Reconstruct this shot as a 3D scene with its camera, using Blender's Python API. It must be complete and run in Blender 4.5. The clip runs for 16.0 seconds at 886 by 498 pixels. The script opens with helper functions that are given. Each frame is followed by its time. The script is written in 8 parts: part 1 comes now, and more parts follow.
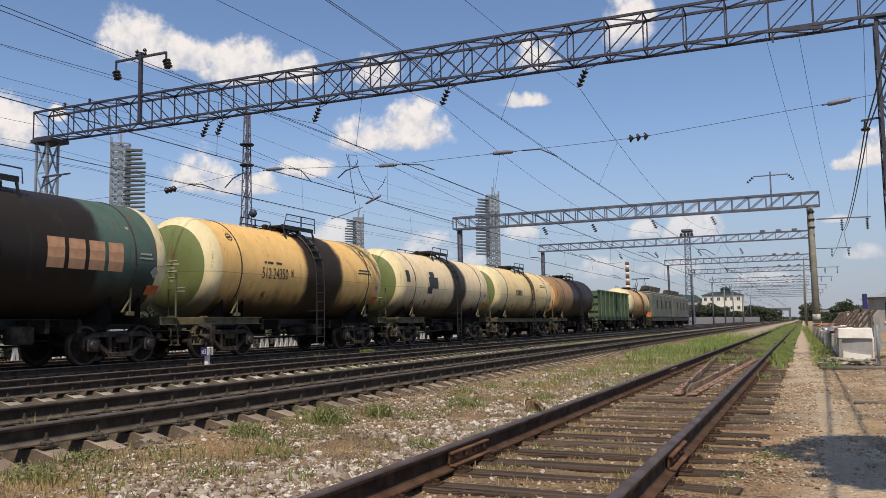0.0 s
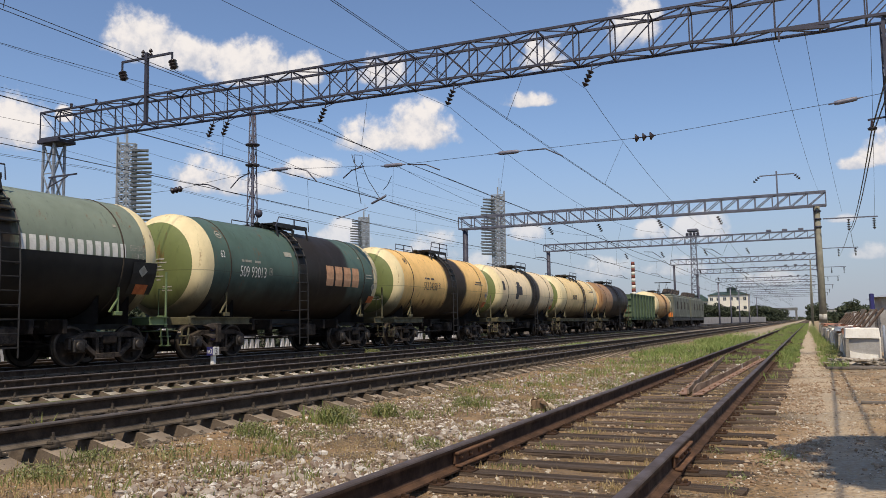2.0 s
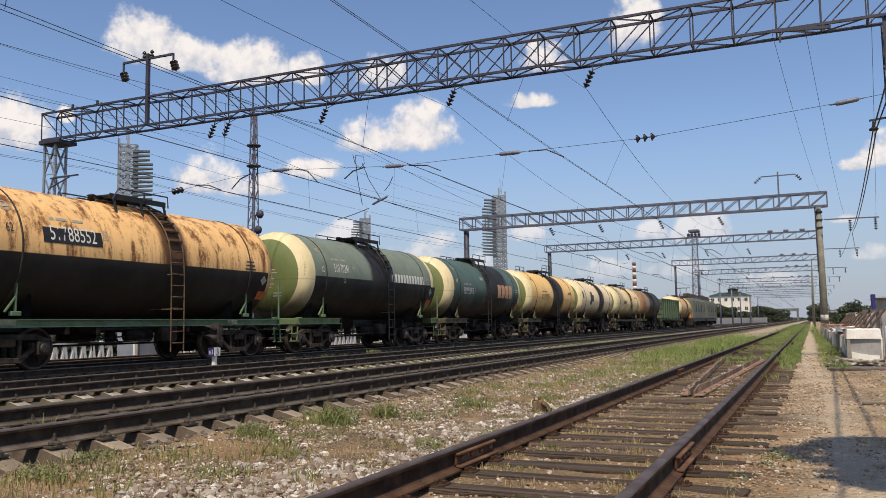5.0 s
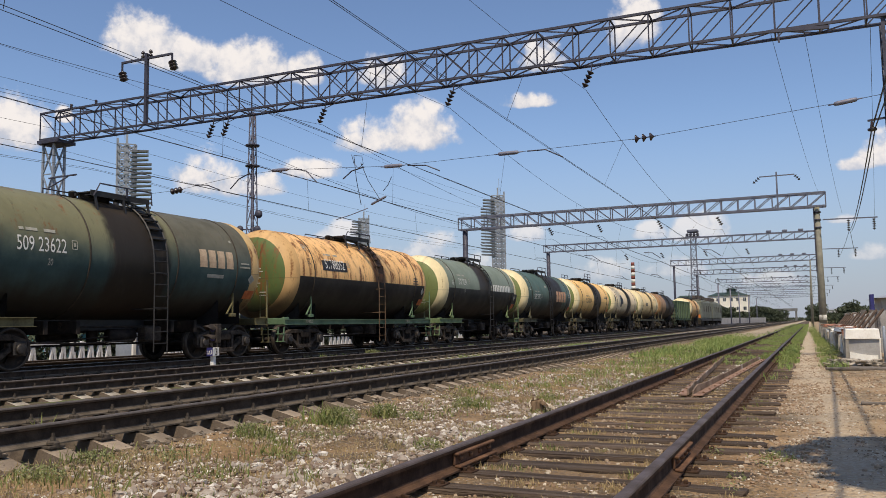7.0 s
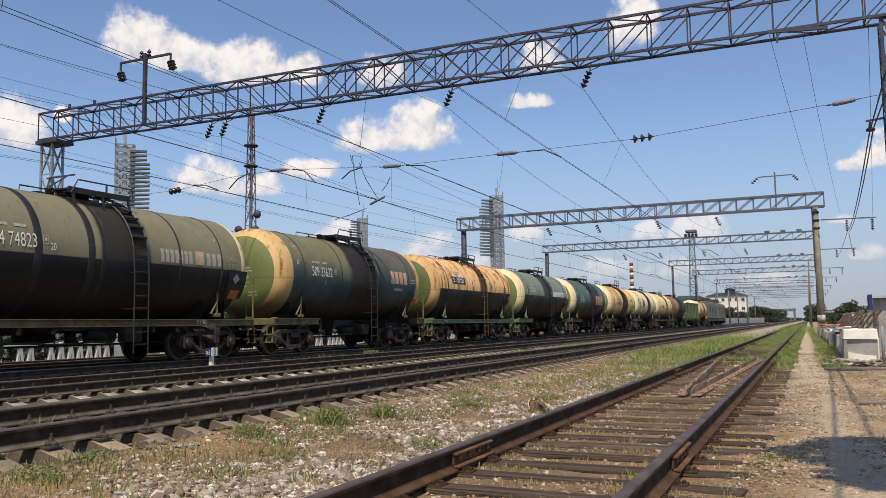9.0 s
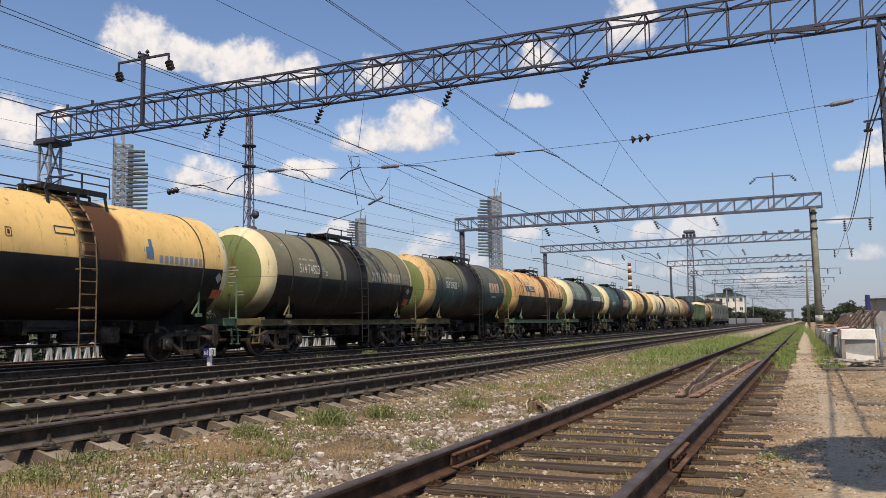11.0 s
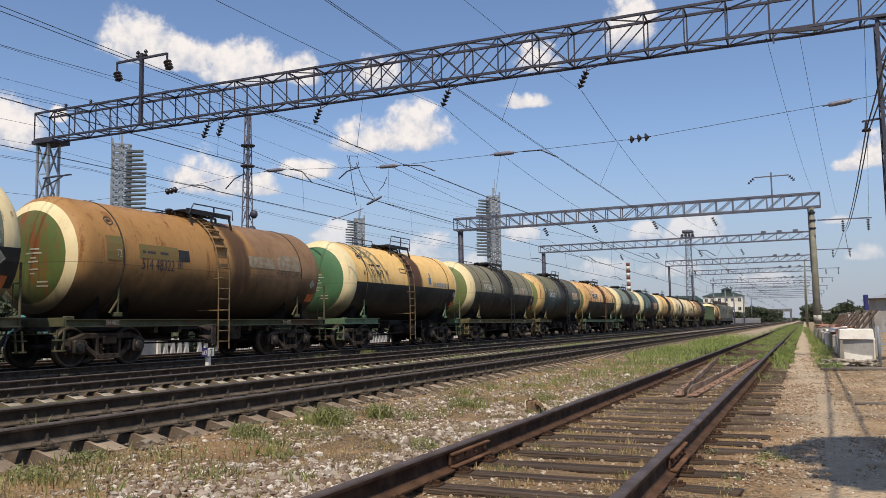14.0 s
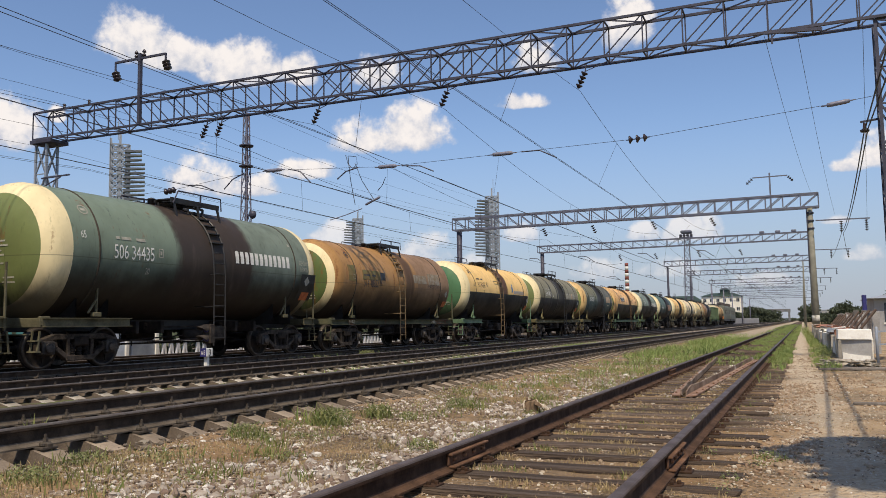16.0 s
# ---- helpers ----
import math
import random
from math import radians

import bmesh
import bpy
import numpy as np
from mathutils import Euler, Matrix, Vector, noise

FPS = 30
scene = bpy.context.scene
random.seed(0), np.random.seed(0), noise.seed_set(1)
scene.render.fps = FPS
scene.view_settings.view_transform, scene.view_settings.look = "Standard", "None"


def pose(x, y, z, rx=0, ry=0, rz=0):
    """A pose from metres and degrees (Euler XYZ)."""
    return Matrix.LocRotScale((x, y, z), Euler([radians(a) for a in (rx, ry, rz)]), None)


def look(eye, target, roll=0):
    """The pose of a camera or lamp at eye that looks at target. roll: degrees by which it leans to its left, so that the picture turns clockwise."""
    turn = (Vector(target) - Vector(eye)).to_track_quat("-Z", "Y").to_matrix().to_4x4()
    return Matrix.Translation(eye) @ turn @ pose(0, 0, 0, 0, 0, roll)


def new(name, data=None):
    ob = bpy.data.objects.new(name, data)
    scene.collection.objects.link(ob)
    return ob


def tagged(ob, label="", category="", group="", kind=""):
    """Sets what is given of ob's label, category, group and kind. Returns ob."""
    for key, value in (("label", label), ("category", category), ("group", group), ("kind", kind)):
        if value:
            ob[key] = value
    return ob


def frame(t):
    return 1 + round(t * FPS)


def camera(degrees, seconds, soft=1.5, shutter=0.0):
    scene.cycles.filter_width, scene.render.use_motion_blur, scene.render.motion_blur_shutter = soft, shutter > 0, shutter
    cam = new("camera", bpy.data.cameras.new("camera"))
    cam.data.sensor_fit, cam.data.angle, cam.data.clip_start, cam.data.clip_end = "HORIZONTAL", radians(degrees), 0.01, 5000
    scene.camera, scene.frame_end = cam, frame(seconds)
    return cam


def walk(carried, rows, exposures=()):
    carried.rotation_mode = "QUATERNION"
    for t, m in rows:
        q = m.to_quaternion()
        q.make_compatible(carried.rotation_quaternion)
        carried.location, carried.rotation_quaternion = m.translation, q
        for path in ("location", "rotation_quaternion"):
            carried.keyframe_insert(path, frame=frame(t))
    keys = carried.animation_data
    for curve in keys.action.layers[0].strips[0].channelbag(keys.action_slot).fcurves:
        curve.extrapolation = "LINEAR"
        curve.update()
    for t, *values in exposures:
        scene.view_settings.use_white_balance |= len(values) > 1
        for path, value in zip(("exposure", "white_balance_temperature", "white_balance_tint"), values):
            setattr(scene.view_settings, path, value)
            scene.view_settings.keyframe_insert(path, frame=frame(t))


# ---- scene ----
# The camera: held by hand on one spot, it drifts sideways by less than half a degree.
EYE = (0.0, 0.0, 0.937)
YAW, PITCH, ROLL = 24.023, 5.314, -0.904
cam = camera(56.88, 16.0, soft=0.72)
DRIFT = ((0, -9.5, -1.3), (0.5, -4.5, -1.3), (1, -1.5, -1.3), (1.5, 0, -1.3), (2.5, 0.4, -1.3), (3, 2.0, -1.3), (3.5, 2.6, -1.0),
         (4, 2.5, 0), (6.5, 0.9, 0), (7, 0, 0), (7.5, -0.8, 0), (8, -1.2, 0), (8.5, -1.6, 0), (9, -2.5, 0.3), (11.5, -6.0, 0.8),
         (12, -6.2, 0.4), (12.5, -6.5, 0.3), (13.5, -7.3, 0.3), (14.5, -9, 0.6), (15, -9.7, 0.8), (16, -10.5, 0.8))


def aim(right, down):
    """The camera's pose, turned by small offsets (in 1/1447 rad)."""
    yaw, pitch = radians(YAW) + right / 1447.5, radians(PITCH) + down / 1447.5
    ahead = Vector((-math.sin(yaw) * math.cos(pitch), math.cos(yaw) * math.cos(pitch), math.sin(pitch)))
    return look(EYE, Vector(EYE) + ahead * 10, ROLL)


walk(cam, [(t, aim(a, b)) for t, a, b in DRIFT], exposures=[(t, e, 7250, 12) for t, e in ((0, -0.05), (2.5, -0.03), (4, 0.03), (6.5, -0.02), (7, -0.02), (8, 0.03), (9, 0.05), (11.5, 0.0), (14, 0.0), (15, -0.04), (16, 0.03))])

# ---- sky and sun ----
SUN_TO = Vector((0.18, -0.49, 0.853)).normalized()
SUN_EL = math.asin(SUN_TO.z)
SUN_AZ = math.atan2(SUN_TO.x, SUN_TO.y)


def make_world():
    world = bpy.data.worlds.new("sky")
    scene.world = world
    world.use_nodes = True
    nt = world.node_tree
    nt.nodes.clear()

    def node(kind, **kw):
        n = nt.nodes.new(kind)
        for key, value in kw.items():
            if key == "op":
                n.operation = value
        return n

    def m(op, a, b=None, c=None):
        n = node("ShaderNodeMath", op=op)
        for i, v in enumerate((a, b, c)):
            if v is None:
                continue
            if isinstance(v, (int, float)):
                n.inputs[i].default_value = v
            else:
                nt.links.new(v, n.inputs[i])
        return n.outputs[0]

    sky = nt.nodes.new("ShaderNodeTexSky")
    sky.sky_type = "NISHITA"
    sky.sun_disc = False
    sky.sun_elevation, sky.sun_rotation = SUN_EL, SUN_AZ
    sky.air_density, sky.dust_density, sky.ozone_density = 1.0, 0.35, 4.0
    co = nt.nodes.new("ShaderNodeTexCoord")
    sep = nt.nodes.new("ShaderNodeSeparateXYZ")
    nt.links.new(co.outputs["Generated"], sep.inputs[0])
    x, y, z = sep.outputs
    az = m("MULTIPLY", m("ARCTAN2", x, y), 180 / math.pi)
    el = m("MULTIPLY", m("ARCSINE", z), 180 / math.pi)
    # fair-weather cumulus on flat bases: bearing, base, top, half width (degrees)
    field, rise = None, None
    for a, e0, e1, w in CLOUDS:
        u = m("DIVIDE", m("SUBTRACT", az, a), w)
        v = m("DIVIDE", m("SUBTRACT", el, e0 + 0.22 * (e1 - e0)), 0.78 * (e1 - e0))
        k = m("MAXIMUM", v, m("MULTIPLY", v, -3.2))
        d = m("SUBTRACT", 1.0, m("ADD", m("MULTIPLY", u, u), m("MULTIPLY", k, k)))
        if field is None:
            field, rise = d, v
        else:
            over = m("GREATER_THAN", d, field)
            rise = m("ADD", m("MULTIPLY", rise, m("SUBTRACT", 1.0, over)), m("MULTIPLY", v, over))
            field = m("MAXIMUM", field, d)
    field = m("MAXIMUM", field, -1.4)

    def turb(scale, detail, rough):
        n = nt.nodes.new("ShaderNodeTexNoise")
        n.inputs["Scale"].default_value, n.inputs["Detail"].default_value = scale, detail
        n.inputs["Roughness"].default_value = rough
        nt.links.new(co.outputs["Generated"], n.inputs["Vector"])
        return n.outputs["Fac"]

    big, lumps, wisps = turb(17, 4, 0.5), turb(48, 9, 0.58), turb(95, 7, 0.6)
    dens = m("ADD", m("ADD", field, 0.16), m("ADD", m("MULTIPLY", m("SUBTRACT", big, 0.5), 2.4), m("MULTIPLY", m("SUBTRACT", lumps, 0.5), 2.0)))
    ramp = nt.nodes.new("ShaderNodeMapRange")
    ramp.interpolation_type = "SMOOTHSTEP"
    nt.links.new(dens, ramp.inputs["Value"])
    ramp.inputs["From Min"].default_value, ramp.inputs["From Max"].default_value = 0.0, 0.85
    # billows turned to the sun are white, the bases and hollows greyer
    body = nt.nodes.new("ShaderNodeMapRange")
    body.interpolation_type = "SMOOTHSTEP"
    nt.links.new(m("ADD", m("ADD", m("MULTIPLY", rise, 0.55), m("MULTIPLY", dens, 0.35)), m("ADD", m("MULTIPLY", m("SUBTRACT", lumps, 0.5), 1.5), m("MULTIPLY", m("SUBTRACT", wisps, 0.5), 1.0))), body.inputs["Value"])
    body.inputs["From Min"].default_value, body.inputs["From Max"].default_value = -0.15, 0.85
    shade = nt.nodes.new("ShaderNodeMix")
    shade.data_type = "RGBA"
    nt.links.new(body.outputs[0], shade.inputs["Factor"])
    shade.inputs[6].default_value = (4.3, 4.8, 5.9, 1)
    shade.inputs[7].default_value = (7.0, 7.05, 7.4, 1)
    # summer haze near the horizon
    haze = nt.nodes.new("ShaderNodeMapRange")
    haze.interpolation_type = "SMOOTHSTEP"
    nt.links.new(el, haze.inputs["Value"])
    haze.inputs["From Min"].default_value, haze.inputs["From Max"].default_value = 15.0, -1.0
    haze.inputs["To Min"].default_value, haze.inputs["To Max"].default_value = 0.0, 0.85
    hz = nt.nodes.new("ShaderNodeMix")
    hz.data_type = "RGBA"
    nt.links.new(haze.outputs[0], hz.inputs["Factor"])
    # clear dry air: a touch deeper blue
    deep = nt.nodes.new("ShaderNodeMix")
    deep.data_type, deep.blend_type = "RGBA", "MULTIPLY"
    deep.inputs["Factor"].default_value = 1.0
    nt.links.new(sky.outputs[0], deep.inputs[6])
    deep.inputs[7].default_value = (0.96, 1.03, 1.15, 1)
    nt.links.new(deep.outputs[2], hz.inputs[6])
    hz.inputs[7].default_value = (2.55, 3.1, 4.35, 1)
    mix = nt.nodes.new("ShaderNodeMix")
    mix.data_type = "RGBA"
    thin = nt.nodes.new("ShaderNodeMapRange")
    nt.links.new(el, thin.inputs["Value"])
    thin.inputs["From Min"].default_value, thin.inputs["From Max"].default_value = 2.0, 10.0
    thin.inputs["To Min"].default_value, thin.inputs["To Max"].default_value = 0.35, 1.0
    nt.links.new(m("MULTIPLY", ramp.outputs[0], thin.outputs[0]), mix.inputs["Factor"])
    nt.links.new(hz.outputs[2], mix.inputs[6])
    nt.links.new(shade.outputs[2], mix.inputs[7])
    bg = nt.nodes.new("ShaderNodeBackground")
    bg.inputs["Strength"].default_value = 0.125
    nt.links.new(mix.outputs[2], bg.inputs["Color"])
    out = nt.nodes.new("ShaderNodeOutputWorld")
    nt.links.new(bg.outputs[0], out.inputs["Surface"])


HIGH_CLOUDS = (
    (150, 32, 50, 18), (-100, 28, 43, 16), (60, 24, 37, 14), (110, 18, 33, 16), (-150, 16, 29, 15), (-70, 12, 21, 9),
    (-44.2, 17.3, 21.0, 2.7), (-41.6, 17.0, 19.6, 2.6), (-37.4, 16.4, 19.5, 3.4), (-33.7, 16.6, 19.0, 1.6),
    (-28.2, 16.5, 19.4, 1.8), (-16.6, 17.2, 19.6, 1.7), (-10.5, 18.4, 22.2, 1.9),
)
MIDDLE_CLOUDS = (
    (-52.4, 11.2, 14.8, 2.6), (-49.2, 13.2, 14.2, 0.6), (-39.8, 8.9, 12.0, 3.0), (-36.9, 9.0, 10.9, 2.0),
    (-33.2, 10.2, 11.8, 2.2), (-28.6, 12.0, 14.4, 3.0), (-25.4, 12.2, 15.5, 2.8), (-17.8, 14.9, 16.1, 2.0),
    (5.3, 9.3, 11.9, 2.4), (3.1, 9.2, 10.2, 1.3), (40, 9, 16, 9),
)
LOW_CLOUDS = (
    (-9.8, 5.6, 6.8, 1.2), (-6.5, 5.4, 7.2, 1.9), (2.0, 6.0, 6.7, 1.2), (3.9, 3.6, 4.7, 1.4), (-18.1, 5.7, 7.1, 1.4),
    (-31.0, 5.7, 7.3, 1.9), (-25.2, 4.3, 6.9, 2.5), (-12.4, 2.8, 4.5, 2.0), (-8.4, 3.0, 4.5, 2.3), (-21.5, 3.2, 5.0, 2.0), (-2.6, 2.2, 3.2, 2.5),
)
CLOUDS = HIGH_CLOUDS + MIDDLE_CLOUDS + LOW_CLOUDS
make_world()
sun = new("sun", bpy.data.lights.new("sun", "SUN"))
sun.data.energy, sun.data.angle, sun.data.color = 4.0, radians(0.55), (1.0, 0.93, 0.80)
sun.matrix_world = look(SUN_TO * 50, (0, 0, 0))

# ---- materials ----
def _mat(name):
    mat = bpy.data.materials.new(name)
    mat.use_nodes = True
    nt = mat.node_tree
    return mat, nt, nt.nodes["Principled BSDF"]


class Graph:
    """Small helper to chain shader nodes."""

    def __init__(self, nt):
        self.nt = nt
        self.co = nt.nodes.new("ShaderNodeTexCoord")
        self.vec = self.co.outputs["Object"]

    def plug(self, value, socket):
        if hasattr(value, "is_linked"):
            self.nt.links.new(value, socket)
        elif isinstance(value, tuple):
            socket.default_value = (*value, 1.0) if len(value) == 3 else value
        else:
            socket.default_value = value

    def math(self, op, a, b=0.0, c=0.0):
        n = self.nt.nodes.new("ShaderNodeMath")
        n.operation = op
        for i, v in enumerate((a, b, c)):
            self.plug(v, n.inputs[i])
        return n.outputs[0]

    def noise(self, scale, detail=4.0, rough=0.55, vec=None, stretch=None):
        vec = vec or self.vec
        if stretch:
            mp = self.nt.nodes.new("ShaderNodeMapping")
            mp.inputs["Scale"].default_value = stretch
            self.nt.links.new(vec, mp.inputs["Vector"])
            vec = mp.outputs[0]
        n = self.nt.nodes.new("ShaderNodeTexNoise")
        n.inputs["Scale"].default_value = scale
        n.inputs["Detail"].default_value = detail
        n.inputs["Roughness"].default_value = rough
        self.nt.links.new(vec, n.inputs["Vector"])
        return n.outputs["Fac"]

    def step(self, value, lo, hi, to_lo=0.0, to_hi=1.0):
        n = self.nt.nodes.new("ShaderNodeMapRange")
        n.interpolation_type = "SMOOTHSTEP"
        self.plug(value, n.inputs["Value"])
        for key, v in (("From Min", lo), ("From Max", hi), ("To Min", to_lo), ("To Max", to_hi)):
            self.plug(v, n.inputs[key])
        return n.outputs[0]

    def mix(self, fac, a, b):
        n = self.nt.nodes.new("ShaderNodeMix")
        n.data_type = "RGBA"
        self.plug(fac, n.inputs["Factor"])
        self.plug(a, n.inputs[6])
        self.plug(b, n.inputs[7])
        return n.outputs[2]

    def xyz(self, vec=None):
        n = self.nt.nodes.new("ShaderNodeSeparateXYZ")
        self.nt.links.new(vec or self.vec, n.inputs[0])
        return n.outputs

    def random(self):
        return self.nt.nodes.new("ShaderNodeObjectInfo").outputs["Random"]

    def island(self):
        return self.nt.nodes.new("ShaderNodeNewGeometry").outputs["Random Per Island"]

    def bump(self, height, strength, distance, bsdf):
        n = self.nt.nodes.new("ShaderNodeBump")
        n.inputs["Strength"].default_value, n.inputs["Distance"].default_value = strength, distance
        self.nt.links.new(height, n.inputs["Height"])
        self.nt.links.new(n.outputs[0], bsdf.inputs["Normal"])


def surface(name, light, dark, scale=3.0, rough=0.7, metal=0.0, bump=0.3, depth=0.01, fine=40.0, stain=None, stain_at=0.6, vary=0.0, island=False, stretch=None):
    """A worn surface: two tones in large patches, fine grain in relief and colour, and stains."""
    mat, nt, b = _mat(name)
    g = Graph(nt)
    patch = g.noise(scale, 5, 0.6, stretch=stretch)
    grain = g.noise(fine, 3, 0.6, stretch=stretch)
    col = g.mix(g.step(g.math("ADD", g.math("MULTIPLY", patch, 0.7), g.math("MULTIPLY", grain, 0.3)), 0.36, 0.66), dark, light)
    if stain:
        col = g.mix(g.step(g.noise(scale * 0.6, 6, 0.68, stretch=stretch), stain_at, stain_at + 0.12), col, stain)
    if vary:
        r = g.island() if island else g.random()
        hsv = nt.nodes.new("ShaderNodeHueSaturation")
        nt.links.new(col, hsv.inputs["Color"])
        nt.links.new(g.step(r, 0, 1, 1 - vary, 1 + vary), hsv.inputs["Value"])
        col = hsv.outputs[0]
    nt.links.new(col, b.inputs["Base Color"])
    b.inputs["Metallic"].default_value = metal
    if rough > 0.6:
        b.inputs["Specular IOR Level"].default_value = 0.2
    nt.links.new(g.step(patch, 0.3, 0.7, min(rough + 0.12, 1), max(rough - 0.1, 0.05)), b.inputs["Roughness"])
    if bump:
        g.bump(g.math("ADD", grain, patch), bump, depth, b)
    return mat


def tank_paint(name, upper, lower=None, cut=0.0, soft=0.012, spill=(0.03, 0.024, 0.02), spill_at=(0.0, 0.9), front=None, rust=0.25, streak=0.5, grime_shade=0.6, rust_col=(0.20, 0.075, 0.025)):
    """Painted tank steel: an upper colour, often a lower half painted or fading darker, the dark band where cargo has
    spilt, rust runs, road dirt and painted-in shade low down.
    front: (from y, colour) of a front part stained dark as a whole."""
    upper = (upper[0] * 1.05, upper[1], upper[2] * 0.88)
    mat, nt, b = _mat(name)
    g = Graph(nt)
    x, y, z = g.xyz()
    cloud = g.noise(0.9, 5, 0.6)
    grain = g.noise(14, 4, 0.6)
    runs = g.noise(3.2, 5, 0.65, stretch=(1.0, 1.0, 0.16))
    col = g.mix(g.step(cloud, 0.3, 0.7), tuple(c * 0.80 for c in upper), upper)
    col = g.mix(g.step(g.math("ADD", runs, g.math("MULTIPLY", grain, 0.25)), 0.74 - 0.16 * rust, 0.88 - 0.1 * rust), col, rust_col)
    if front:
        edge = g.math("ADD", y, g.math("MULTIPLY", g.math("SUBTRACT", runs, 0.5), 0.8))
        col = g.mix(g.math("MULTIPLY", g.step(edge, front[0] - 0.1, front[0] + 0.25), 0.9), col, g.mix(g.step(cloud, 0.35, 0.65), front[1], tuple(v * 1.5 for v in front[1])))
    col = g.mix(g.math("MULTIPLY", g.step(g.noise(7, 5, 0.7, stretch=(1, 1, 0.25)), 0.54, 0.75), streak * 0.35), col, (0.10, 0.07, 0.042))
    # thin dark runs down the side, and the level weld seam of the plates
    thin = g.noise(2.6, 6, 0.7, stretch=(2.2, 3.4, 0.09))
    col = g.mix(g.math("MULTIPLY", g.step(thin, 0.57, 0.70), 0.30 + 0.35 * streak), col, tuple(v * 0.22 + 0.008 for v in upper))
    seam = g.step(g.math("ABSOLUTE", g.math("ADD", z, 0.16)), 0.014, 0.006)
    col = g.mix(g.math("MULTIPLY", seam, 0.45), col, (0.05, 0.04, 0.03))
    c, w = spill_at
    band = g.math("ABSOLUTE", g.math("SUBTRACT", y, c))
    ragged = g.math("ADD", g.math("MULTIPLY", g.math("SUBTRACT", g.noise(2.2, 5, 0.7, stretch=(0.6, 1, 0.22)), 0.5), 0.55), g.math("MULTIPLY", g.math("SUBTRACT", runs, 0.5), 0.3))
    band = g.math("ADD", band, ragged)
    spilt = g.math("MULTIPLY", g.step(band, w + 0.2, w - 0.12), 0.97)
    spill_col = g.mix(g.step(runs, 0.5, 0.75), spill, tuple(v * 1.6 + 0.004 for v in spill))
    over = soft > 0.3          # the spill lies over a lower half that fades darker, never painted apart
    if not over:
        col = g.mix(spilt, col, spill_col)
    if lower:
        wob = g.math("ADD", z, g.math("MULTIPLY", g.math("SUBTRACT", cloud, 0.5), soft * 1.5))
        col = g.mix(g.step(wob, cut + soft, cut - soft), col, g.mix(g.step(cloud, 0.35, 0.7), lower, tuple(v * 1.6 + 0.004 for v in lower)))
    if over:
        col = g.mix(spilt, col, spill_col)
    # brown dust and oil plus the underside's shade, painted in with a ragged edge
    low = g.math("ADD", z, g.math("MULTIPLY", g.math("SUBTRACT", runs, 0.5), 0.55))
    col = g.mix(g.math("MULTIPLY", g.step(low, -0.35, -1.15), grime_shade), col, (0.028, 0.020, 0.014))
    nt.links.new(col, b.inputs["Base Color"])
    nt.links.new(g.step(cloud, 0.3, 0.7, 0.62, 0.45), b.inputs["Roughness"])
    b.inputs["Specular IOR Level"].default_value = 0.24
    g.bump(g.math("ADD", g.math("MULTIPLY", cloud, 2.0), g.math("MULTIPLY", grain, 0.2)), 0.12, 0.03, b)
    return mat


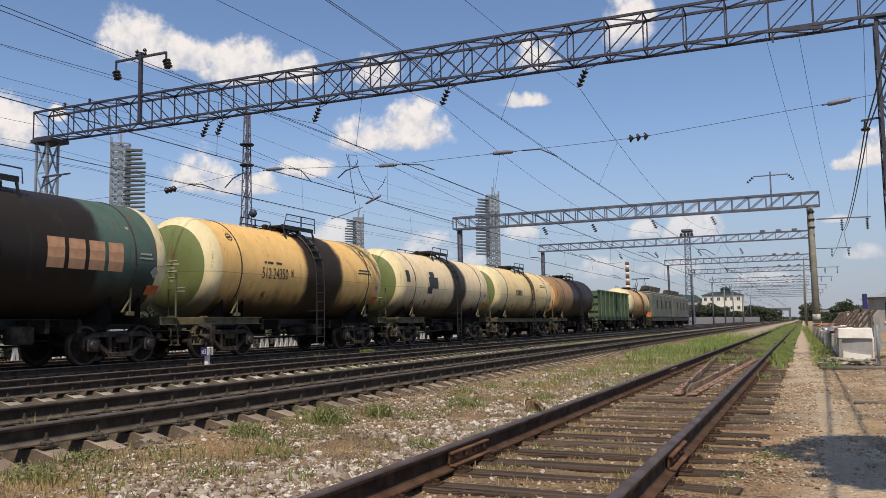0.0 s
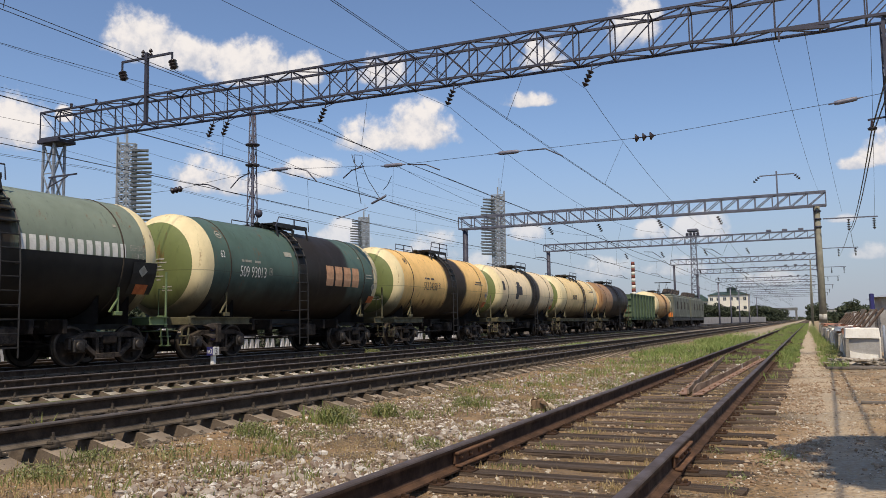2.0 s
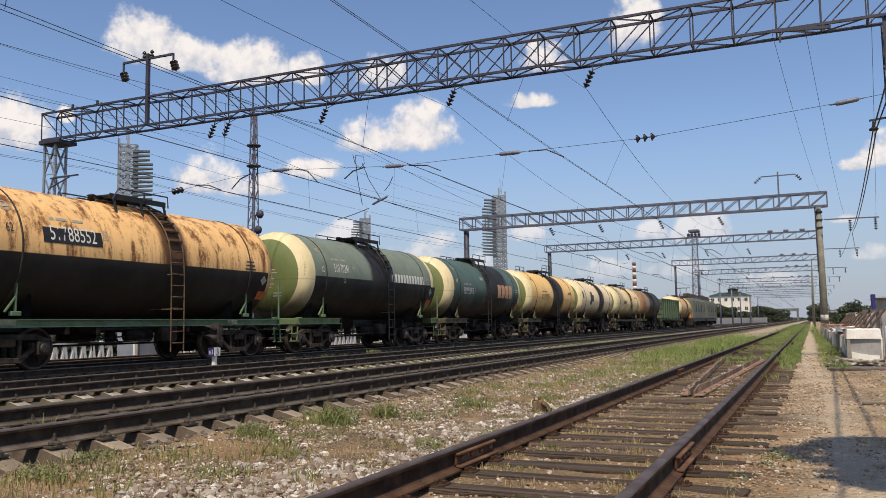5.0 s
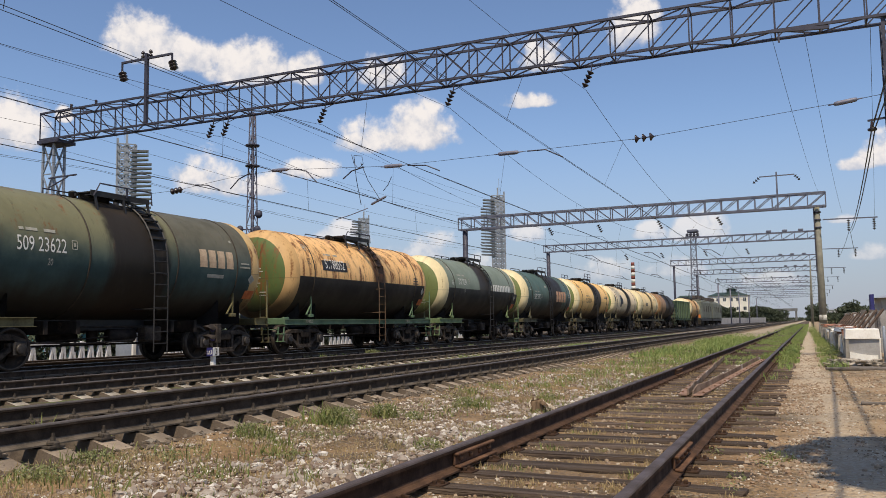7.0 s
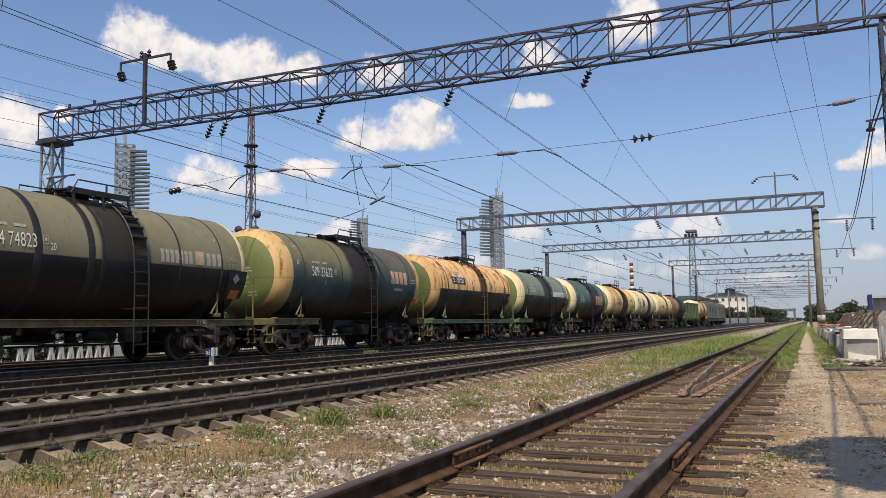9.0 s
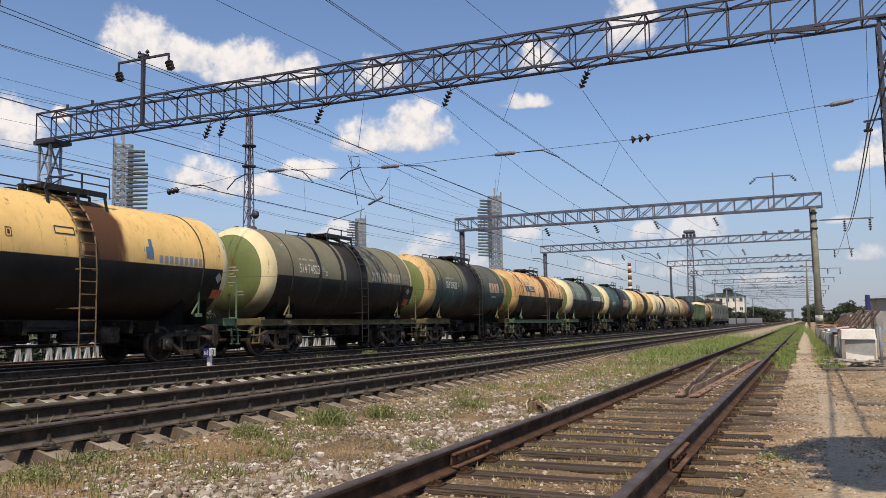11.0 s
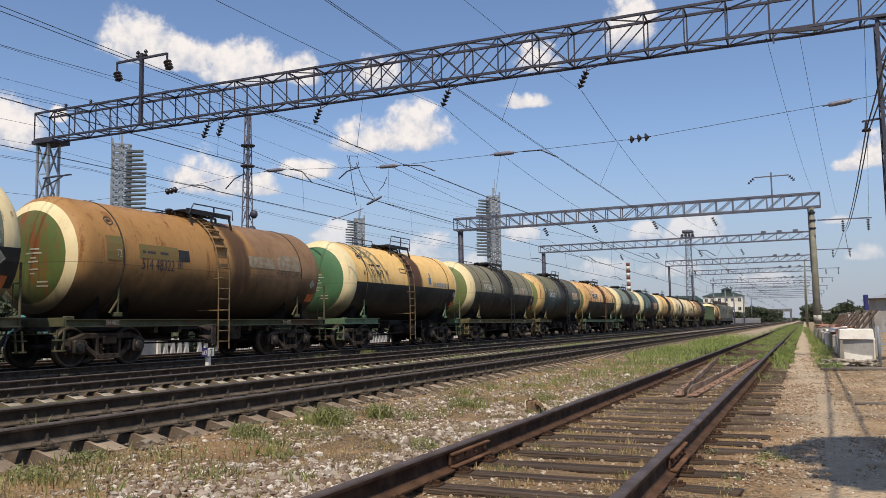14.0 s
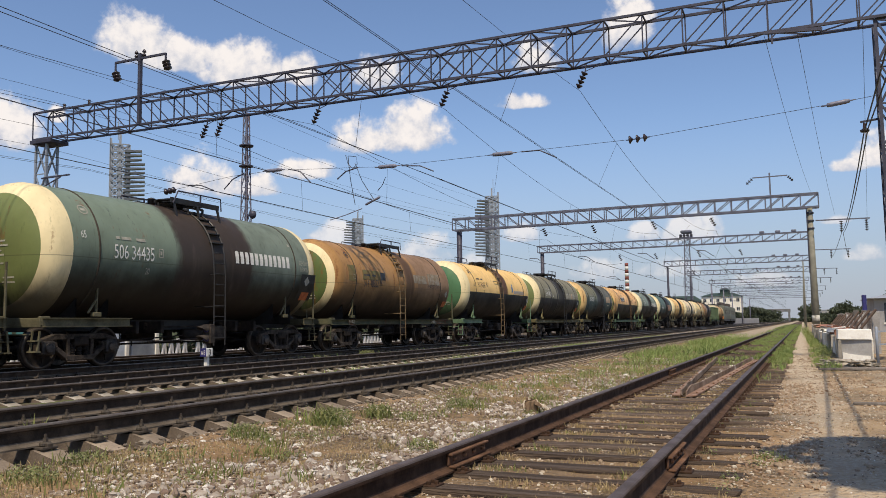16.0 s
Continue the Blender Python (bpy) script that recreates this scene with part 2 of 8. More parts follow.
def ground_mat():
    mat, nt, b = _mat("dry_ground")
    g = Graph(nt)
    x, y, z = g.xyz()
    big = g.noise(0.35, 6, 0.6)
    mid = g.noise(2.2, 6, 0.62)
    fine = g.noise(26, 5, 0.65)
    vor = nt.nodes.new("ShaderNodeTexVoronoi")
    vor.inputs["Scale"].default_value = 22
    nt.links.new(g.vec, vor.inputs["Vector"])
    soil = g.mix(g.step(mid, 0.35, 0.65), (0.24, 0.145, 0.075), (0.335, 0.22, 0.12))
    gravel = g.mix(g.step(vor.outputs["Distance"], 0.05, 0.5), (0.34, 0.29, 0.22), (0.10, 0.075, 0.05))
    col = g.mix(g.step(g.math("ADD", g.math("MULTIPLY", fine, 0.4), g.math("MULTIPLY", big, 0.6)), 0.44, 0.56), soil, gravel)
    # straw-coloured dry patches
    col = g.mix(g.math("MULTIPLY", g.step(g.noise(0.8, 5, 0.6), 0.5, 0.60), 0.65), col, (0.36, 0.235, 0.125))
    # the ballast beds of the running lines are dark with oil and dust
    bed = g.step(g.math("ADD", x, g.math("MULTIPLY", g.math("SUBTRACT", mid, 0.5), 0.7)), -5.45, -5.75)
    oily = g.mix(g.step(vor.outputs["Distance"], 0.05, 0.45), (0.27, 0.22, 0.16), (0.09, 0.07, 0.05))
    col = g.mix(bed, col, oily)
    # weedy, sooty cribs of the middle line
    crib = g.step(g.math("ABSOLUTE", g.math("ADD", x, 9.95)), 0.65, 0.45)
    col = g.mix(crib, col, g.mix(g.step(g.noise(3.1, 4, 0.6), 0.5, 0.62), (0.10, 0.078, 0.055), (0.115, 0.13, 0.05)))
    crib = g.step(g.math("ABSOLUTE", g.math("ADD", g.math("ADD", x, g.math("MULTIPLY", g.math("SUBTRACT", mid, 0.5), 0.14)), 5.88)), 0.36, 0.22)
    col = g.mix(crib, col, g.mix(g.step(fine, 0.4, 0.62), (0.055, 0.04, 0.028), (0.15, 0.11, 0.075)))
    # dark oily soil between the siding's rails
    bay = g.math("MULTIPLY", g.step(g.math("ADD", g.math("ABSOLUTE", g.math("SUBTRACT", x, T1)), g.math("MULTIPLY", g.math("SUBTRACT", mid, 0.5), 0.5)), 0.85, 0.55), g.step(y, 16.0, 11.0, 0.15, 0.4))
    col = g.mix(bay, col, g.mix(g.step(fine, 0.4, 0.62), (0.085, 0.062, 0.042), (0.19, 0.14, 0.095)))
    # the worn path beside the siding
    way = g.step(g.math("ADD", g.math("ABSOLUTE", g.math("SUBTRACT", x, g.math("MAXIMUM", -0.2, g.math("SUBTRACT", 0.38, g.math("MULTIPLY", y, 0.021))))), g.math("ADD", g.math("MULTIPLY", g.math("SUBTRACT", mid, 0.5), 0.9), g.math("MULTIPLY", g.math("SUBTRACT", g.noise(0.7, 3, 0.6), 0.5), 0.7))), 0.55, 0.1)
    col = g.mix(g.math("MULTIPLY", way, g.step(y, 8.0, 24.0, 0.6, 0.9)), col, g.mix(g.step(fine, 0.4, 0.6), (0.42, 0.33, 0.23), (0.60, 0.50, 0.37)))
    # pale trodden sand beside the path
    sand = g.math("MULTIPLY", g.step(g.math("ADD", x, g.math("MULTIPLY", g.math("SUBTRACT", mid, 0.5), 0.8)), 0.1, 0.6), g.step(g.noise(1.1, 5, 0.65), 0.36, 0.56, 0.75, 0.15))
    col = g.mix(sand, col, g.mix(g.step(fine, 0.4, 0.6), (0.40, 0.31, 0.205), (0.56, 0.45, 0.31)))
    # meadow green beyond the yard and along the siding
    turf = g.mix(g.step(g.noise(1.4, 5, 0.7), 0.4, 0.62), (0.14, 0.18, 0.055), (0.26, 0.24, 0.10))
    wild = g.step(g.math("ADD", y, g.math("MULTIPLY", g.math("SUBTRACT", g.noise(0.9, 5, 0.65), 0.5), 40)), 19.0, 34.0)
    strip = g.math("MULTIPLY", wild, g.math("MULTIPLY", g.step(x, -5.1, -4.3), g.math("MAXIMUM", g.step(x, -0.4, -0.6), g.step(g.math("ABSOLUTE", g.math("SUBTRACT", x, 0.45)), 0.4, 0.2))))
    far = g.math("MAXIMUM", g.step(x, 6.0, 9.0), g.step(x, -60.0, -70.0))
    strip = g.math("MULTIPLY", strip, g.math("MAXIMUM", g.step(x, -3.0, -2.6), g.step(y, 62.0, 42.0)))
    verge = g.math("MULTIPLY", g.step(y, 42.0, 66.0, 0, 0.8), g.math("MULTIPLY", g.step(x, -2.6, -2.9), g.step(x, -5.4, -5.1)))
    col = g.mix(verge, col, g.mix(g.step(fine, 0.4, 0.6), (0.34, 0.28, 0.20), (0.46, 0.39, 0.29)))
    strip = g.math("MULTIPLY", strip, g.step(g.noise(0.75, 5, 0.7), 0.40, 0.58))
    col = g.mix(g.math("MAXIMUM", strip, far), col, turf)
    nt.links.new(col, b.inputs["Base Color"])
    b.inputs["Roughness"].default_value = 0.95
    b.inputs["Specular IOR Level"].default_value = 0.2
    g.bump(g.math("ADD", fine, g.math("MULTIPLY", vor.outputs["Distance"], 1.2)), 0.7, 0.03, b)
    return mat


RAIL_SIDE = surface("rusted_rail", (0.068, 0.036, 0.021), (0.034, 0.019, 0.012), 5, 0.8, 0.0, 0.25, 0.004, 60)
RAIL_TOP_DULL = surface("tarnished_rail_head", (0.115, 0.083, 0.070), (0.062, 0.045, 0.038), 3, 0.58, 0.15, 0.1, 0.002, 80)
# rail feet: dust and rust, coloured lighter than the web as if sunlit
FOOT_LIT_DUSTY = surface("dusty_lit_rail_foot", (0.15, 0.122, 0.095), (0.075, 0.06, 0.046), 4, 0.85, 0.0, 0.25, 0.004, 50)
FOOT_LIT_RUST = surface("rusty_lit_rail_foot", (0.11, 0.060, 0.036), (0.05, 0.028, 0.018), 4, 0.85, 0.0, 0.25, 0.004, 50)
RAIL_TOP_MID = surface("worn_rail_head", (0.13, 0.107, 0.09), (0.07, 0.056, 0.047), 3, 0.58, 0.15, 0.1, 0.002, 80)
RAIL_TOP_BRIGHT = surface("polished_rail_head", (0.24, 0.21, 0.185), (0.15, 0.13, 0.115), 3, 0.4, 0.4, 0.05, 0.002, 80)
RAIL_DARK = surface("oily_rail", (0.075, 0.051, 0.035), (0.034, 0.024, 0.017), 5, 0.8, 0.0, 0.25, 0.004, 60)
FASTENING = surface("dusty_fastening_iron", (0.10, 0.082, 0.064), (0.045, 0.036, 0.029), 6, 0.8, 0.0, 0.3, 0.004, 50)
TIMBER = surface("weathered_sleeper_timber", (0.165, 0.118, 0.086), (0.055, 0.040, 0.031), 2.5, 0.85, 0, 0.9, 0.015, 30, (0.06, 0.045, 0.035), 0.6, 0.38, stretch=(0.3, 3, 3))
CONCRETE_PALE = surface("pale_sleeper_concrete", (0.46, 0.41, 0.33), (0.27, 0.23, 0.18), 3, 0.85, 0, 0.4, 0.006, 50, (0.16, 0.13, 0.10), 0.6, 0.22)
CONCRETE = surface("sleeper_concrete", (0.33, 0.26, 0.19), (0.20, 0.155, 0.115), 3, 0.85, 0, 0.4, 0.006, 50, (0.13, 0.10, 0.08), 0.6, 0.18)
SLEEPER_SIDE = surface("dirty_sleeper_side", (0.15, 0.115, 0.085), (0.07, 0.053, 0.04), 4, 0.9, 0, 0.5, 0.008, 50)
POLE_CONCRETE = surface("pole_concrete", (0.27, 0.255, 0.205), (0.19, 0.18, 0.145), 2, 0.85, 0, 0.3, 0.006, 40, (0.2, 0.18, 0.14), 0.62)
WHITEWASH = surface("whitewashed_concrete", (0.90, 0.88, 0.82), (0.72, 0.68, 0.60), 1.6, 0.85, 0, 0.4, 0.01, 20, (0.33, 0.29, 0.24), 0.66)
POLE_LIME = surface("flaking_limewash", (0.62, 0.60, 0.55), (0.36, 0.34, 0.29), 3, 0.9, 0, 0.4, 0.01, 25, (0.24, 0.22, 0.18), 0.58)
STEEL_DARK = surface("gantry_steel", (0.060, 0.060, 0.085), (0.035, 0.035, 0.055), 2, 0.6, 0.2, 0.2, 0.004, 40, (0.10, 0.055, 0.035), 0.64)
STEEL_GREY = surface("galvanised_steel", (0.34, 0.37, 0.42), (0.24, 0.27, 0.31), 2, 0.55, 0.3, 0.2, 0.004, 30)
MAST_STEEL = surface("mast_steel", (0.20, 0.20, 0.25), (0.13, 0.13, 0.17), 2, 0.6, 0.2, 0.2, 0.004, 30)
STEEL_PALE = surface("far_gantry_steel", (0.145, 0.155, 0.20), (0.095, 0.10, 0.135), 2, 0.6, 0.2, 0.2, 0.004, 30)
IRON = surface("bogie_iron", (0.036, 0.027, 0.021), (0.013, 0.011, 0.010), 4, 0.7, 0.1, 0.5, 0.006, 40, (0.085, 0.06, 0.043), 0.6)
IRON_DUSTY = surface("dusty_bogie_iron", (0.085, 0.066, 0.052), (0.022, 0.018, 0.015), 5, 0.7, 0.1, 0.5, 0.006, 40, (0.16, 0.115, 0.08), 0.62)
AXLE_BOX = surface("oily_axle_box", (0.055, 0.045, 0.037), (0.014, 0.012, 0.011), 7, 0.55, 0.1, 0.5, 0.006, 40, (0.12, 0.10, 0.085), 0.62)
WHEEL_TREAD = surface("wheel_tread", (0.10, 0.08, 0.065), (0.05, 0.04, 0.03), 6, 0.5, 0.5, 0.1, 0.002, 60)
FRAME_OLIVE = surface("wagon_frame_olive", (0.20, 0.175, 0.085), (0.10, 0.085, 0.045), 2, 0.65, 0, 0.3, 0.006, 30, (0.07, 0.05, 0.035), 0.58, 0.12)
LADDER_BROWN = surface("rusty_brown_ladder", (0.16, 0.10, 0.06), (0.07, 0.045, 0.03), 3, 0.7, 0, 0.3, 0.006, 30)
FRAME_GREEN = surface("wagon_frame_green", (0.15, 0.135, 0.08), (0.075, 0.066, 0.04), 2, 0.65, 0, 0.3, 0.006, 30, (0.08, 0.055, 0.04), 0.6, 0.12)
LADDER_TAN = surface("tan_painted_ladder", (0.24, 0.165, 0.09), (0.10, 0.07, 0.04), 3, 0.7, 0, 0.3, 0.006, 30, (0.06, 0.04, 0.03), 0.6)
FRAME_FRESH = surface("wagon_frame_light_green", (0.17, 0.235, 0.105), (0.10, 0.145, 0.065), 2, 0.6, 0, 0.2, 0.004, 30, (0.09, 0.07, 0.045), 0.64)
FRAME_WORN = surface("wagon_frame_worn_green", (0.125, 0.115, 0.065), (0.06, 0.066, 0.040), 1.5, 0.7, 0, 0.3, 0.006, 30, (0.12, 0.06, 0.035), 0.5)
FRAME_BRIGHT = surface("fresh_green_paint", (0.125, 0.20, 0.11), (0.075, 0.13, 0.072), 2, 0.55, 0, 0.2, 0.004, 30, (0.08, 0.055, 0.04), 0.66)
BLACK_PAINT = surface("black_paint", (0.022, 0.02, 0.019), (0.011, 0.010, 0.010), 2, 0.55, 0, 0.2, 0.006, 30, (0.05, 0.035, 0.026), 0.62)
WHITE_PAINT = surface("white_lettering", (0.80, 0.78, 0.72), (0.62, 0.60, 0.55), 6, 0.6, 0, 0, 0.002, 60)
ORANGE_LETTER = surface("faded_orange_lettering", (0.66, 0.36, 0.20), (0.50, 0.26, 0.14), 4, 0.6, 0, 0, 0.002, 60)
DARK_LETTER = surface("dark_lettering", (0.03, 0.028, 0.03), (0.05, 0.045, 0.045), 6, 0.6, 0, 0, 0.002, 60)
RED_MARK = surface("orange_hazard_plate", (0.58, 0.17, 0.05), (0.40, 0.10, 0.035), 6, 0.55, 0, 0, 0.002, 60)
BLUE_PAINT = surface("deep_blue_paint", (0.03, 0.03, 0.16), (0.02, 0.02, 0.10), 6, 0.5, 0, 0, 0.002, 60)
WIRE = surface("weathered_cable", (0.06, 0.055, 0.06), (0.03, 0.03, 0.035), 8, 0.6, 0.4, 0, 0.002, 60)
PORCELAIN = surface("brown_porcelain", (0.04, 0.026, 0.028), (0.022, 0.016, 0.018), 8, 0.25, 0, 0, 0.002, 60)
CAP_DEEP = tank_paint("tank_end_deep_green", (0.075, 0.185, 0.10), rust=0.05, streak=0.3, spill_at=(99, 0.1), grime_shade=0.75)
CAP_GREEN = tank_paint("tank_end_green", (0.160, 0.200, 0.083), rust=0.02, streak=0.5, spill_at=(99, 0.1), grime_shade=0.75)
RING_WHITE = tank_paint("tank_ring_cream", (0.80, 0.70, 0.47), rust=0.05, streak=0.35, spill_at=(99, 0.1), grime_shade=0.85)


# ---- mesh building ----
def mesh_from(bm, name, mats, smooth=False):
    me = bpy.data.meshes.new(name)
    bm.to_mesh(me)
    bm.free()
    for mt in mats if isinstance(mats, (list, tuple)) else (mats,):
        me.materials.append(mt)
    if smooth:
        me.polygons.foreach_set("use_smooth", [True] * len(me.polygons))
    return me


def part(name, bm, material, parent, label="", smooth=False, m=None):
    """One bmesh (or a ready mesh) as one object under a thing or a part."""
    me = bm if isinstance(bm, bpy.types.Mesh) else mesh_from(bm, name, material, smooth)
    ob = new(name, me)
    ob.parent = parent
    if m is not None:
        ob.matrix_basis = m
    if label:
        tagged(ob, label)
    return ob


def thing(name, label, category, group="", kind="", m=None, data=None):
    ob = new(name, data)
    if data is None:
        ob.empty_display_size = 0.3
    if m is not None:
        ob.matrix_basis = m
    return tagged(ob, label, category, group, kind)


def box(bm, lo, hi, mi=0, bev=0.0):
    vs = [bm.verts.new((x, y, z)) for z in (lo[2], hi[2]) for y in (lo[1], hi[1]) for x in (lo[0], hi[0])]
    fs = [bm.faces.new([vs[i] for i in f]) for f in ((0, 2, 3, 1), (4, 5, 7, 6), (0, 1, 5, 4), (2, 6, 7, 3), (0, 4, 6, 2), (1, 3, 7, 5))]
    for f in fs:
        f.material_index = mi
    if bev:
        es = list({e for f in fs for e in f.edges})
        r = bmesh.ops.bevel(bm, geom=es, offset=bev, segments=1, affect="EDGES")
        for f in r["faces"]:
            f.material_index = mi
    return bm


def bar(bm, a, b, w, d=None, mi=0, n=4):
    """A straight bar from a to b: square (n = 4) or round, w wide."""
    a, b = Vector(a), Vector(b)
    ax = (b - a).normalized()
    up = Vector((0, 0, 1)) if abs(ax.z) < 0.95 else Vector((0, 1, 0))
    s = ax.cross(up).normalized()
    t = s.cross(ax)
    d = d or w
    rings = []
    for p in (a, b):
        ring = []
        for i in range(n):
            q = 2 * math.pi * (i + 0.5) / n
            k = math.sqrt(0.5) if n == 4 else 0.5
            c, sn = math.cos(q) * k, math.sin(q) * k
            ring.append(bm.verts.new(p + s * (c * w * (1 if n != 4 else 1)) + t * (sn * d)))
        rings.append(ring)
    for i in range(n):
        f = bm.faces.new((rings[0][i], rings[0][(i + 1) % n], rings[1][(i + 1) % n], rings[1][i]))
        f.material_index = mi
    for ring in (rings[0][::-1], rings[1]):
        bm.faces.new(ring).material_index = mi
    return bm


def pipe(bm, pts, w, n=6, mi=0):
    """One continuous bent tube through the points."""
    pts = [Vector(p) for p in pts]
    rings = []
    for i, p in enumerate(pts):
        ax = (pts[min(i + 1, len(pts) - 1)] - pts[max(i - 1, 0)]).normalized()
        up = Vector((0, 0, 1)) if abs(ax.z) < 0.95 else Vector((1, 0, 0))
        s = ax.cross(up).normalized()
        t = s.cross(ax)
        rings.append([bm.verts.new(p + (s * math.cos(2 * math.pi * k / n) + t * math.sin(2 * math.pi * k / n)) * w / 2) for k in range(n)])
    for a, b in zip(rings, rings[1:]):
        for k in range(n):
            f = bm.faces.new((a[k], a[(k + 1) % n], b[(k + 1) % n], b[k]))
            f.material_index = mi
    bm.faces.new(rings[0][::-1]), bm.faces.new(rings[-1])
    return bm


def lathe(bm, prof, axis="y", n=32, mi=None, centre=(0, 0, 0)):
    """Turn a profile of (along, radius) round an axis. mi(i): material of band i."""
    rings = []
    for al, r in prof:
        ring = []
        for i in range(n):
            q = 2 * math.pi * i / n
            c, s = math.cos(q) * r, math.sin(q) * r
            p = {"y": (c, al, s), "x": (al, c, s), "z": (c, s, al)}[axis]
            ring.append(bm.verts.new((p[0] + centre[0], p[1] + centre[1], p[2] + centre[2])))
        rings.append(ring)
    for j, (p, q) in enumerate(zip(rings, rings[1:])):
        for i in range(n):
            f = bm.faces.new((p[i], q[i], q[(i + 1) % n], p[(i + 1) % n]))
            f.material_index = mi(j) if mi else 0
            f.smooth = True
    for ring, k in ((rings[0], 0), (rings[-1], len(prof) - 2)):
        f = bm.faces.new(ring)
        f.material_index = mi(k) if mi else 0
    bmesh.ops.recalc_face_normals(bm, faces=bm.faces[:])
    return bm


def B():
    return bmesh.new()


# ---- ground ----
T1, T2, T3, T4 = -1.786, -6.77, -10.958, -16.827      # track centres
TOP1, TOP2, TOP3, TOP4 = 0.0, 0.160, 0.158, 0.078      # rail tops
SHAPE = ((-400, -0.6), (-40, -0.35), (-23, -0.24), (-22.3, TOP4 - 0.27), (-19.4, TOP4 - 0.27), (-19.2, -0.2), (-18.3, TOP4 - 0.24), (-15.3, TOP4 - 0.24), (-14.4, -0.16), (-13.6, -0.16), (-12.5, TOP3 - 0.24), (-10.5, TOP3 - 0.22), (-10.15, TOP3 - 0.222), (-9.92, TOP3 - 0.215), (-9.7, TOP3 - 0.238), (-9.4, TOP3 - 0.25),
         (-8.9, -0.14), (-8.2, TOP2 - 0.27), (-6.0, TOP2 - 0.32), (-5.86, TOP2 - 0.30), (-5.72, TOP2 - 0.278), (-5.6, TOP2 - 0.272), (-5.42, TOP2 - 0.282), (-5.15, TOP2 - 0.294), (-4.7, -0.17), (-3.2, -0.22), (0.1, -0.215), (0.8, -0.20), (2.5, -0.17), (40, -0.1), (400, 0.0))


def level(x, y):
    """Height of the ground."""
    xs, zs = zip(*SHAPE)
    z = float(np.interp(x, xs, zs))
    if -30 < x < 8 and y < 90:
        k = 0.0 if -10.6 < x < -9.3 or -6.2 < x < -5.38 else (0.15 if x < -5.6 else 1.0)
        z += k * (0.028 * noise.noise((x * 1.1, y * 1.1, 0)) + 0.014 * noise.noise((x * 4.0, y * 4.0, 3)))
    return z


def build_ground():
    xs = [-2500, -900, -400, -150, -80, -50, -35, -30] + list(np.arange(-28, -10.6, 0.6)) + list(np.arange(-10.5, -6.0, 0.16)) + [-5.92, -5.82, -5.76, -5.70, -5.6, -5.52, -5.46, -5.40, -5.3, -5.15, -5.0] + list(np.arange(-4.86, 3.01, 0.16)) + [3.5, 4.2, 5, 6, 8, 12, 20, 40, 100, 300, 900, 2500]
    ys = [-900, -300, -100, -40, -20, -12, -8, -4] + list(np.arange(-2, 22, 0.2)) + list(np.arange(22, 60, 0.8)) + list(np.arange(60, 130, 4)) + [140, 170, 220, 300, 450, 700, 1100, 1700, 2600, 4200]
    verts = [(float(x), float(y), level(x, y)) for y in ys for x in xs]
    w = len(xs)
    faces = [(j * w + i, j * w + i + 1, (j + 1) * w + i + 1, (j + 1) * w + i) for j in range(len(ys) - 1) for i in range(w - 1)]
    me = bpy.data.meshes.new("ground")
    me.from_pydata(verts, [], faces)
    me.polygons.foreach_set("use_smooth", [True] * len(me.polygons))
    me.materials.append(ground_mat())
    thing("ground", "dry stony ground with worn path and grass", "ground", kind="structure", data=me)


build_ground()

# ---- tracks ----
GAUGE = 1.592


def rail_mesh(y0, y1, side, head, name="rail"):
    """A flat-bottomed rail, 0.18 m high, its top at z = 0."""
    half = ((0.0, 0.0), (0.022, 0.0), (0.034, -0.006), (0.0375, -0.016), (0.0365, -0.036), (0.012, -0.046), (0.009, -0.075), (0.010, -0.13), (0.022, -0.152), (0.075, -0.167), (0.075, -0.18))
    prof = [(-x, z) for x, z in half[::-1]] + list(half[1:])
    bm = B()
    a = [bm.verts.new((x, y0, z)) for x, z in prof]
    b = [bm.verts.new((x, y1, z)) for x, z in prof]
    for i in range(len(prof)):
        j = (i + 1) % len(prof)
        f = bm.faces.new((a[i], a[j], b[j], b[i]))
        zz = (prof[i][1] + prof[j][1]) / 2
        f.material_index = 1 if zz > -0.012 else (2 if zz < -0.138 else 0)
    bm.faces.new(a[::-1]), bm.faces.new(b)
    bmesh.ops.recalc_face_normals(bm, faces=bm.faces[:])
    return mesh_from(bm, name, (side, head, FOOT_LIT_RUST if side is RAIL_SIDE else FOOT_LIT_DUSTY))


def timber_sleeper(seed):
    rnd = random.Random(seed)
    bm = box(B(), (-1.375, -0.12, -0.17), (1.375, 0.12, 0.0), bev=0.018)
    for v in bm.verts:
        v.co.x += rnd.uniform(-0.03, 0.03)
        v.co.y += rnd.uniform(-0.014, 0.014)
        v.co.z += rnd.uniform(-0.012, 0.006)
    return mesh_from(bm, "sleeper", TIMBER)


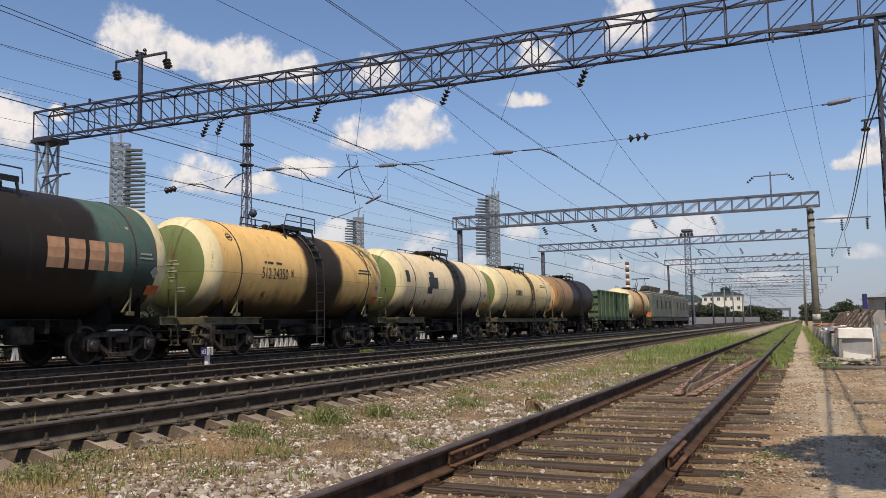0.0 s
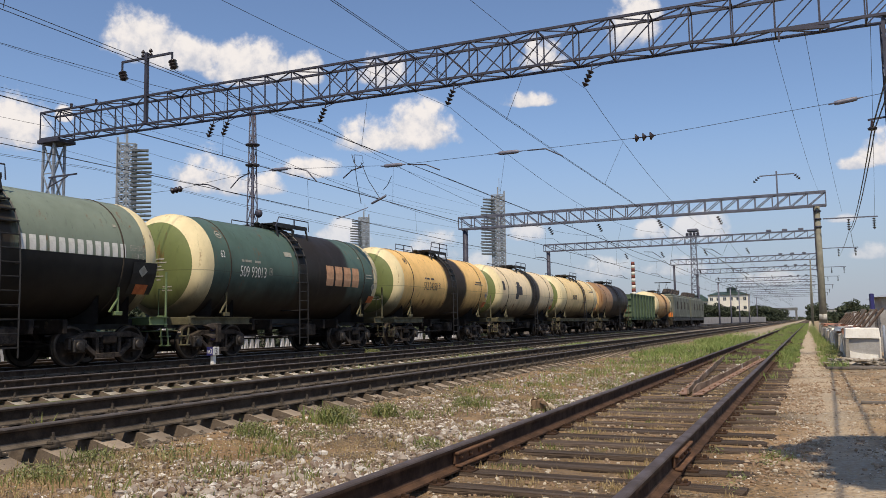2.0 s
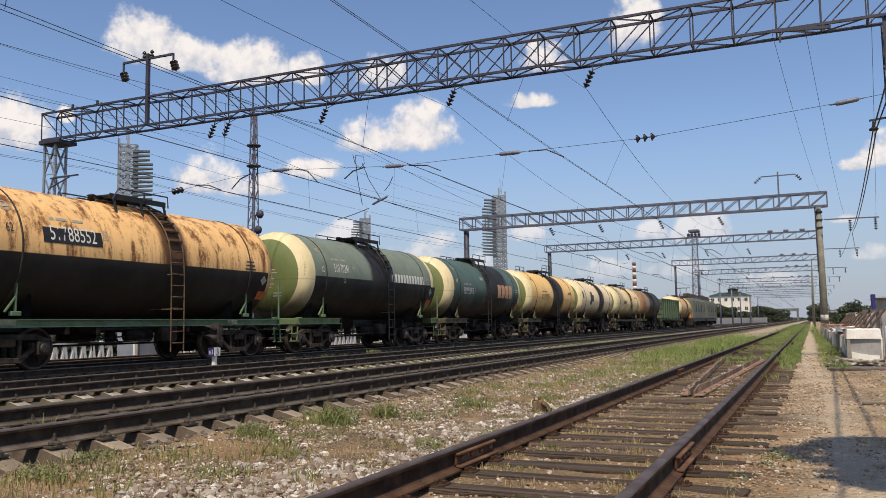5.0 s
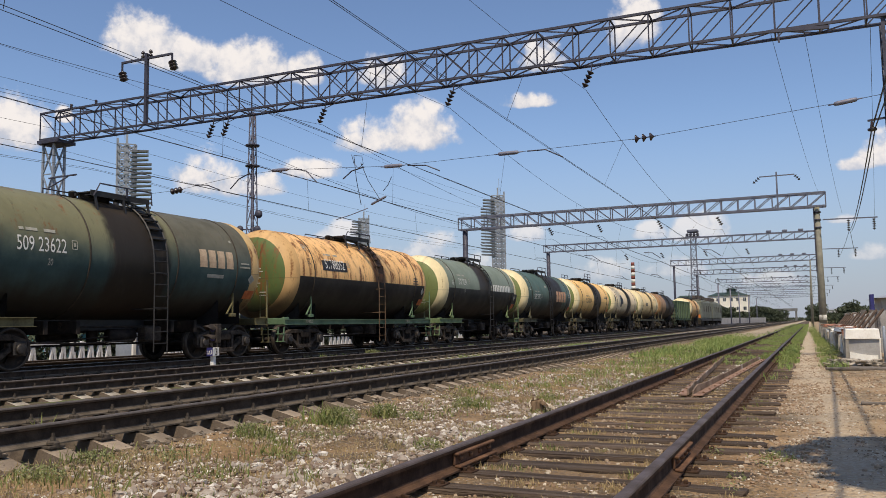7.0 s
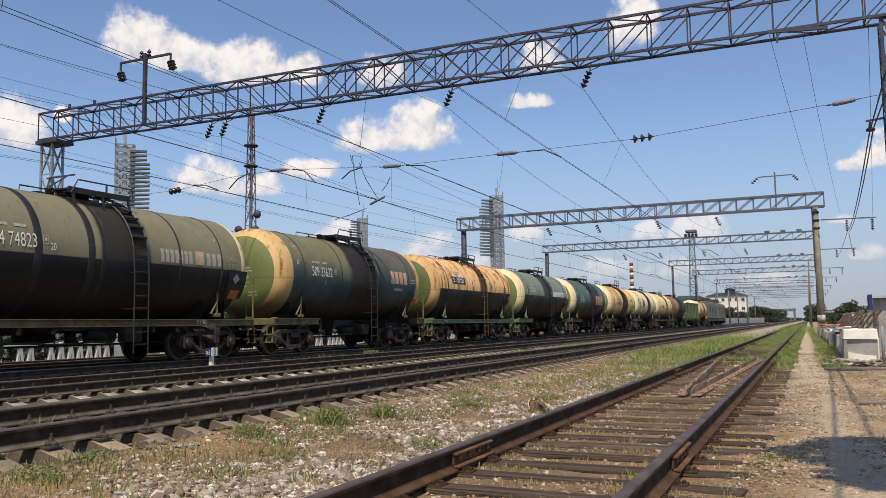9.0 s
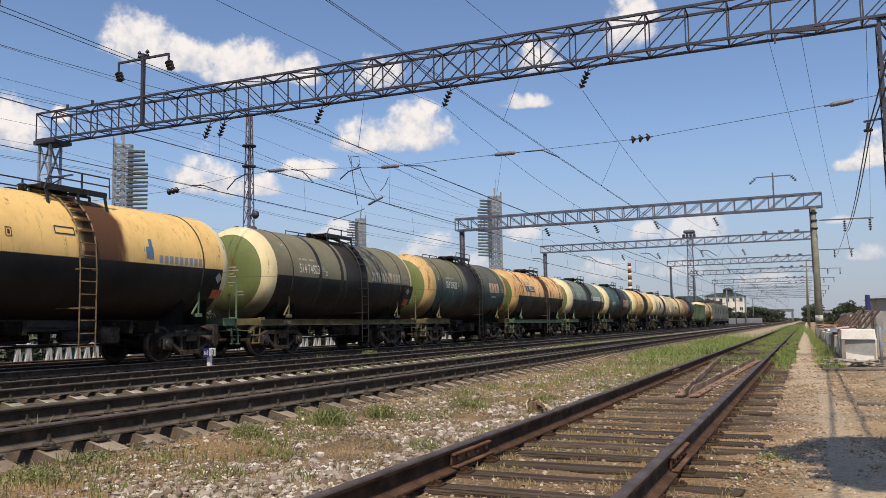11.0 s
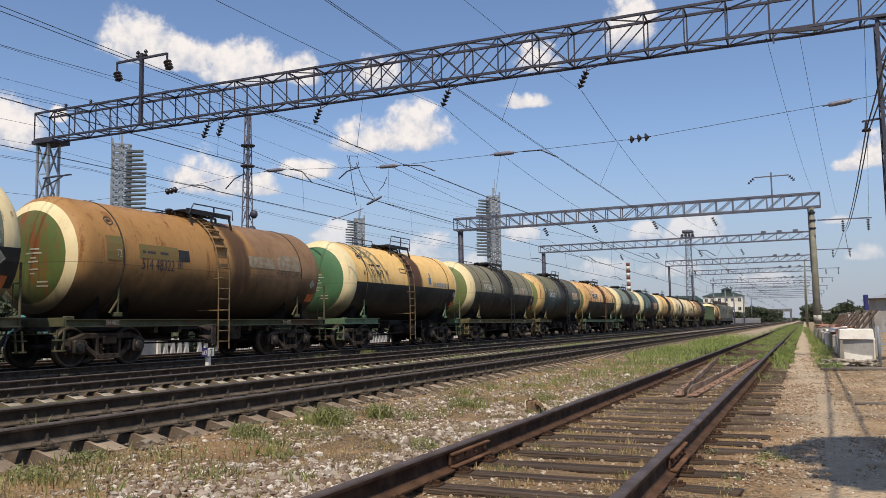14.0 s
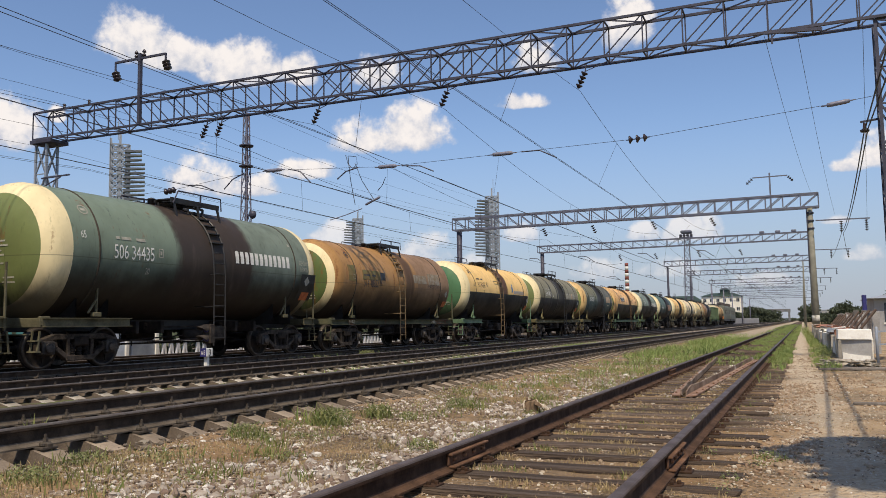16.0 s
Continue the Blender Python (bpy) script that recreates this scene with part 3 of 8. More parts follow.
def concrete_sleeper(mat, drop):
    """Prestressed sleeper: level rail seats, a sunken middle and ends that fall away; pale worn top, dirty sides."""
    bm = B()
    half = ((0.45, 0.105, -0.055), (0.60, 0.13, 0.0), (0.90, 0.135, 0.0), (1.35, 0.125, -drop))
    rows = [(-x, w, z) for x, w, z in half[::-1]] + list(half)
    rings = []
    for x, w, z in rows:
        rings.append([bm.verts.new(p) for p in ((x, -w - 0.02, -0.2), (x, -w * 0.82, z), (x, w * 0.82, z), (x, w + 0.02, -0.2))])
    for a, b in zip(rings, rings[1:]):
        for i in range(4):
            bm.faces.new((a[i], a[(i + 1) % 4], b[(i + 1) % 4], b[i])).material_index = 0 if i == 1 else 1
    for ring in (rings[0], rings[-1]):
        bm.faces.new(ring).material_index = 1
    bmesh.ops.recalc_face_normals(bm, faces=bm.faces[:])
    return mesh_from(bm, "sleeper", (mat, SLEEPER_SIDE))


def fastening_mesh():
    """Base plate, two clip bolts with nuts and clamps, seen from one rail."""
    bm = box(B(), (-0.17, -0.08, -0.20), (0.17, 0.08, -0.178), bev=0.004)
    for s in (-1, 1):
        box(bm, (s * 0.11 - 0.032, -0.045, -0.178), (s * 0.11 + 0.032, 0.045, -0.14), bev=0.01)
        bar(bm, (s * 0.11, 0, -0.15), (s * 0.11, 0, -0.076), 0.026, n=6)
        bar(bm, (s * 0.11, 0, -0.137), (s * 0.11, 0, -0.108), 0.046, n=6)
        box(bm, (s * 0.15 - 0.02, -0.03, -0.19), (s * 0.15 + 0.02, 0.03, -0.15), bev=0.006)
    return mesh_from(bm, "rail_fastening", FASTENING)


def spike_mesh():
    """Rusty base plate with square-headed spikes."""
    bm = box(B(), (-0.17, -0.075, -0.198), (0.17, 0.075, -0.18), bev=0.004)
    for x, y in ((-0.10, -0.04), (-0.10, 0.04), (0.10, -0.04), (0.10, 0.04), (0.145, 0.0)):
        box(bm, (x - 0.014, y - 0.014, -0.182), (x + 0.014, y + 0.014, -0.155), bev=0.004)
    return mesh_from(bm, "rail_fastening", RAIL_SIDE)


def joined(name, me, places, parent, label):
    """Many alike pieces in one mesh: too far off or too many to be told apart."""
    n = len(me.vertices)
    co = np.empty(n * 3)
    me.vertices.foreach_get("co", co)
    co = co.reshape(-1, 3)
    faces = [tuple(p.vertices) for p in me.polygons]
    vs = np.concatenate([co + np.array(p) for p in places])
    fs = [tuple(i + k * n for i in f) for k in range(len(places)) for f in faces]
    out = bpy.data.meshes.new(name)
    out.from_pydata(vs.tolist(), [], fs)
    for mt in me.materials:
        out.materials.append(mt)
    out.polygons.foreach_set("material_index", [p.material_index for p in me.polygons] * len(places))
    ob = new(name, out)
    ob.parent = parent
    return tagged(ob, label, kind="stuff")


def build_track(name, label, xc, top, wood, near_end, y0, y1, step, first, side, head, tall=1.0):
    tr = thing(name, label, "railway track", kind="structure")
    low = Matrix.Diagonal((1, 1, tall, 1))
    rm = rail_mesh(y0, y1, side, head)
    rm.transform(low)
    for s in (-1, 1):
        part("rail", rm, None, tr, m=pose(xc + s * GAUGE / 2, 0, top))
    rnd = random.Random(name)
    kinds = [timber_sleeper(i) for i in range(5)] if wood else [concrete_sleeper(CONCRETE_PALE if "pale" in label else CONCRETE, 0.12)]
    fast = spike_mesh() if wood else fastening_mesh()
    fast.transform(low)
    ys = np.arange(first, y1, step)
    far, far_f = [], []
    for k, y in enumerate(ys):
        z = top - 0.2 * tall if not wood else top - 0.19
        jx = rnd.uniform(-0.05, 0.05) if wood else rnd.uniform(-0.015, 0.015)
        if y < near_end:
            part("sleeper", rnd.choice(kinds), None, tr, m=pose(xc + jx, float(y), z, 0, 0, rnd.uniform(-1.5, 1.5) if wood else 0))
            for s in (-1, 1):
                part("rail_fastening", fast, None, tr, m=pose(xc + s * GAUGE / 2, float(y), top))
        else:
            far.append((xc + jx, float(y), z))
            for s in (-1, 1):
                if y < 70:
                    far_f.append((xc + s * GAUGE / 2, float(y), top))
    joined("distant_sleepers", kinds[0], far, tr, "distant sleepers of the same track")
    if far_f:
        joined("distant_fastenings", fast, far_f, tr, "distant rail fastenings of the same track")
    return tr


track_1 = build_track("track_1", "rusty siding on weathered timber sleepers", T1, TOP1, True, 60, -12, 900, 0.56, -3.0, RAIL_SIDE, RAIL_TOP_DULL)
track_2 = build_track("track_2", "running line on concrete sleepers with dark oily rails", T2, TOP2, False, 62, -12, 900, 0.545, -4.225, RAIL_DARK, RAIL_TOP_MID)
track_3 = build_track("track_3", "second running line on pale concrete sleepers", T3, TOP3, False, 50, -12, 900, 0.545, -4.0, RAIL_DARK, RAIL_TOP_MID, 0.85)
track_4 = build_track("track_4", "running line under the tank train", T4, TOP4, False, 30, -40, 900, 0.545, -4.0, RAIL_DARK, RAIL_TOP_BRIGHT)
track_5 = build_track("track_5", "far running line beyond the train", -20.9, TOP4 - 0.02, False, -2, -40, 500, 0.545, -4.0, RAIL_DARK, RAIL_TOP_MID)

# ---- rolling stock ----
PITCH_LEN = 12.02         # length of a tank wagon over its couplers
RAD, TANK_Z = 1.53, 2.64   # tank radius and axis height over the rails
CACHE = {}


def cached(key, make):
    if key not in CACHE:
        CACHE[key] = make()
    return CACHE[key]


def wheelset_mesh():
    bm = B()
    for s in (-1, 1):
        prof = [(-0.10, 0.10), (-0.10, 0.17), (-0.03, 0.19), (0.0, 0.36), (-0.03, 0.40), (-0.065, 0.42), (-0.065, 0.478), (0.0, 0.480), (0.035, 0.482), (0.05, 0.505), (0.068, 0.505), (0.075, 0.47), (0.07, 0.42), (0.04, 0.36), (0.04, 0.19), (0.09, 0.16), (0.09, 0.10)]
        prof = [(-s * a + s * 0.79, r) for a, r in prof]
        lathe(bm, prof, "x", 28, lambda j: 1 if 5 <= j <= 7 or j in (11, 12) else 0)
        # lightening marks let the turning show
        for k in range(3):
            q = 2.1 * k
            bar(bm, (s * 0.86, 0.2 * math.cos(q), 0.2 * math.sin(q)), (s * 0.86, 0.34 * math.cos(q), 0.34 * math.sin(q)), 0.05, 0.02)
    bar(bm, (-1.1, 0, 0), (1.1, 0, 0), 0.15, n=10)
    return mesh_from(bm, "wheelset", (IRON, WHEEL_TREAD))


def sideframe_mesh():
    """Cast side frame of a three-piece bogie: arched top bar, sloping tension bar, spring window, axle-box jaws."""
    bm = B()
    th = 0.17
    bar(bm, (0, -0.72, 0.74), (0, 0.72, 0.74), th, 0.13)
    for s in (-1, 1):
        bar(bm, (0, s * 0.68, 0.75), (0, s * 1.12, 0.62), th, 0.12)
        bar(bm, (0, s * 1.16, 0.66), (0, s * 1.16, 0.40), 0.14, 0.08)
        bar(bm, (0, s * 0.70, 0.62), (0, s * 0.70, 0.40), 0.14, 0.09)
        bar(bm, (0, s * 0.72, 0.50), (0, s * 0.36, 0.24), th, 0.11)
        bar(bm, (0, s * 0.36, 0.72), (0, s * 0.33, 0.26), 0.15, 0.10)
    bar(bm, (0, -0.42, 0.24), (0, 0.42, 0.24), th + 0.03, 0.12)
    bmesh.ops.bevel(bm, geom=bm.edges[:], offset=0.012, segments=1, affect="EDGES")
    return mesh_from(bm, "side_frame", IRON_DUSTY)


def spring_mesh():
    """A coil spring, turned as a stack of rounded rings."""
    prof = [(0.295, 0.03)]
    for i in range(7):
        z = 0.30 + i * 0.04
        prof += [(z, 0.055), (z + 0.01, 0.082), (z + 0.024, 0.082), (z + 0.034, 0.055)]
    return mesh_from(lathe(B(), prof + [(0.585, 0.03)], "z", 8), "spring", IRON)


def axlebox_mesh():
    bm = box(B(), (-0.12, -0.17, -0.15), (0.12, 0.17, 0.17), bev=0.03)
    lathe(bm, [(0.11, 0.125), (0.15, 0.125), (0.165, 0.105), (0.17, 0.05)], "x", 14)
    for k in range(6):
        q = k * math.pi / 3
        bar(bm, (0.15, 0.085 * math.cos(q), 0.085 * math.sin(q)), (0.178, 0.085 * math.cos(q), 0.085 * math.sin(q)), 0.026, n=6)
    return mesh_from(bm, "axle_box", AXLE_BOX)


def bogie(parent, y, wheels, base=1.85):
    """Freight bogie with rolling wheelsets; wheels collects the wheelsets to be turned."""
    bg = part("bogie", cached("bolster", lambda: mesh_from(box(box(B(), (-1.15, -0.22, 0.52), (1.15, 0.22, 0.74), bev=0.03), (-0.3, -0.3, 0.74), (0.3, 0.3, 0.86), bev=0.03), "bogie", IRON)), None, parent, m=pose(0, y, 0))
    for s in (-1, 1):
        part("side_frame", cached("sf", sideframe_mesh), None, bg, m=pose(s * 1.02, 0, 0, 0, 0, 0 if s > 0 else 180))
        for y in (-0.2, 0.0, 0.2):
            part("spring", cached("sp", spring_mesh), None, bg, m=pose(s * 1.02, y, 0))
        for e in (-1, 1):
            part("axle_box", cached("ab", axlebox_mesh), None, bg, m=pose(s * 1.03, e * base / 2, 0.478, 0, 0, 0 if s > 0 else 180))
    for e in (-1, 1):
        ws = part("wheelset", cached("ws", wheelset_mesh), None, bg, m=pose(0, e * base / 2, 0.478))
        wheels.append((ws, e * base / 2))

        def beam():
            bm = bar(B(), (-0.8, 0, 0.36), (0.8, 0, 0.36), 0.09)
            for s in (-1, 1):
                box(bm, (s * 0.79 - 0.06, -0.05, 0.22), (s * 0.79 + 0.06, 0.05, 0.62), bev=0.01)
            return mesh_from(bm, "brake_beam", IRON)
        part("brake_beam", cached("bb", beam), None, bg, m=pose(0, e * 0.36, 0))
    return bg


def coupler_mesh():
    bm = box(B(), (-0.11, -0.02, 0.94), (0.11, 0.36, 1.16), bev=0.03)
    box(bm, (-0.19, 0.34, 0.88), (0.03, 0.62, 1.2), bev=0.05)
    box(bm, (0.06, 0.34, 0.92), (0.21, 0.52, 1.16), bev=0.05)
    bar(bm, (-0.16, 0.3, 1.0), (-0.5, 0.06, 0.78), 0.03, n=6)
    return mesh_from(bm, "coupler", IRON_DUSTY)


def hose_mesh():
    bm = B()
    pts = [Vector((0.42, 0.0 + 0.34 * k / 8, 0.9 - 0.42 * math.sin(math.pi * k / 9))) for k in range(9)]
    return mesh_from(pipe(bm, pts, 0.05, 6), "brake_hose", BLACK_PAINT)


def text_mesh(word, size, mat, wrap_r=None, z0=0.0, x0=0.0, narrow=0.66):
    """Painted characters, wrapped onto a tank of radius wrap_r, facing +x, centred on y = 0 at height z0 over the axis."""
    cu = bpy.data.curves.new("lettering", "FONT")
    cu.body, cu.size, cu.align_x = word, size, "CENTER"
    cu.resolution_u = 3
    tmp = bpy.data.objects.new("lettering", cu)
    scene.collection.objects.link(tmp)
    me = bpy.data.meshes.new_from_object(tmp.evaluated_get(bpy.context.evaluated_depsgraph_get()))
    bpy.data.objects.remove(tmp)
    bpy.data.curves.remove(cu)
    for v in me.vertices:
        u, h = v.co.x * narrow, v.co.y
        if wrap_r:
            a = math.asin(max(-0.98, min(0.98, z0 / wrap_r))) + h / wrap_r
            v.co = ((wrap_r + 0.014) * math.cos(a), u, (wrap_r + 0.014) * math.sin(a))
        else:
            v.co = (x0, u, z0 + h)
    me.materials.clear()
    me.materials.append(mat)
    return me


def marks_mesh(rects, mat, r=RAD):
    """Painted plain bars on the tank's side: (y, height over axis, length, height) each."""
    bm = B()
    for y, z, w, h in rects:
        if r > RAD + 0.015 and w == h:
            k = w * 0.75
            pts = ((y, z - k), (y + k, z), (y, z + k), (y - k, z))
            bm.faces.new([bm.verts.new((math.sqrt((r + 0.008) ** 2 - zz * zz), yy, zz)) for yy, zz in pts])
            continue
        a0 = math.asin(max(-0.97, min(0.97, z / r)))
        n = 3
        cols = []
        for i in range(n + 1):
            a = a0 + (i / n - 0.5) * h / r
            cols.append([bm.verts.new(((r + 0.008) * math.cos(a), y + s * w / 2, (r + 0.008) * math.sin(a))) for s in (-1, 1)])
        for p, q in zip(cols, cols[1:]):
            bm.faces.new((p[0], p[1], q[1], q[0]))
    return mesh_from(bm, "painted_mark", mat)


def roundel_mesh(mat, z=0.92, r=0.14):
    """A painted ring with a bar across it, on the tank's side."""
    bm = B()
    n = 18

    def at(u, h):
        a = math.asin(z / RAD) + h / RAD
        return bm.verts.new(((RAD + 0.008) * math.cos(a), u, (RAD + 0.008) * math.sin(a)))
    rings = [[at(k * math.cos(2 * math.pi * i / n), k * math.sin(2 * math.pi * i / n)) for i in range(n)] for k in (r, r * 0.76)]
    for i in range(n):
        bm.faces.new((rings[0][i], rings[0][(i + 1) % n], rings[1][(i + 1) % n], rings[1][i]))
    bm.faces.new([at(u, h) for u, h in ((-0.07, -0.035), (0.07, -0.035), (0.07, 0.035), (-0.07, 0.035))])
    return mesh_from(bm, "roundel", mat)


def tank_mesh(paint, cap, ring, front_ring, r, cap_r, ring_len, ring_r):
    """Welded tank with dished ends; the end discs and the rings round them are painted."""
    L = 5.46
    prof = []
    for k in range(13):
        u = k / 12 * 0.97
        prof.append((-L + 0.62 * (1 - math.sqrt(max(0, 1 - u ** 2.4))), r * (0.02 + 0.98 * u)))
    prof.append((-L + 0.62, r))
    prof.append((-L + 0.62 + ring_len, r))
    bands = len(prof)
    body = [b for b in (-4.0 + i * 1.6 for i in range(6)) if abs(b) < L - 0.62 - ring_len - 0.05]
    prof += [(b, r) for b in body]
    end = [(-a, rr) for a, rr in prof[:bands][::-1]]
    prof += end
    total = len(prof)

    def mi(j):
        for k, painted in ((j, True), (total - 2 - j, front_ring)):
            if k < bands - 1:
                mid = (prof[k][1] + prof[k + 1][1]) / 2
                if mid < cap_r and k < 12:
                    return 1 if painted else 0
                if mid > ring_r:
                    return 0
                return 2 if painted else (2 if front_ring == 1 else 0)
        return 0
    bm = lathe(B(), prof, "y", 56, mi)
    return mesh_from(bm, "tank_shell", (paint, cap, ring))


def ladder_path(drop):
    path = []
    for k in range(9):
        a = radians(74 - k * 9.2)
        path.append(((RAD + 0.07) * math.cos(a), (RAD + 0.07) * math.sin(a)))
    return path + [(RAD + 0.10, -0.4), (RAD + 0.10, drop)]


def ladder_mesh(mat, drop):
    """Stiles of the side ladder from the top platform down past the frame, with their stays."""
    bm = B()
    for s in (-0.24, 0.24):
        pipe(bm, [(x, s, z) for x, z in ladder_path(drop)], 0.045, 4)
    for z in (-0.35, -1.25):
        for s in (-0.24, 0.24):
            bar(bm, (RAD + 0.1, s, z), (math.sqrt(max(0.01, RAD * RAD - z * z)) - 0.02, s, z), 0.03)
    return mesh_from(bm, "ladder", mat)


def rung_places(drop, step=0.3):
    """Places of the rungs at equal steps along the ladder."""
    path, places, left = ladder_path(drop), [], 0.0
    for (xa, za), (xb, zb) in zip(path, path[1:]):
        d = math.hypot(xb - xa, zb - za)
        pos = step - left
        while pos <= d:
            places.append((xa + (xb - xa) * pos / d, za + (zb - za) * pos / d))
            pos += step
        left = (left + d) % step
    return places


def ladder(w, mat, y, turn, out=0.0):
    """One side ladder: stiles, flat treads over the curve of the tank, round rungs below."""
    lad = part("ladder", cached(("lad", mat.name), lambda: ladder_mesh(mat, -2.35)), None, w, m=pose(0, 0, TANK_Z + out) @ pose(0, 0, 0, 0, 0, turn) @ pose(out, y, 0))
    tread = cached(("tread", mat.name), lambda: mesh_from(bar(B(), (0, -0.24, 0), (0, 0.24, 0), 0.12, 0.03), "tread", mat))
    rung = cached(("rung", mat.name), lambda: mesh_from(bar(B(), (0, -0.24, 0), (0, 0.24, 0), 0.032, n=6), "rung", mat))
    for x, z in rung_places(-2.35):
        part("tread" if z > 0.35 else "rung", tread if z > 0.35 else rung, None, lad, m=pose(x, 0, z))


def platform_mesh(mat):
    """Gangway grating beside the hatch on top of the tank, with brackets and a skirt plate along each side."""
    top = RAD + 0.10
    bm = B()
    for i in range(6):
        y = -0.85 + i * 0.3
        for x in (-0.85, 0.3):
            box(bm, (x, y, top), (x + 0.55, y + 0.22, top + 0.03))
    for s in (-0.85, -0.3, 0.3, 0.85):
        box(bm, (s - 0.025, -0.9, top - 0.06), (s + 0.025, 1.0, top))
    for s in (-1, 1):
        box(bm, (s * 0.875 - 0.012, -0.95, top - 0.10), (s * 0.875 + 0.012, 1.0, top + 0.04))
    for y in (-0.8, 0.1, 0.95):
        for s in (-1, 1):
            bar(bm, (s * 0.85, y, top - 0.03), (s * 0.97, y, 1.13), 0.05)
            bar(bm, (s * 0.35, y, top - 0.03), (s * 0.35, y, 1.46), 0.05)
    return mesh_from(bm, "platform", mat)


def railing_mesh(mat, height):
    """Handrail along one side of the gangway: posts, top rail and knee rail."""
    top = RAD + 0.09
    x = 0.9
    bm = pipe(B(), [(x, -0.98, top - 0.1), (x, -0.78, top + height), (x, 0.95, top + height), (x, 0.98, top - 0.1)], 0.04, 6)
    bar(bm, (x, 0.1, top), (x, 0.1, top + height), 0.035)
    if height > 0.3:
        bar(bm, (x, -0.85, top + height * 0.5), (x, 0.95, top + height * 0.5), 0.03)
    return mesh_from(bm, "railing", mat)


def hatch_mesh(mat):
    bm = lathe(B(), [(1.40, 0.36), (1.62, 0.36), (1.64, 0.40), (1.69, 0.40), (1.72, 0.33), (1.75, 0.1)], "z", 20)
    bar(bm, (-0.42, 0, 1.74), (0.42, 0, 1.74), 0.06)
    for k in range(8):
        q = k * math.pi / 4
        bar(bm, (0.38 * math.cos(q), 0.38 * math.sin(q), 1.62), (0.38 * math.cos(q), 0.38 * math.sin(q), 1.74), 0.04)
    lathe(bm, [(1.44, 0.1), (1.66, 0.1), (1.68, 0.13), (1.72, 0.05)], "z", 10, centre=(0.1, -0.8, 0))
    lathe(bm, [(1.44, 0.08), (1.72, 0.08), (1.75, 0.02)], "z", 10, centre=(-0.15, 0.85, 0))
    return mesh_from(bm, "hatch", mat)


def strap_mesh(w, mat, r=RAD):
    bm = lathe(B(), [(-w / 2, r - 0.01), (-w / 2, r + 0.012), (-w / 2 + 0.01, r + 0.018), (w / 2 - 0.01, r + 0.018), (w / 2, r + 0.012), (w / 2, r - 0.01)], "y", 56)
    for f in [f for f in bm.faces if len(f.verts) > 8]:
        bm.faces.remove(f)
    return mesh_from(bm, "weld_band", mat)


def hold_down_mesh(mat):
    """Strap foot that ties the tank to the frame."""
    bm = bar(B(), (1.34, 0, 1.28), (1.36, 0, 1.9), 0.06, 0.03)
    bar(bm, (1.34, -0.25, 1.28), (1.35, 0, 1.62), 0.05, 0.03)
    box(bm, (1.28, -0.12, 1.2), (1.40, 0.12, 1.3), bev=0.01)
    return mesh_from(bm, "hold_down", mat)


def saddle_mesh():
    bm = B()
    n = 14
    for y0, y1 in ((-0.5, -0.46), (0.46, 0.5)):
        lo, hi = [], []
        for i in range(n + 1):
            a = radians(-90 - 52 + 104 * i / n)
            x = RAD * math.cos(a)
            zc = TANK_Z + (RAD + 0.004) * math.sin(a)
            lo.append((bm.verts.new((x, y0, 1.0)), bm.verts.new((x, y1, 1.0))))
            hi.append((bm.verts.new((x, y0, zc)), bm.verts.new((x, y1, zc))))
        for i in range(n):
            for k in (0, 1):
                bm.faces.new((lo[i][k], lo[i + 1][k], hi[i + 1][k], hi[i][k]))
            bm.faces.new((hi[i][0], hi[i + 1][0], hi[i + 1][1], hi[i][1]))
    bmesh.ops.recalc_face_normals(bm, faces=bm.faces[:])
    return mesh_from(bm, "saddle", BLACK_PAINT)


def sill_channel(bm, x, y0, y1, z0=0.92, z1=1.2, s=1):
    """Channel section with its flanges outward."""
    w = 0.02
    box(bm, (x - w, y0, z0), (x, y1, z1))
    a, b = sorted((x, x + s * 0.09))
    box(bm, (a, y0, z0), (b, y1, z0 + 0.018))
    box(bm, (a, y0, z1 - 0.018), (b, y1, z1))
    return bm


def end_frame_mesh(mat):
    bm = box(B(), (-1.4, -0.03, 0.96), (1.4, 0.03, 1.17), bev=0.01)
    for s in (-1, 1):
        box(bm, (s * 1.36 - 0.05, -0.25, 1.0), (s * 1.36 + 0.05, 0.0, 1.2), bev=0.01)
        bar(bm, (s * 1.2, 0.03, 0.88), (s * 1.2, 0.09, 0.4), 0.035)
        bar(bm, (s * 1.42, 0.03, 0.88), (s * 1.42, 0.09, 0.4), 0.035)
        for z in (0.42, 0.66):
            box(bm, (s * 1.31 - 0.13, 0.0, z - 0.015), (s * 1.31 + 0.13, 0.16, z + 0.015))
    bar(bm, (-1.2, 0.08, 0.80), (1.2, 0.08, 0.80), 0.03, n=6)
    return mesh_from(bm, "end_sill", mat)


def handrail_mesh(mat):
    bm = B()
    pipe(bm, [(1.44, 0.0, 0.9), (1.44, 0.0, 2.35)], 0.06, 6)
    pipe(bm, [(1.44, 0.0, 1.9), (1.15, 0.05, 1.9), (1.15, 0.05, 1.2)], 0.04, 6)
    return mesh_from(bm, "end_handrail", mat)


TRAIN = []
STRAP = surface("strap_steel", (0.07, 0.055, 0.04), (0.035, 0.03, 0.024), 3, 0.7, 0, 0.2, 0.004, 40)


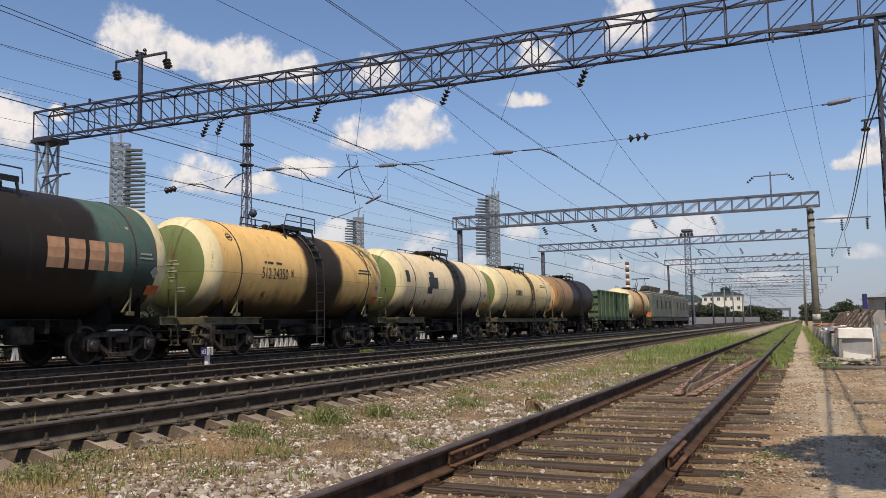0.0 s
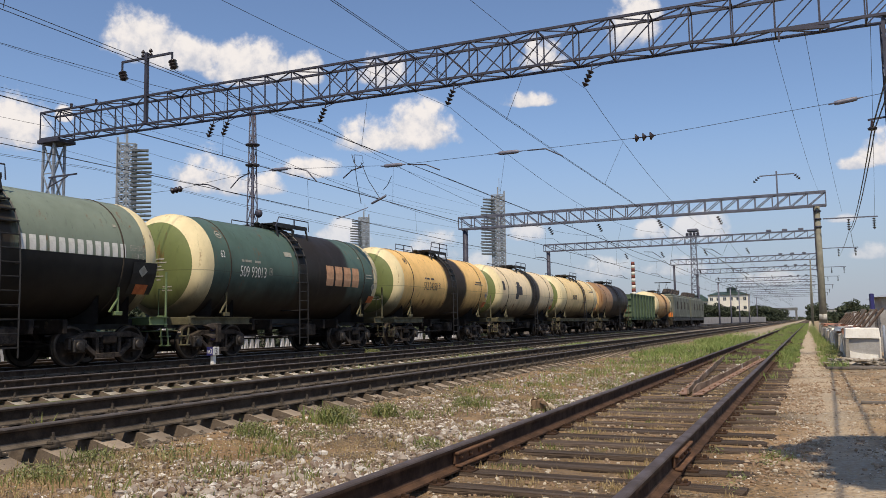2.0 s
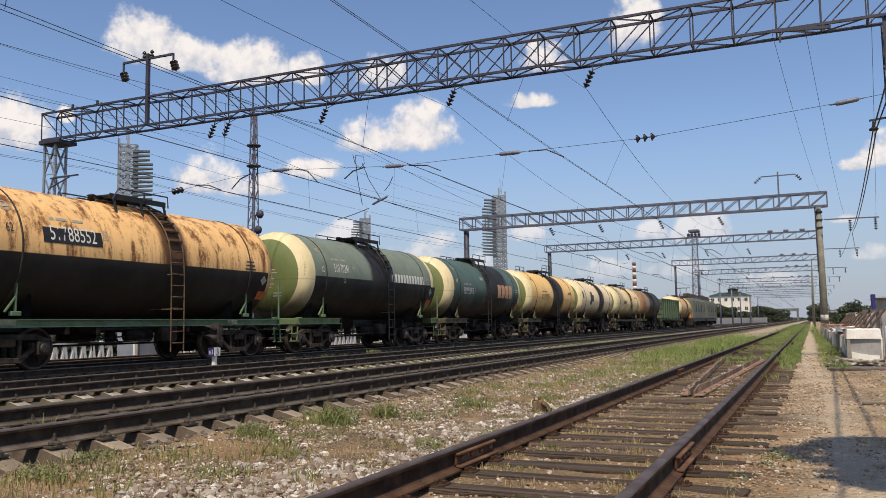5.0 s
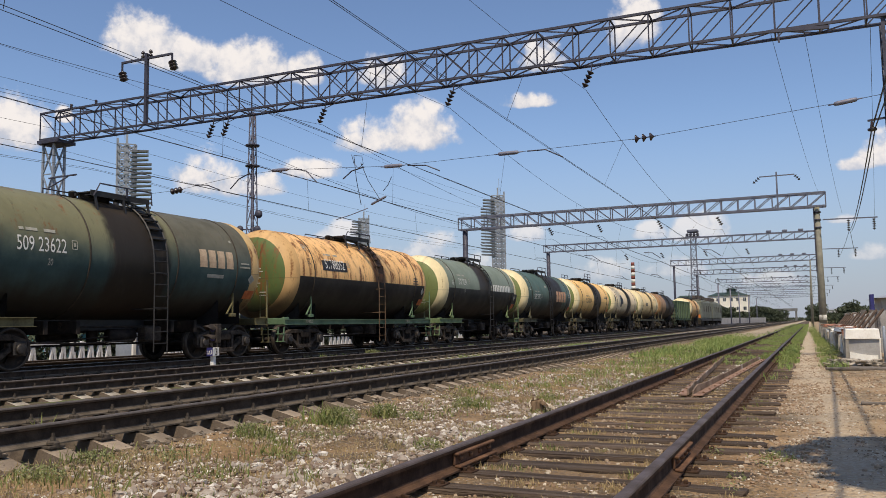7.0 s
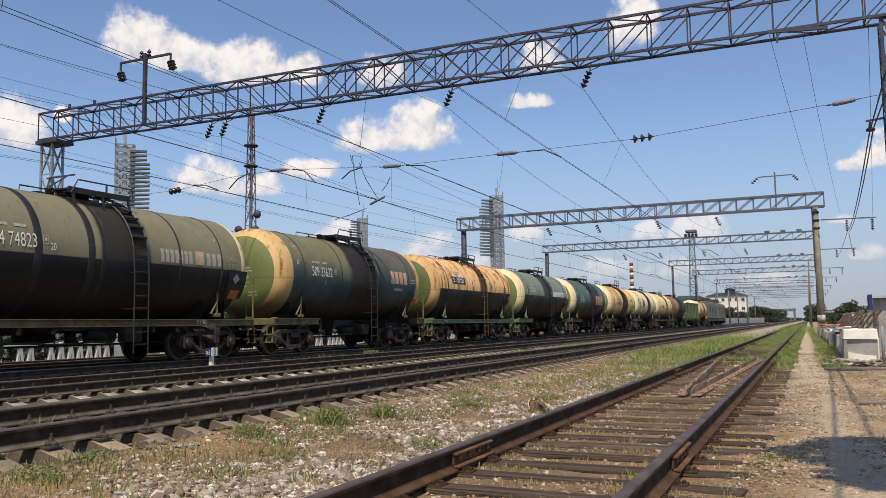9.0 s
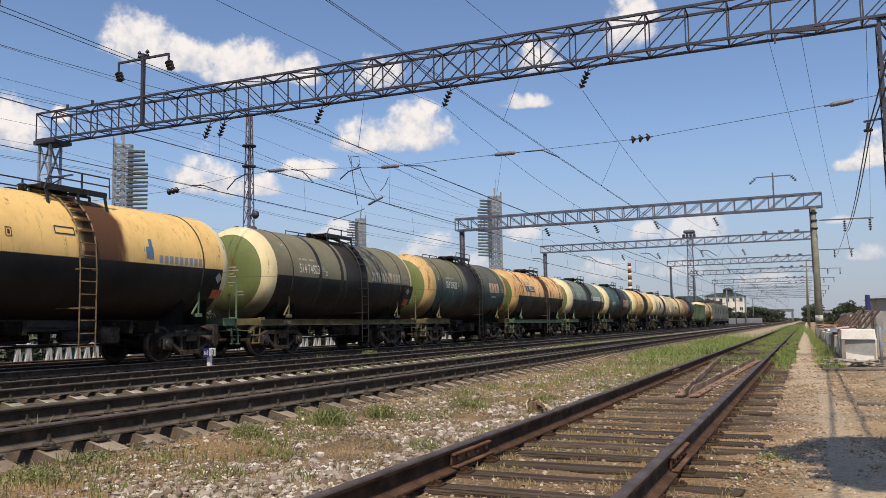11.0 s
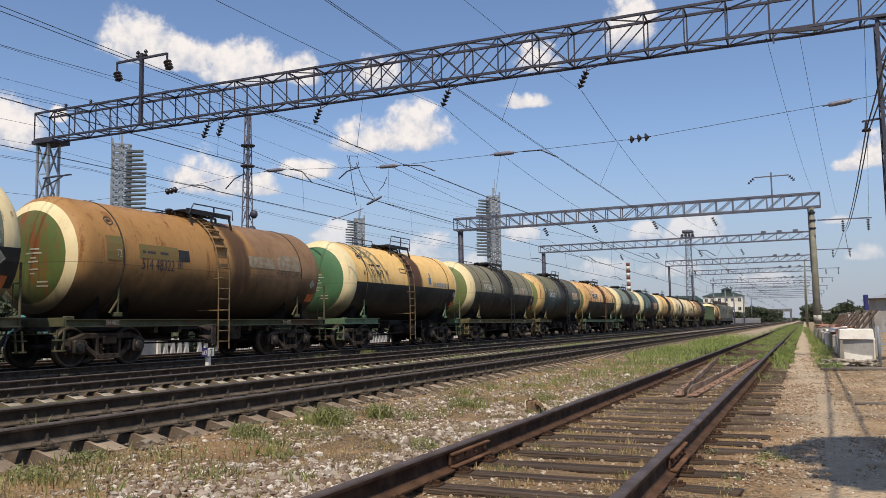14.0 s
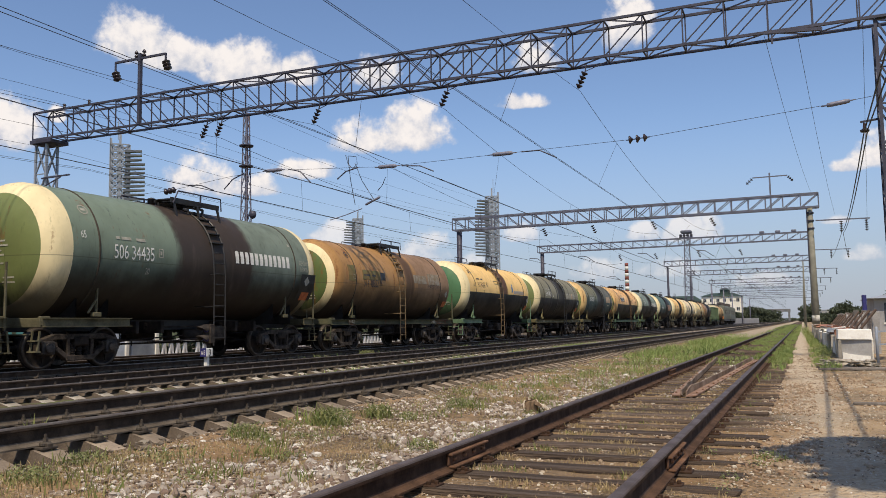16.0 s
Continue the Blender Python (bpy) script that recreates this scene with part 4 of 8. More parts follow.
def wagon_running_gear(w, wheels, frame_mat, full, key, pivot=3.9):
    part("centre_sill", cached("csill", lambda: mesh_from(box(box(B(), (-0.26, -5.5, 0.86), (-0.12, 5.5, 1.14)), (0.12, -5.5, 0.86), (0.26, 5.5, 1.14)), "centre_sill", BLACK_PAINT)), None, w)
    for s in (-1, 1):
        part("end_sill", cached(("es", key), lambda: end_frame_mesh(frame_mat)), None, w, m=pose(0, s * 5.5, 0, 0, 0, 0 if s > 0 else 180))
        part("coupler", cached("cp", coupler_mesh), None, w, m=pose(0, s * 5.5, 0, 0, 0, 0 if s > 0 else 180))
        part("brake_hose", cached("bh", hose_mesh), None, w, m=pose(0, s * 5.55, 0, 0, 0, 0 if s > 0 else 180))
        part("saddle", cached("sd", saddle_mesh), None, w, m=pose(0, s * 3.9, 0))
        part("end_handrail", cached(("hr", key), lambda: handrail_mesh(frame_mat)), None, w, m=pose(0, s * 5.45, 0, 0, 0, 0 if s > 0 else 180))
        bogie(w, s * pivot, wheels)
        if full:
            part("side_sill", cached(("ss", key, s), lambda: mesh_from(sill_channel(B(), s * 1.42, -5.5, 5.5, 0.95, 1.13, s), "side_sill", frame_mat)), None, w)
        else:
            for e in (-1, 1):
                lo, hi = (2.9, 5.47) if e * s < 0 else (4.9, 5.47)
                part("side_sill", cached(("ss", key, s, e), lambda: mesh_from(sill_channel(B(), s * 1.42, min(e * lo, e * hi), max(e * lo, e * hi), 0.96, 1.17, s), "side_sill", frame_mat)), None, w)

    # brake gear slung under the frame
    for nm, make, at in (
            ("brake_cylinder", lambda: lathe(B(), [(-0.5, 0.05), (-0.48, 0.17), (0.3, 0.18), (0.34, 0.05)], "y", 14), (0.55, 0.5, 0.72)),
            ("air_reservoir", lambda: lathe(B(), [(-0.6, 0.05), (-0.57, 0.13), (0.5, 0.13), (0.53, 0.05)], "y", 14), (-0.5, -0.6, 0.7)),
            ("brake_rod", lambda: pipe(B(), [(0, 0.3, 0), (-0.15, 1.9, -0.1), (-0.25, 2.9, -0.2)], 0.04, 6), (0.55, 0.5, 0.7)),
            ("brake_rod", lambda: pipe(B(), [(0, 0, 0), (-0.15, -1.8, -0.1), (-0.25, -3.4, -0.2)], 0.04, 6), (0.55, 0.0, 0.7)),
            ("air_pipe", lambda: bar(B(), (0, -1.6, 0), (0, 2.2, 0), 0.05, n=6), (0.7, 0, 0.95)),
            ("air_pipe", lambda: pipe(B(), [(0, -2.6, 0), (0, 2.6, 0)], 0.06, 6), (-0.2, 0, 0.5)),
            ("hand_brake_rod", lambda: pipe(B(), [(0, -2.8, 0.02), (0, -1.0, -0.05), (0, 0.6, 0)], 0.05, 6), (0.8, 0, 0.6)),
            ("long_beam", lambda: box(B(), (-0.05, -2.9, -0.11), (0.05, 2.9, 0.11)), (-0.9, 0, 0.91)),
            ("air_distributor", lambda: box(B(), (-0.16, -0.3, -0.2), (0.16, 0.3, 0.2), bev=0.04), (0.78, 1.2, 0.75))):
        part(nm, cached((nm, at), lambda: mesh_from(make(), nm, IRON_DUSTY if nm in ("air_distributor", "hand_brake_rod") else IRON)), None, w, m=pose(*at))
    for y in (-2.4, -1.5, 1.6, 2.5):
        part("cross_beam", cached("xbeam", lambda: mesh_from(box(B(), (-1.2, -0.06, -0.16), (1.2, 0.06, 0.16), bev=0.012), "cross_beam", IRON)), None, w, m=pose(0, y, 0.94))

    def valve():
        bm = lathe(B(), [(0.55, 0.06), (0.56, 0.13), (0.8, 0.14), (1.0, 0.16), (1.2, 0.2)], "z", 14)
        bar(bm, (0, 0, 0.6), (0, 0.25, 0.6), 0.05)
        return mesh_from(bm, "drain_valve", IRON)
    part("drain_valve", cached("valve", valve), None, w)


def finish_wagon(w, wheels, y7):
    """y7: where the wagon's middle stands at 7 s."""
    TRAIN.append((w, y7, wheels))


def tank_wagon(y7, label, paint, cap=None, ring=None, full=False, frame_mat=None, front_ring=1, cap_r=1.22, ring_len=0.06, ring_r=9.0, number=None, rects=(), railing=0.24, ladder_mat=None, straps=(-3.9, 3.9), ladder_y=0.7, hazard=True, words=(), swell=(1.0, 1.0)):
    frame_mat = frame_mat or FRAME_GREEN
    ladder_mat = ladder_mat or BLACK_PAINT
    w = thing("tank_wagon", label, "tank wagon", "wagons of the train")
    wheels = []
    wagon_running_gear(w, wheels, frame_mat, full, frame_mat.name, 3.9 + 4 * (swell[1] - 1))
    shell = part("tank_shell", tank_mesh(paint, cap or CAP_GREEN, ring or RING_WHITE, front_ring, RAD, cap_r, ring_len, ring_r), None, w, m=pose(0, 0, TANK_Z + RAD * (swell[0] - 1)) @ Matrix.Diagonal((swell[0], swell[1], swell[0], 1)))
    for y in straps:
        part("weld_band", cached("wb", lambda: strap_mesh(0.045, STRAP)), None, shell, m=pose(0, y, 0))
    for s in (-1, 1):
        for q in (0, 180):
            part("hold_down", cached(("hd", frame_mat.name), lambda: hold_down_mesh(frame_mat)), None, w, m=pose(0, s * 3.9, 0, 0, 0, q))
    for turn in (0, 180):
        ladder(w, ladder_mat, ladder_y if turn == 0 else -ladder_y, turn, RAD * (swell[0] - 1))
    part("platform", cached("pf", lambda: platform_mesh(BLACK_PAINT)), None, shell)
    part("hatch", cached("ht", lambda: hatch_mesh(BLACK_PAINT)), None, shell)
    for q in (0, 180):
        part("railing", cached(("rl", railing), lambda: railing_mesh(STEEL_DARK, railing)), None, shell, m=pose(0, 0.1, 0, 0, 0, q))
    if number:
        word, y, z, size, mt, *squeeze = number
        part("wagon_number", text_mesh(word, size, mt, RAD, z, narrow=squeeze[0] if squeeze else 0.66), None, shell, m=pose(0, y, 0))
        over, end = z + size * 0.72 + 0.14, y + size * 1.62 + 0.13
        faded = STENCIL if mt is WHITE_PAINT else mt
        for dy, ln in ((-0.50, 0.12), (-0.24, 0.3), (0.22, 0.3)):
            part("painted_mark", cached(("mk", round(over, 2), ln, 0.07, faded.name), lambda: marks_mesh([(0, over, ln, 0.07)], faded)), None, shell, m=pose(0, y + dy, 0))
        part("painted_frame", cached(("frame", round(z, 2), size, faded.name), lambda: marks_mesh([(0, z + size * 0.66, 0.15, 0.018), (0, z + size * 0.24, 0.15, 0.018), (-0.07, z + size * 0.45, 0.018, 0.2), (0.07, z + size * 0.45, 0.018, 0.2), (0, z + size * 0.45, 0.06, 0.09)], faded)), None, shell, m=pose(0, end, 0))
        if full:
            for dy in (-4.2, 3.1):
                part("frame_number", text_mesh(word, 0.15, STENCIL, None, 1.0, 1.515), None, w, m=pose(0, dy, 0))
        part("roundel", cached(("roundel", faded.name), lambda: roundel_mesh(faded)), None, shell, m=pose(0, -4.15, 0))
    for word, y, z, size, mt in words:
        part("lettering", text_mesh(word, size, mt, RAD, z), None, shell, m=pose(0, y, 0))
    for rs, mt in rects:
        for y, z, ln, ht in rs:
            part("painted_mark", cached(("mk", round(z, 2), round(ln, 2), ht, mt.name), lambda: marks_mesh([(0, z, ln, ht)], mt)), None, shell, m=pose(0, y, 0))
    if hazard:
        for nm, rect, mt, lift in ((("placard_board", (4.62, -0.52, 0.8, 0.85), BLACK_PAINT, 0.012),) if paint in (P_GREEN, P_OLIVE, P_LAST) else ()) + (("hazard_plate", (4.62, -0.78, 0.42, 0.28), RED_MARK, 0.02), ("hazard_diamond", (4.55, -0.33, 0.2, 0.2), STENCIL, 0.02)):
            part(nm, cached((nm,), lambda: marks_mesh([rect], mt, RAD + lift)), None, shell)
    # stencilled notices on the end disc
    for x, z, ln in CAP_NOTES:
        part("painted_mark", cached(("note", x, z), lambda: cap_note(x, z, ln)), None, shell)
    finish_wagon(w, wheels, y7)
    return w


CAP_NOTES = [(0.08 + 0.42 * a, z + 0.004 * a, 0.11 + 0.10 * ((k * 5 + n * 3) % 4) / 3) for k, (z, row) in enumerate(((0.16, (0.3, 0.62)), (0.06, (0.1, 0.45, 0.8)), (-0.05, (0.45,)), (-0.14, (0.35, 0.62)), (-0.32, (0.25, 0.55)), (-0.42, (0.4,)), (-0.62, (0.9, 1.2)), (-0.72, (0.85, 1.15)))) for n, a in enumerate(row)]


def dome_y(rho):
    u = min(1.0, rho / (RAD * 0.95))
    return -5.46 + 0.62 * (1 - math.sqrt(max(0.0, 1 - (u * 0.97) ** 2.4)))


def cap_note(x, z, ln):
    bm = B()
    cols = []
    for i in range(4):
        xx = x + (i / 3 - 0.5) * ln
        cols.append([bm.verts.new((xx, dome_y(math.hypot(xx, zz)) - 0.012, zz)) for zz in (z - 0.018, z + 0.018)])
    for p, q in zip(cols, cols[1:]):
        bm.faces.new((p[0], q[0], q[1], p[1]))
    return mesh_from(bm, "painted_mark", STENCIL)


LEAD = 39.468     # middle of the green-and-black wagon at 7 s


def blocks(y0, y1, z, h, n, gap=0.25):
    """Plain blocks in a row, in place of a painted company mark."""
    step = (y1 - y0) / n
    return [(y0 + step * (k + 0.5), z, step * (1 - gap), h) for k in range(n)]


def small_text(y, z, n, w=0.5):
    return [(y, z - 0.11 * k, w * (0.7 + 0.3 * ((k * 7) % 3) / 2), 0.045) for k in range(n)]


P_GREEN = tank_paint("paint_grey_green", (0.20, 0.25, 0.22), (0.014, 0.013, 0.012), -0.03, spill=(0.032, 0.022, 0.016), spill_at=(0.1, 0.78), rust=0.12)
P_BLUEGREEN = tank_paint("paint_blue_green", (0.082, 0.140, 0.130), (0.030, 0.041, 0.036), -0.35, 0.55, spill=(0.024, 0.017, 0.013), spill_at=(1.15, 1.55), rust=0.22, streak=0.7, grime_shade=0.9)
P_YELLOW = tank_paint("paint_straw", (0.88, 0.575, 0.24), None, 0, spill=(0.012, 0.009, 0.008), spill_at=(0.78, 1.15), rust=0.12, grime_shade=0.97)
P_WHITE = tank_paint("paint_dirty_white", (0.84, 0.70, 0.50), None, 0, spill=(0.026, 0.021, 0.019), spill_at=(1.1, 0.75), rust=0.2, grime_shade=0.97)
P_CREAM = tank_paint("paint_cream", (0.86, 0.67, 0.38), None, 0, spill=(0.30, 0.20, 0.09), spill_at=(0.9, 0.3), rust=0.25, grime_shade=0.95)
P_BROWN = tank_paint("paint_rust_brown", (0.36, 0.22, 0.125), None, 0, spill=(0.016, 0.012, 0.010), spill_at=(2.3, 3.7), rust=0.6, grime_shade=0.95)
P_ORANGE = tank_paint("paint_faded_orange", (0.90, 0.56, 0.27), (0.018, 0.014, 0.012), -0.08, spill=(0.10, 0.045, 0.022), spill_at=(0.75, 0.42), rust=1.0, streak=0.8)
P_SFAT = tank_paint("paint_olive_green", (0.185, 0.185, 0.118), (0.030, 0.056, 0.054), 0.25, 0.55, spill=(0.024, 0.018, 0.014), spill_at=(0.12, 0.95), front=(1.3, (0.085, 0.080, 0.060)), rust=0.42, grime_shade=0.9)
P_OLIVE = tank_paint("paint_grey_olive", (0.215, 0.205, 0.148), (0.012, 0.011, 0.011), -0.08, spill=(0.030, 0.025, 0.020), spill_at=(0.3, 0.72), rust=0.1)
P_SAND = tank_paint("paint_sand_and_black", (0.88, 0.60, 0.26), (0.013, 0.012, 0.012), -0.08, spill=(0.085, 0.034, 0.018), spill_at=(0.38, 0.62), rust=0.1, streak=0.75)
P_OCHRE = tank_paint("paint_ochre", (0.40, 0.225, 0.095), (0.085, 0.05, 0.026), -0.35, 0.5, spill=(0.10, 0.055, 0.028), spill_at=(0.75, 0.35), front=(1.3, (0.19, 0.115, 0.065)), rust=0.5, streak=0.9, grime_shade=0.9)
P_LAST = tank_paint("paint_fresh_grey_green", (0.175, 0.235, 0.20), (0.028, 0.027, 0.020), -0.3, 0.45, spill=(0.046, 0.031, 0.024), spill_at=(0.2, 1.5), front=(1.5, (0.12, 0.145, 0.115)), rust=0.12, streak=0.8, grime_shade=0.95)
RING_RUSTY = tank_paint("tank_ring_rusty", (0.62, 0.40, 0.20), rust=0.5, streak=0.6, spill_at=(99, 0.1), grime_shade=0.8)
RING_BUFF = tank_paint("tank_ring_buff", (0.66, 0.46, 0.23), rust=0.62, streak=0.6, spill_at=(99, 0.1), grime_shade=0.8)

STENCIL = surface("dusty_white_stencil", (0.46, 0.44, 0.37), (0.30, 0.28, 0.23), 6, 0.7, 0, 0, 0.002, 40)
BUFF_LETTER = surface("faded_buff_lettering", (0.62, 0.47, 0.33), (0.42, 0.30, 0.20), 3, 0.7, 0, 0, 0.002, 30)
LOGO_BLUE = surface("faded_blue_mark", (0.10, 0.22, 0.36), (0.07, 0.15, 0.26), 6, 0.6, 0, 0, 0.002, 60)
PATCH_GREEN = surface("patch_of_old_green", (0.15, 0.15, 0.06), (0.22, 0.14, 0.06), 2.5, 0.7, 0, 0, 0.002, 30)
PATCH_GREY = surface("patch_of_grey_primer", (0.30, 0.27, 0.22), (0.22, 0.16, 0.10), 4, 0.7, 0, 0, 0.002, 30)
CAP_RUSTY = tank_paint("tank_end_rusty_green", (0.10, 0.15, 0.055), rust=0.9, streak=0.6, spill_at=(99, 0.1), grime_shade=0.75)
GENERIC = [(small_text(4.25, 0.12, 2, 0.55) + [(3.75, 0.75, 0.10, 0.08)], STENCIL)]
PLAIN = [(GENERIC[0][0][2:], STENCIL)]
CARGO = (("БЕНЗИН", 4.35, 0.16, 0.19, STENCIL), ("НЕФТЬ", 4.35, -0.04, 0.19, STENCIL))


def build_train():
    L = PITCH_LEN
    tank_wagon(LEAD + 0.1, "grey-green tank wagon with black lower half and cream end ring", P_GREEN, ring_len=0.21, frame_mat=FRAME_FRESH, number=("510 70241", -2.88, 0.15, 0.44, WHITE_PAINT, 0.56),
               words=(("62", -4.15, 0.12, 0.27, WHITE_PAINT), ("20", -2.7, -0.2, 0.22, STENCIL)) + CARGO, rects=PLAIN + [(blocks(0.92, 4.0, 0.14, 0.34, 12, 0.34), WHITE_PAINT)])
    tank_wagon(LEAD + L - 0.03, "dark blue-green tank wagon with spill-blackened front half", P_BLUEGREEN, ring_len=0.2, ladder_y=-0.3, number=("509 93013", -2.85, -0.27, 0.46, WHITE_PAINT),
               words=(("62", -4.25, 0.24, 0.3, WHITE_PAINT),), rects=GENERIC + [(blocks(1.2, 3.55, -0.02, 0.70, 4, 0.2), ORANGE_LETTER), ([(-0.95, 0.55, 0.4, 0.16)], STENCIL)])
    tank_wagon(LEAD + 2 * L, "straw-yellow tank wagon with black spill band", P_YELLOW, railing=0.42, ladder_y=0.3, number=("512 24350", -2.2, -0.26, 0.5, DARK_LETTER), rects=[(small_text(-4.2, 0.9, 1, 0.16) + small_text(3.6, 0.3, 2, 1.2), DARK_LETTER)])
    tank_wagon(LEAD + 3 * L, "dirty white tank wagon with black spill band and grey patches", P_WHITE, rects=[([(-2.1, 0.45, 0.5, 0.3), (-2.0, 0.1, 1.0, 0.5), (-2.4, -0.25, 0.5, 0.3), (-4.6, 0.3, 0.35, 0.5)], DARK_LETTER)])
    tank_wagon(LEAD + 4 * L, "cream tank wagon with green end disc", P_CREAM, full=True, rects=[(blocks(-2.4, -1.2, 0.0, 0.3, 5) + small_text(3.2, 0.6, 2, 1.4), DARK_LETTER)], ring_len=0.9)
    tank_wagon(LEAD + 5 * L, "rusty brown tank wagon blackened by spilt oil", P_BROWN, ring=P_BROWN, cap=RING_RUSTY)
    tank_wagon(LEAD - L + 0.05, "faded orange tank wagon with black lower half", P_ORANGE, ring=RING_RUSTY, cap=CAP_RUSTY, full=True, frame_mat=FRAME_BRIGHT, number=("51788552", -2.55, 0.25, 0.5, WHITE_PAINT), words=(("62", -4.2, 0.34, 0.3, DARK_LETTER),),
               rects=[([(-2.55, 0.36, 1.65, 0.36)], BLACK_PAINT), (small_text(3.9, 0.2, 3, 0.5), DARK_LETTER)], railing=0.2, ladder_mat=LADDER_BROWN)
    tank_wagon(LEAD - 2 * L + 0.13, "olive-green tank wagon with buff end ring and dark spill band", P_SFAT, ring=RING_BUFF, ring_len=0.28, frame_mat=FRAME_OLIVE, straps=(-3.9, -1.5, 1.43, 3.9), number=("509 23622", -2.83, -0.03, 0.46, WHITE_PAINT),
               words=(("67", -4.25, 0.3, 0.24, WHITE_PAINT), ("20", -2.6, -0.32, 0.22, STENCIL)), rects=GENERIC + [(blocks(2.24, 3.75, 0.18, 0.5, 4, 0.22), BUFF_LETTER), ([(2.95, -0.3, 0.7, 0.1)], STENCIL)])
    grey = tank_wagon(LEAD - 3 * L + 0.1, "grey-olive tank wagon with black lower half", P_OLIVE, full=True, frame_mat=FRAME_OLIVE, number=("514 74823", -2.9, 0.05, 0.44, WHITE_PAINT), words=(("20", -1.87, 0.02, 0.24, WHITE_PAINT),) + CARGO, rects=PLAIN + [(blocks(1.43, 2.68, 0.16, 0.36, 7, 0.3) + blocks(3.2, 3.89, 0.16, 0.36, 3, 0.3), STENCIL), ([(2.95, 0.17, 0.36, 0.38)], BUFF_LETTER)])
    for y, wide in ((-2.25, 0.2), (-0.78, 0.2), (-0.42, 0.12), (2.2, 0.07)):
        part("spill_run", cached(("run", wide), lambda: strap_mesh(wide, BLACK_PAINT, RAD - 0.008)), None, grey, "black run of spilt oil", m=pose(0, y, TANK_Z))
    tank_wagon(LEAD - 4 * L - 0.05, "sand-yellow tank wagon with black lower half", P_SAND, cap=CAP_DEEP, ring_len=0.12, railing=0.42, frame_mat=FRAME_BRIGHT, ladder_y=-0.2, ladder_mat=LADDER_TAN, number=("511 91476", -3.05, 0.16, 0.43, DARK_LETTER, 0.54), words=(("62", -4.1, 0.2, 0.24, DARK_LETTER), ("20", -2.75, -0.08, 0.2, DARK_LETTER)), rects=[(small_text(-3.9, 0.9, 1, 0.2) + blocks(2.15, 3.85, 0.06, 0.2, 9, 0.3), STEEL_GREY), ([(1.85, 0.2, 0.26, 0.3), (1.9, 0.44, 0.12, 0.25)], LOGO_BLUE), ([(-0.75, 0.6, 0.55, 0.03), (-0.75, 0.44, 0.55, 0.03), (-1.02, 0.52, 0.03, 0.16), (-0.48, 0.52, 0.03, 0.16)], DARK_LETTER)])
    tank_wagon(LEAD - 5 * L - 0.38, "rust-streaked ochre tank wagon on a full green frame", P_OCHRE, ring=RING_WHITE, cap=CAP_RUSTY, cap_r=1.08, ring_r=1.33, full=True, ladder_y=-0.21, frame_mat=FRAME_WORN, number=("514 48322", -2.72, -0.24, 0.42, DARK_LETTER), railing=0.2, rects=[([(-2.68, 0.22, 1.4, 0.36), (-4.19, 0.24, 0.5, 0.6)], PATCH_GREEN), ([(-1.75, 0.2, 0.42, 0.3)], BLACK_PAINT), ([(1.75, 0.24, 1.3, 0.36), (3.2, 0.3, 1.2, 0.5)], PATCH_GREY)],
               words=(("НЕФТЕПРОДУКТЫ", 3.2, -0.12, 0.24, DARK_LETTER), ("72", -4.05, 0.02, 0.26, STENCIL)), ladder_mat=LADDER_TAN)
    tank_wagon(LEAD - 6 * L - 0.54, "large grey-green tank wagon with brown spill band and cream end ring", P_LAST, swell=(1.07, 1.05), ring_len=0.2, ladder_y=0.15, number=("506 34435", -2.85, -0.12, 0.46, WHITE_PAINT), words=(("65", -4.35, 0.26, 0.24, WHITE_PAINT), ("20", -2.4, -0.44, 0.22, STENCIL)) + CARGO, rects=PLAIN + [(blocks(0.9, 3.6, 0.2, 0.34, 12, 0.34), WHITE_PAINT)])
    tank_wagon(LEAD - 7 * L - 0.4, "dark green tank wagon at the tail", P_SFAT)


build_train()


def motions():
    """The train draws away at a steady 5.7 m/s, its wheels rolling."""
    def gone(t):
        return 5.703 * (t - 7) + 0.005 * (t - 7) ** 2
    rows_t = (0, 2, 4, 6, 8, 10, 12, 14, 16)
    turn_t = [k * 0.1 for k in range(161)]
    for w, y7, wheels in TRAIN:
        walk(w, [(t, pose(T4, y7 + gone(t), TOP4)) for t in rows_t])
        for ws, y in wheels:
            walk(ws, [(t, pose(0, y, 0.478, -math.degrees(gone(t) / 0.478))) for t in turn_t])



# ---- overhead line ----
def lattice_bars(bm_or_parent, x0, x1, n, y, z0, z1, w, as_parts, mat, lean):
    """Uprights and diagonals of one face of a box truss."""
    step = (x1 - x0) / n
    if as_parts:
        up = cached(("up", z1 - z0, w, mat.name), lambda: mesh_from(bar(B(), (0, 0, 0), (0, 0, z1 - z0), w), "upright", mat))
        di = cached(("di", step, w, mat.name), lambda: mesh_from(bar(B(), (0, 0, 0), (step, 0, z1 - z0), w * 0.85), "diagonal", mat))
    for k in range(n + 1):
        x = x0 + k * step
        if as_parts:
            part("upright", up, None, bm_or_parent, m=pose(x, y, z0))
        else:
            bar(bm_or_parent, (x, y, z0), (x, y, z1), w)
        if k == n:
            break
        for kind in lean(k / n):
            if as_parts:
                part("diagonal", di, None, bm_or_parent, m=pose(x, y, z0) if kind == "/" else pose(x + step, y, z0) @ Matrix.Diagonal((-1, 1, 1, 1)))
            else:
                a, b = ((x, y, z0), (x + step, y, z1)) if kind == "/" else ((x, y, z1), (x + step, y, z0))
                bar(bm_or_parent, a, b, w * 0.85)


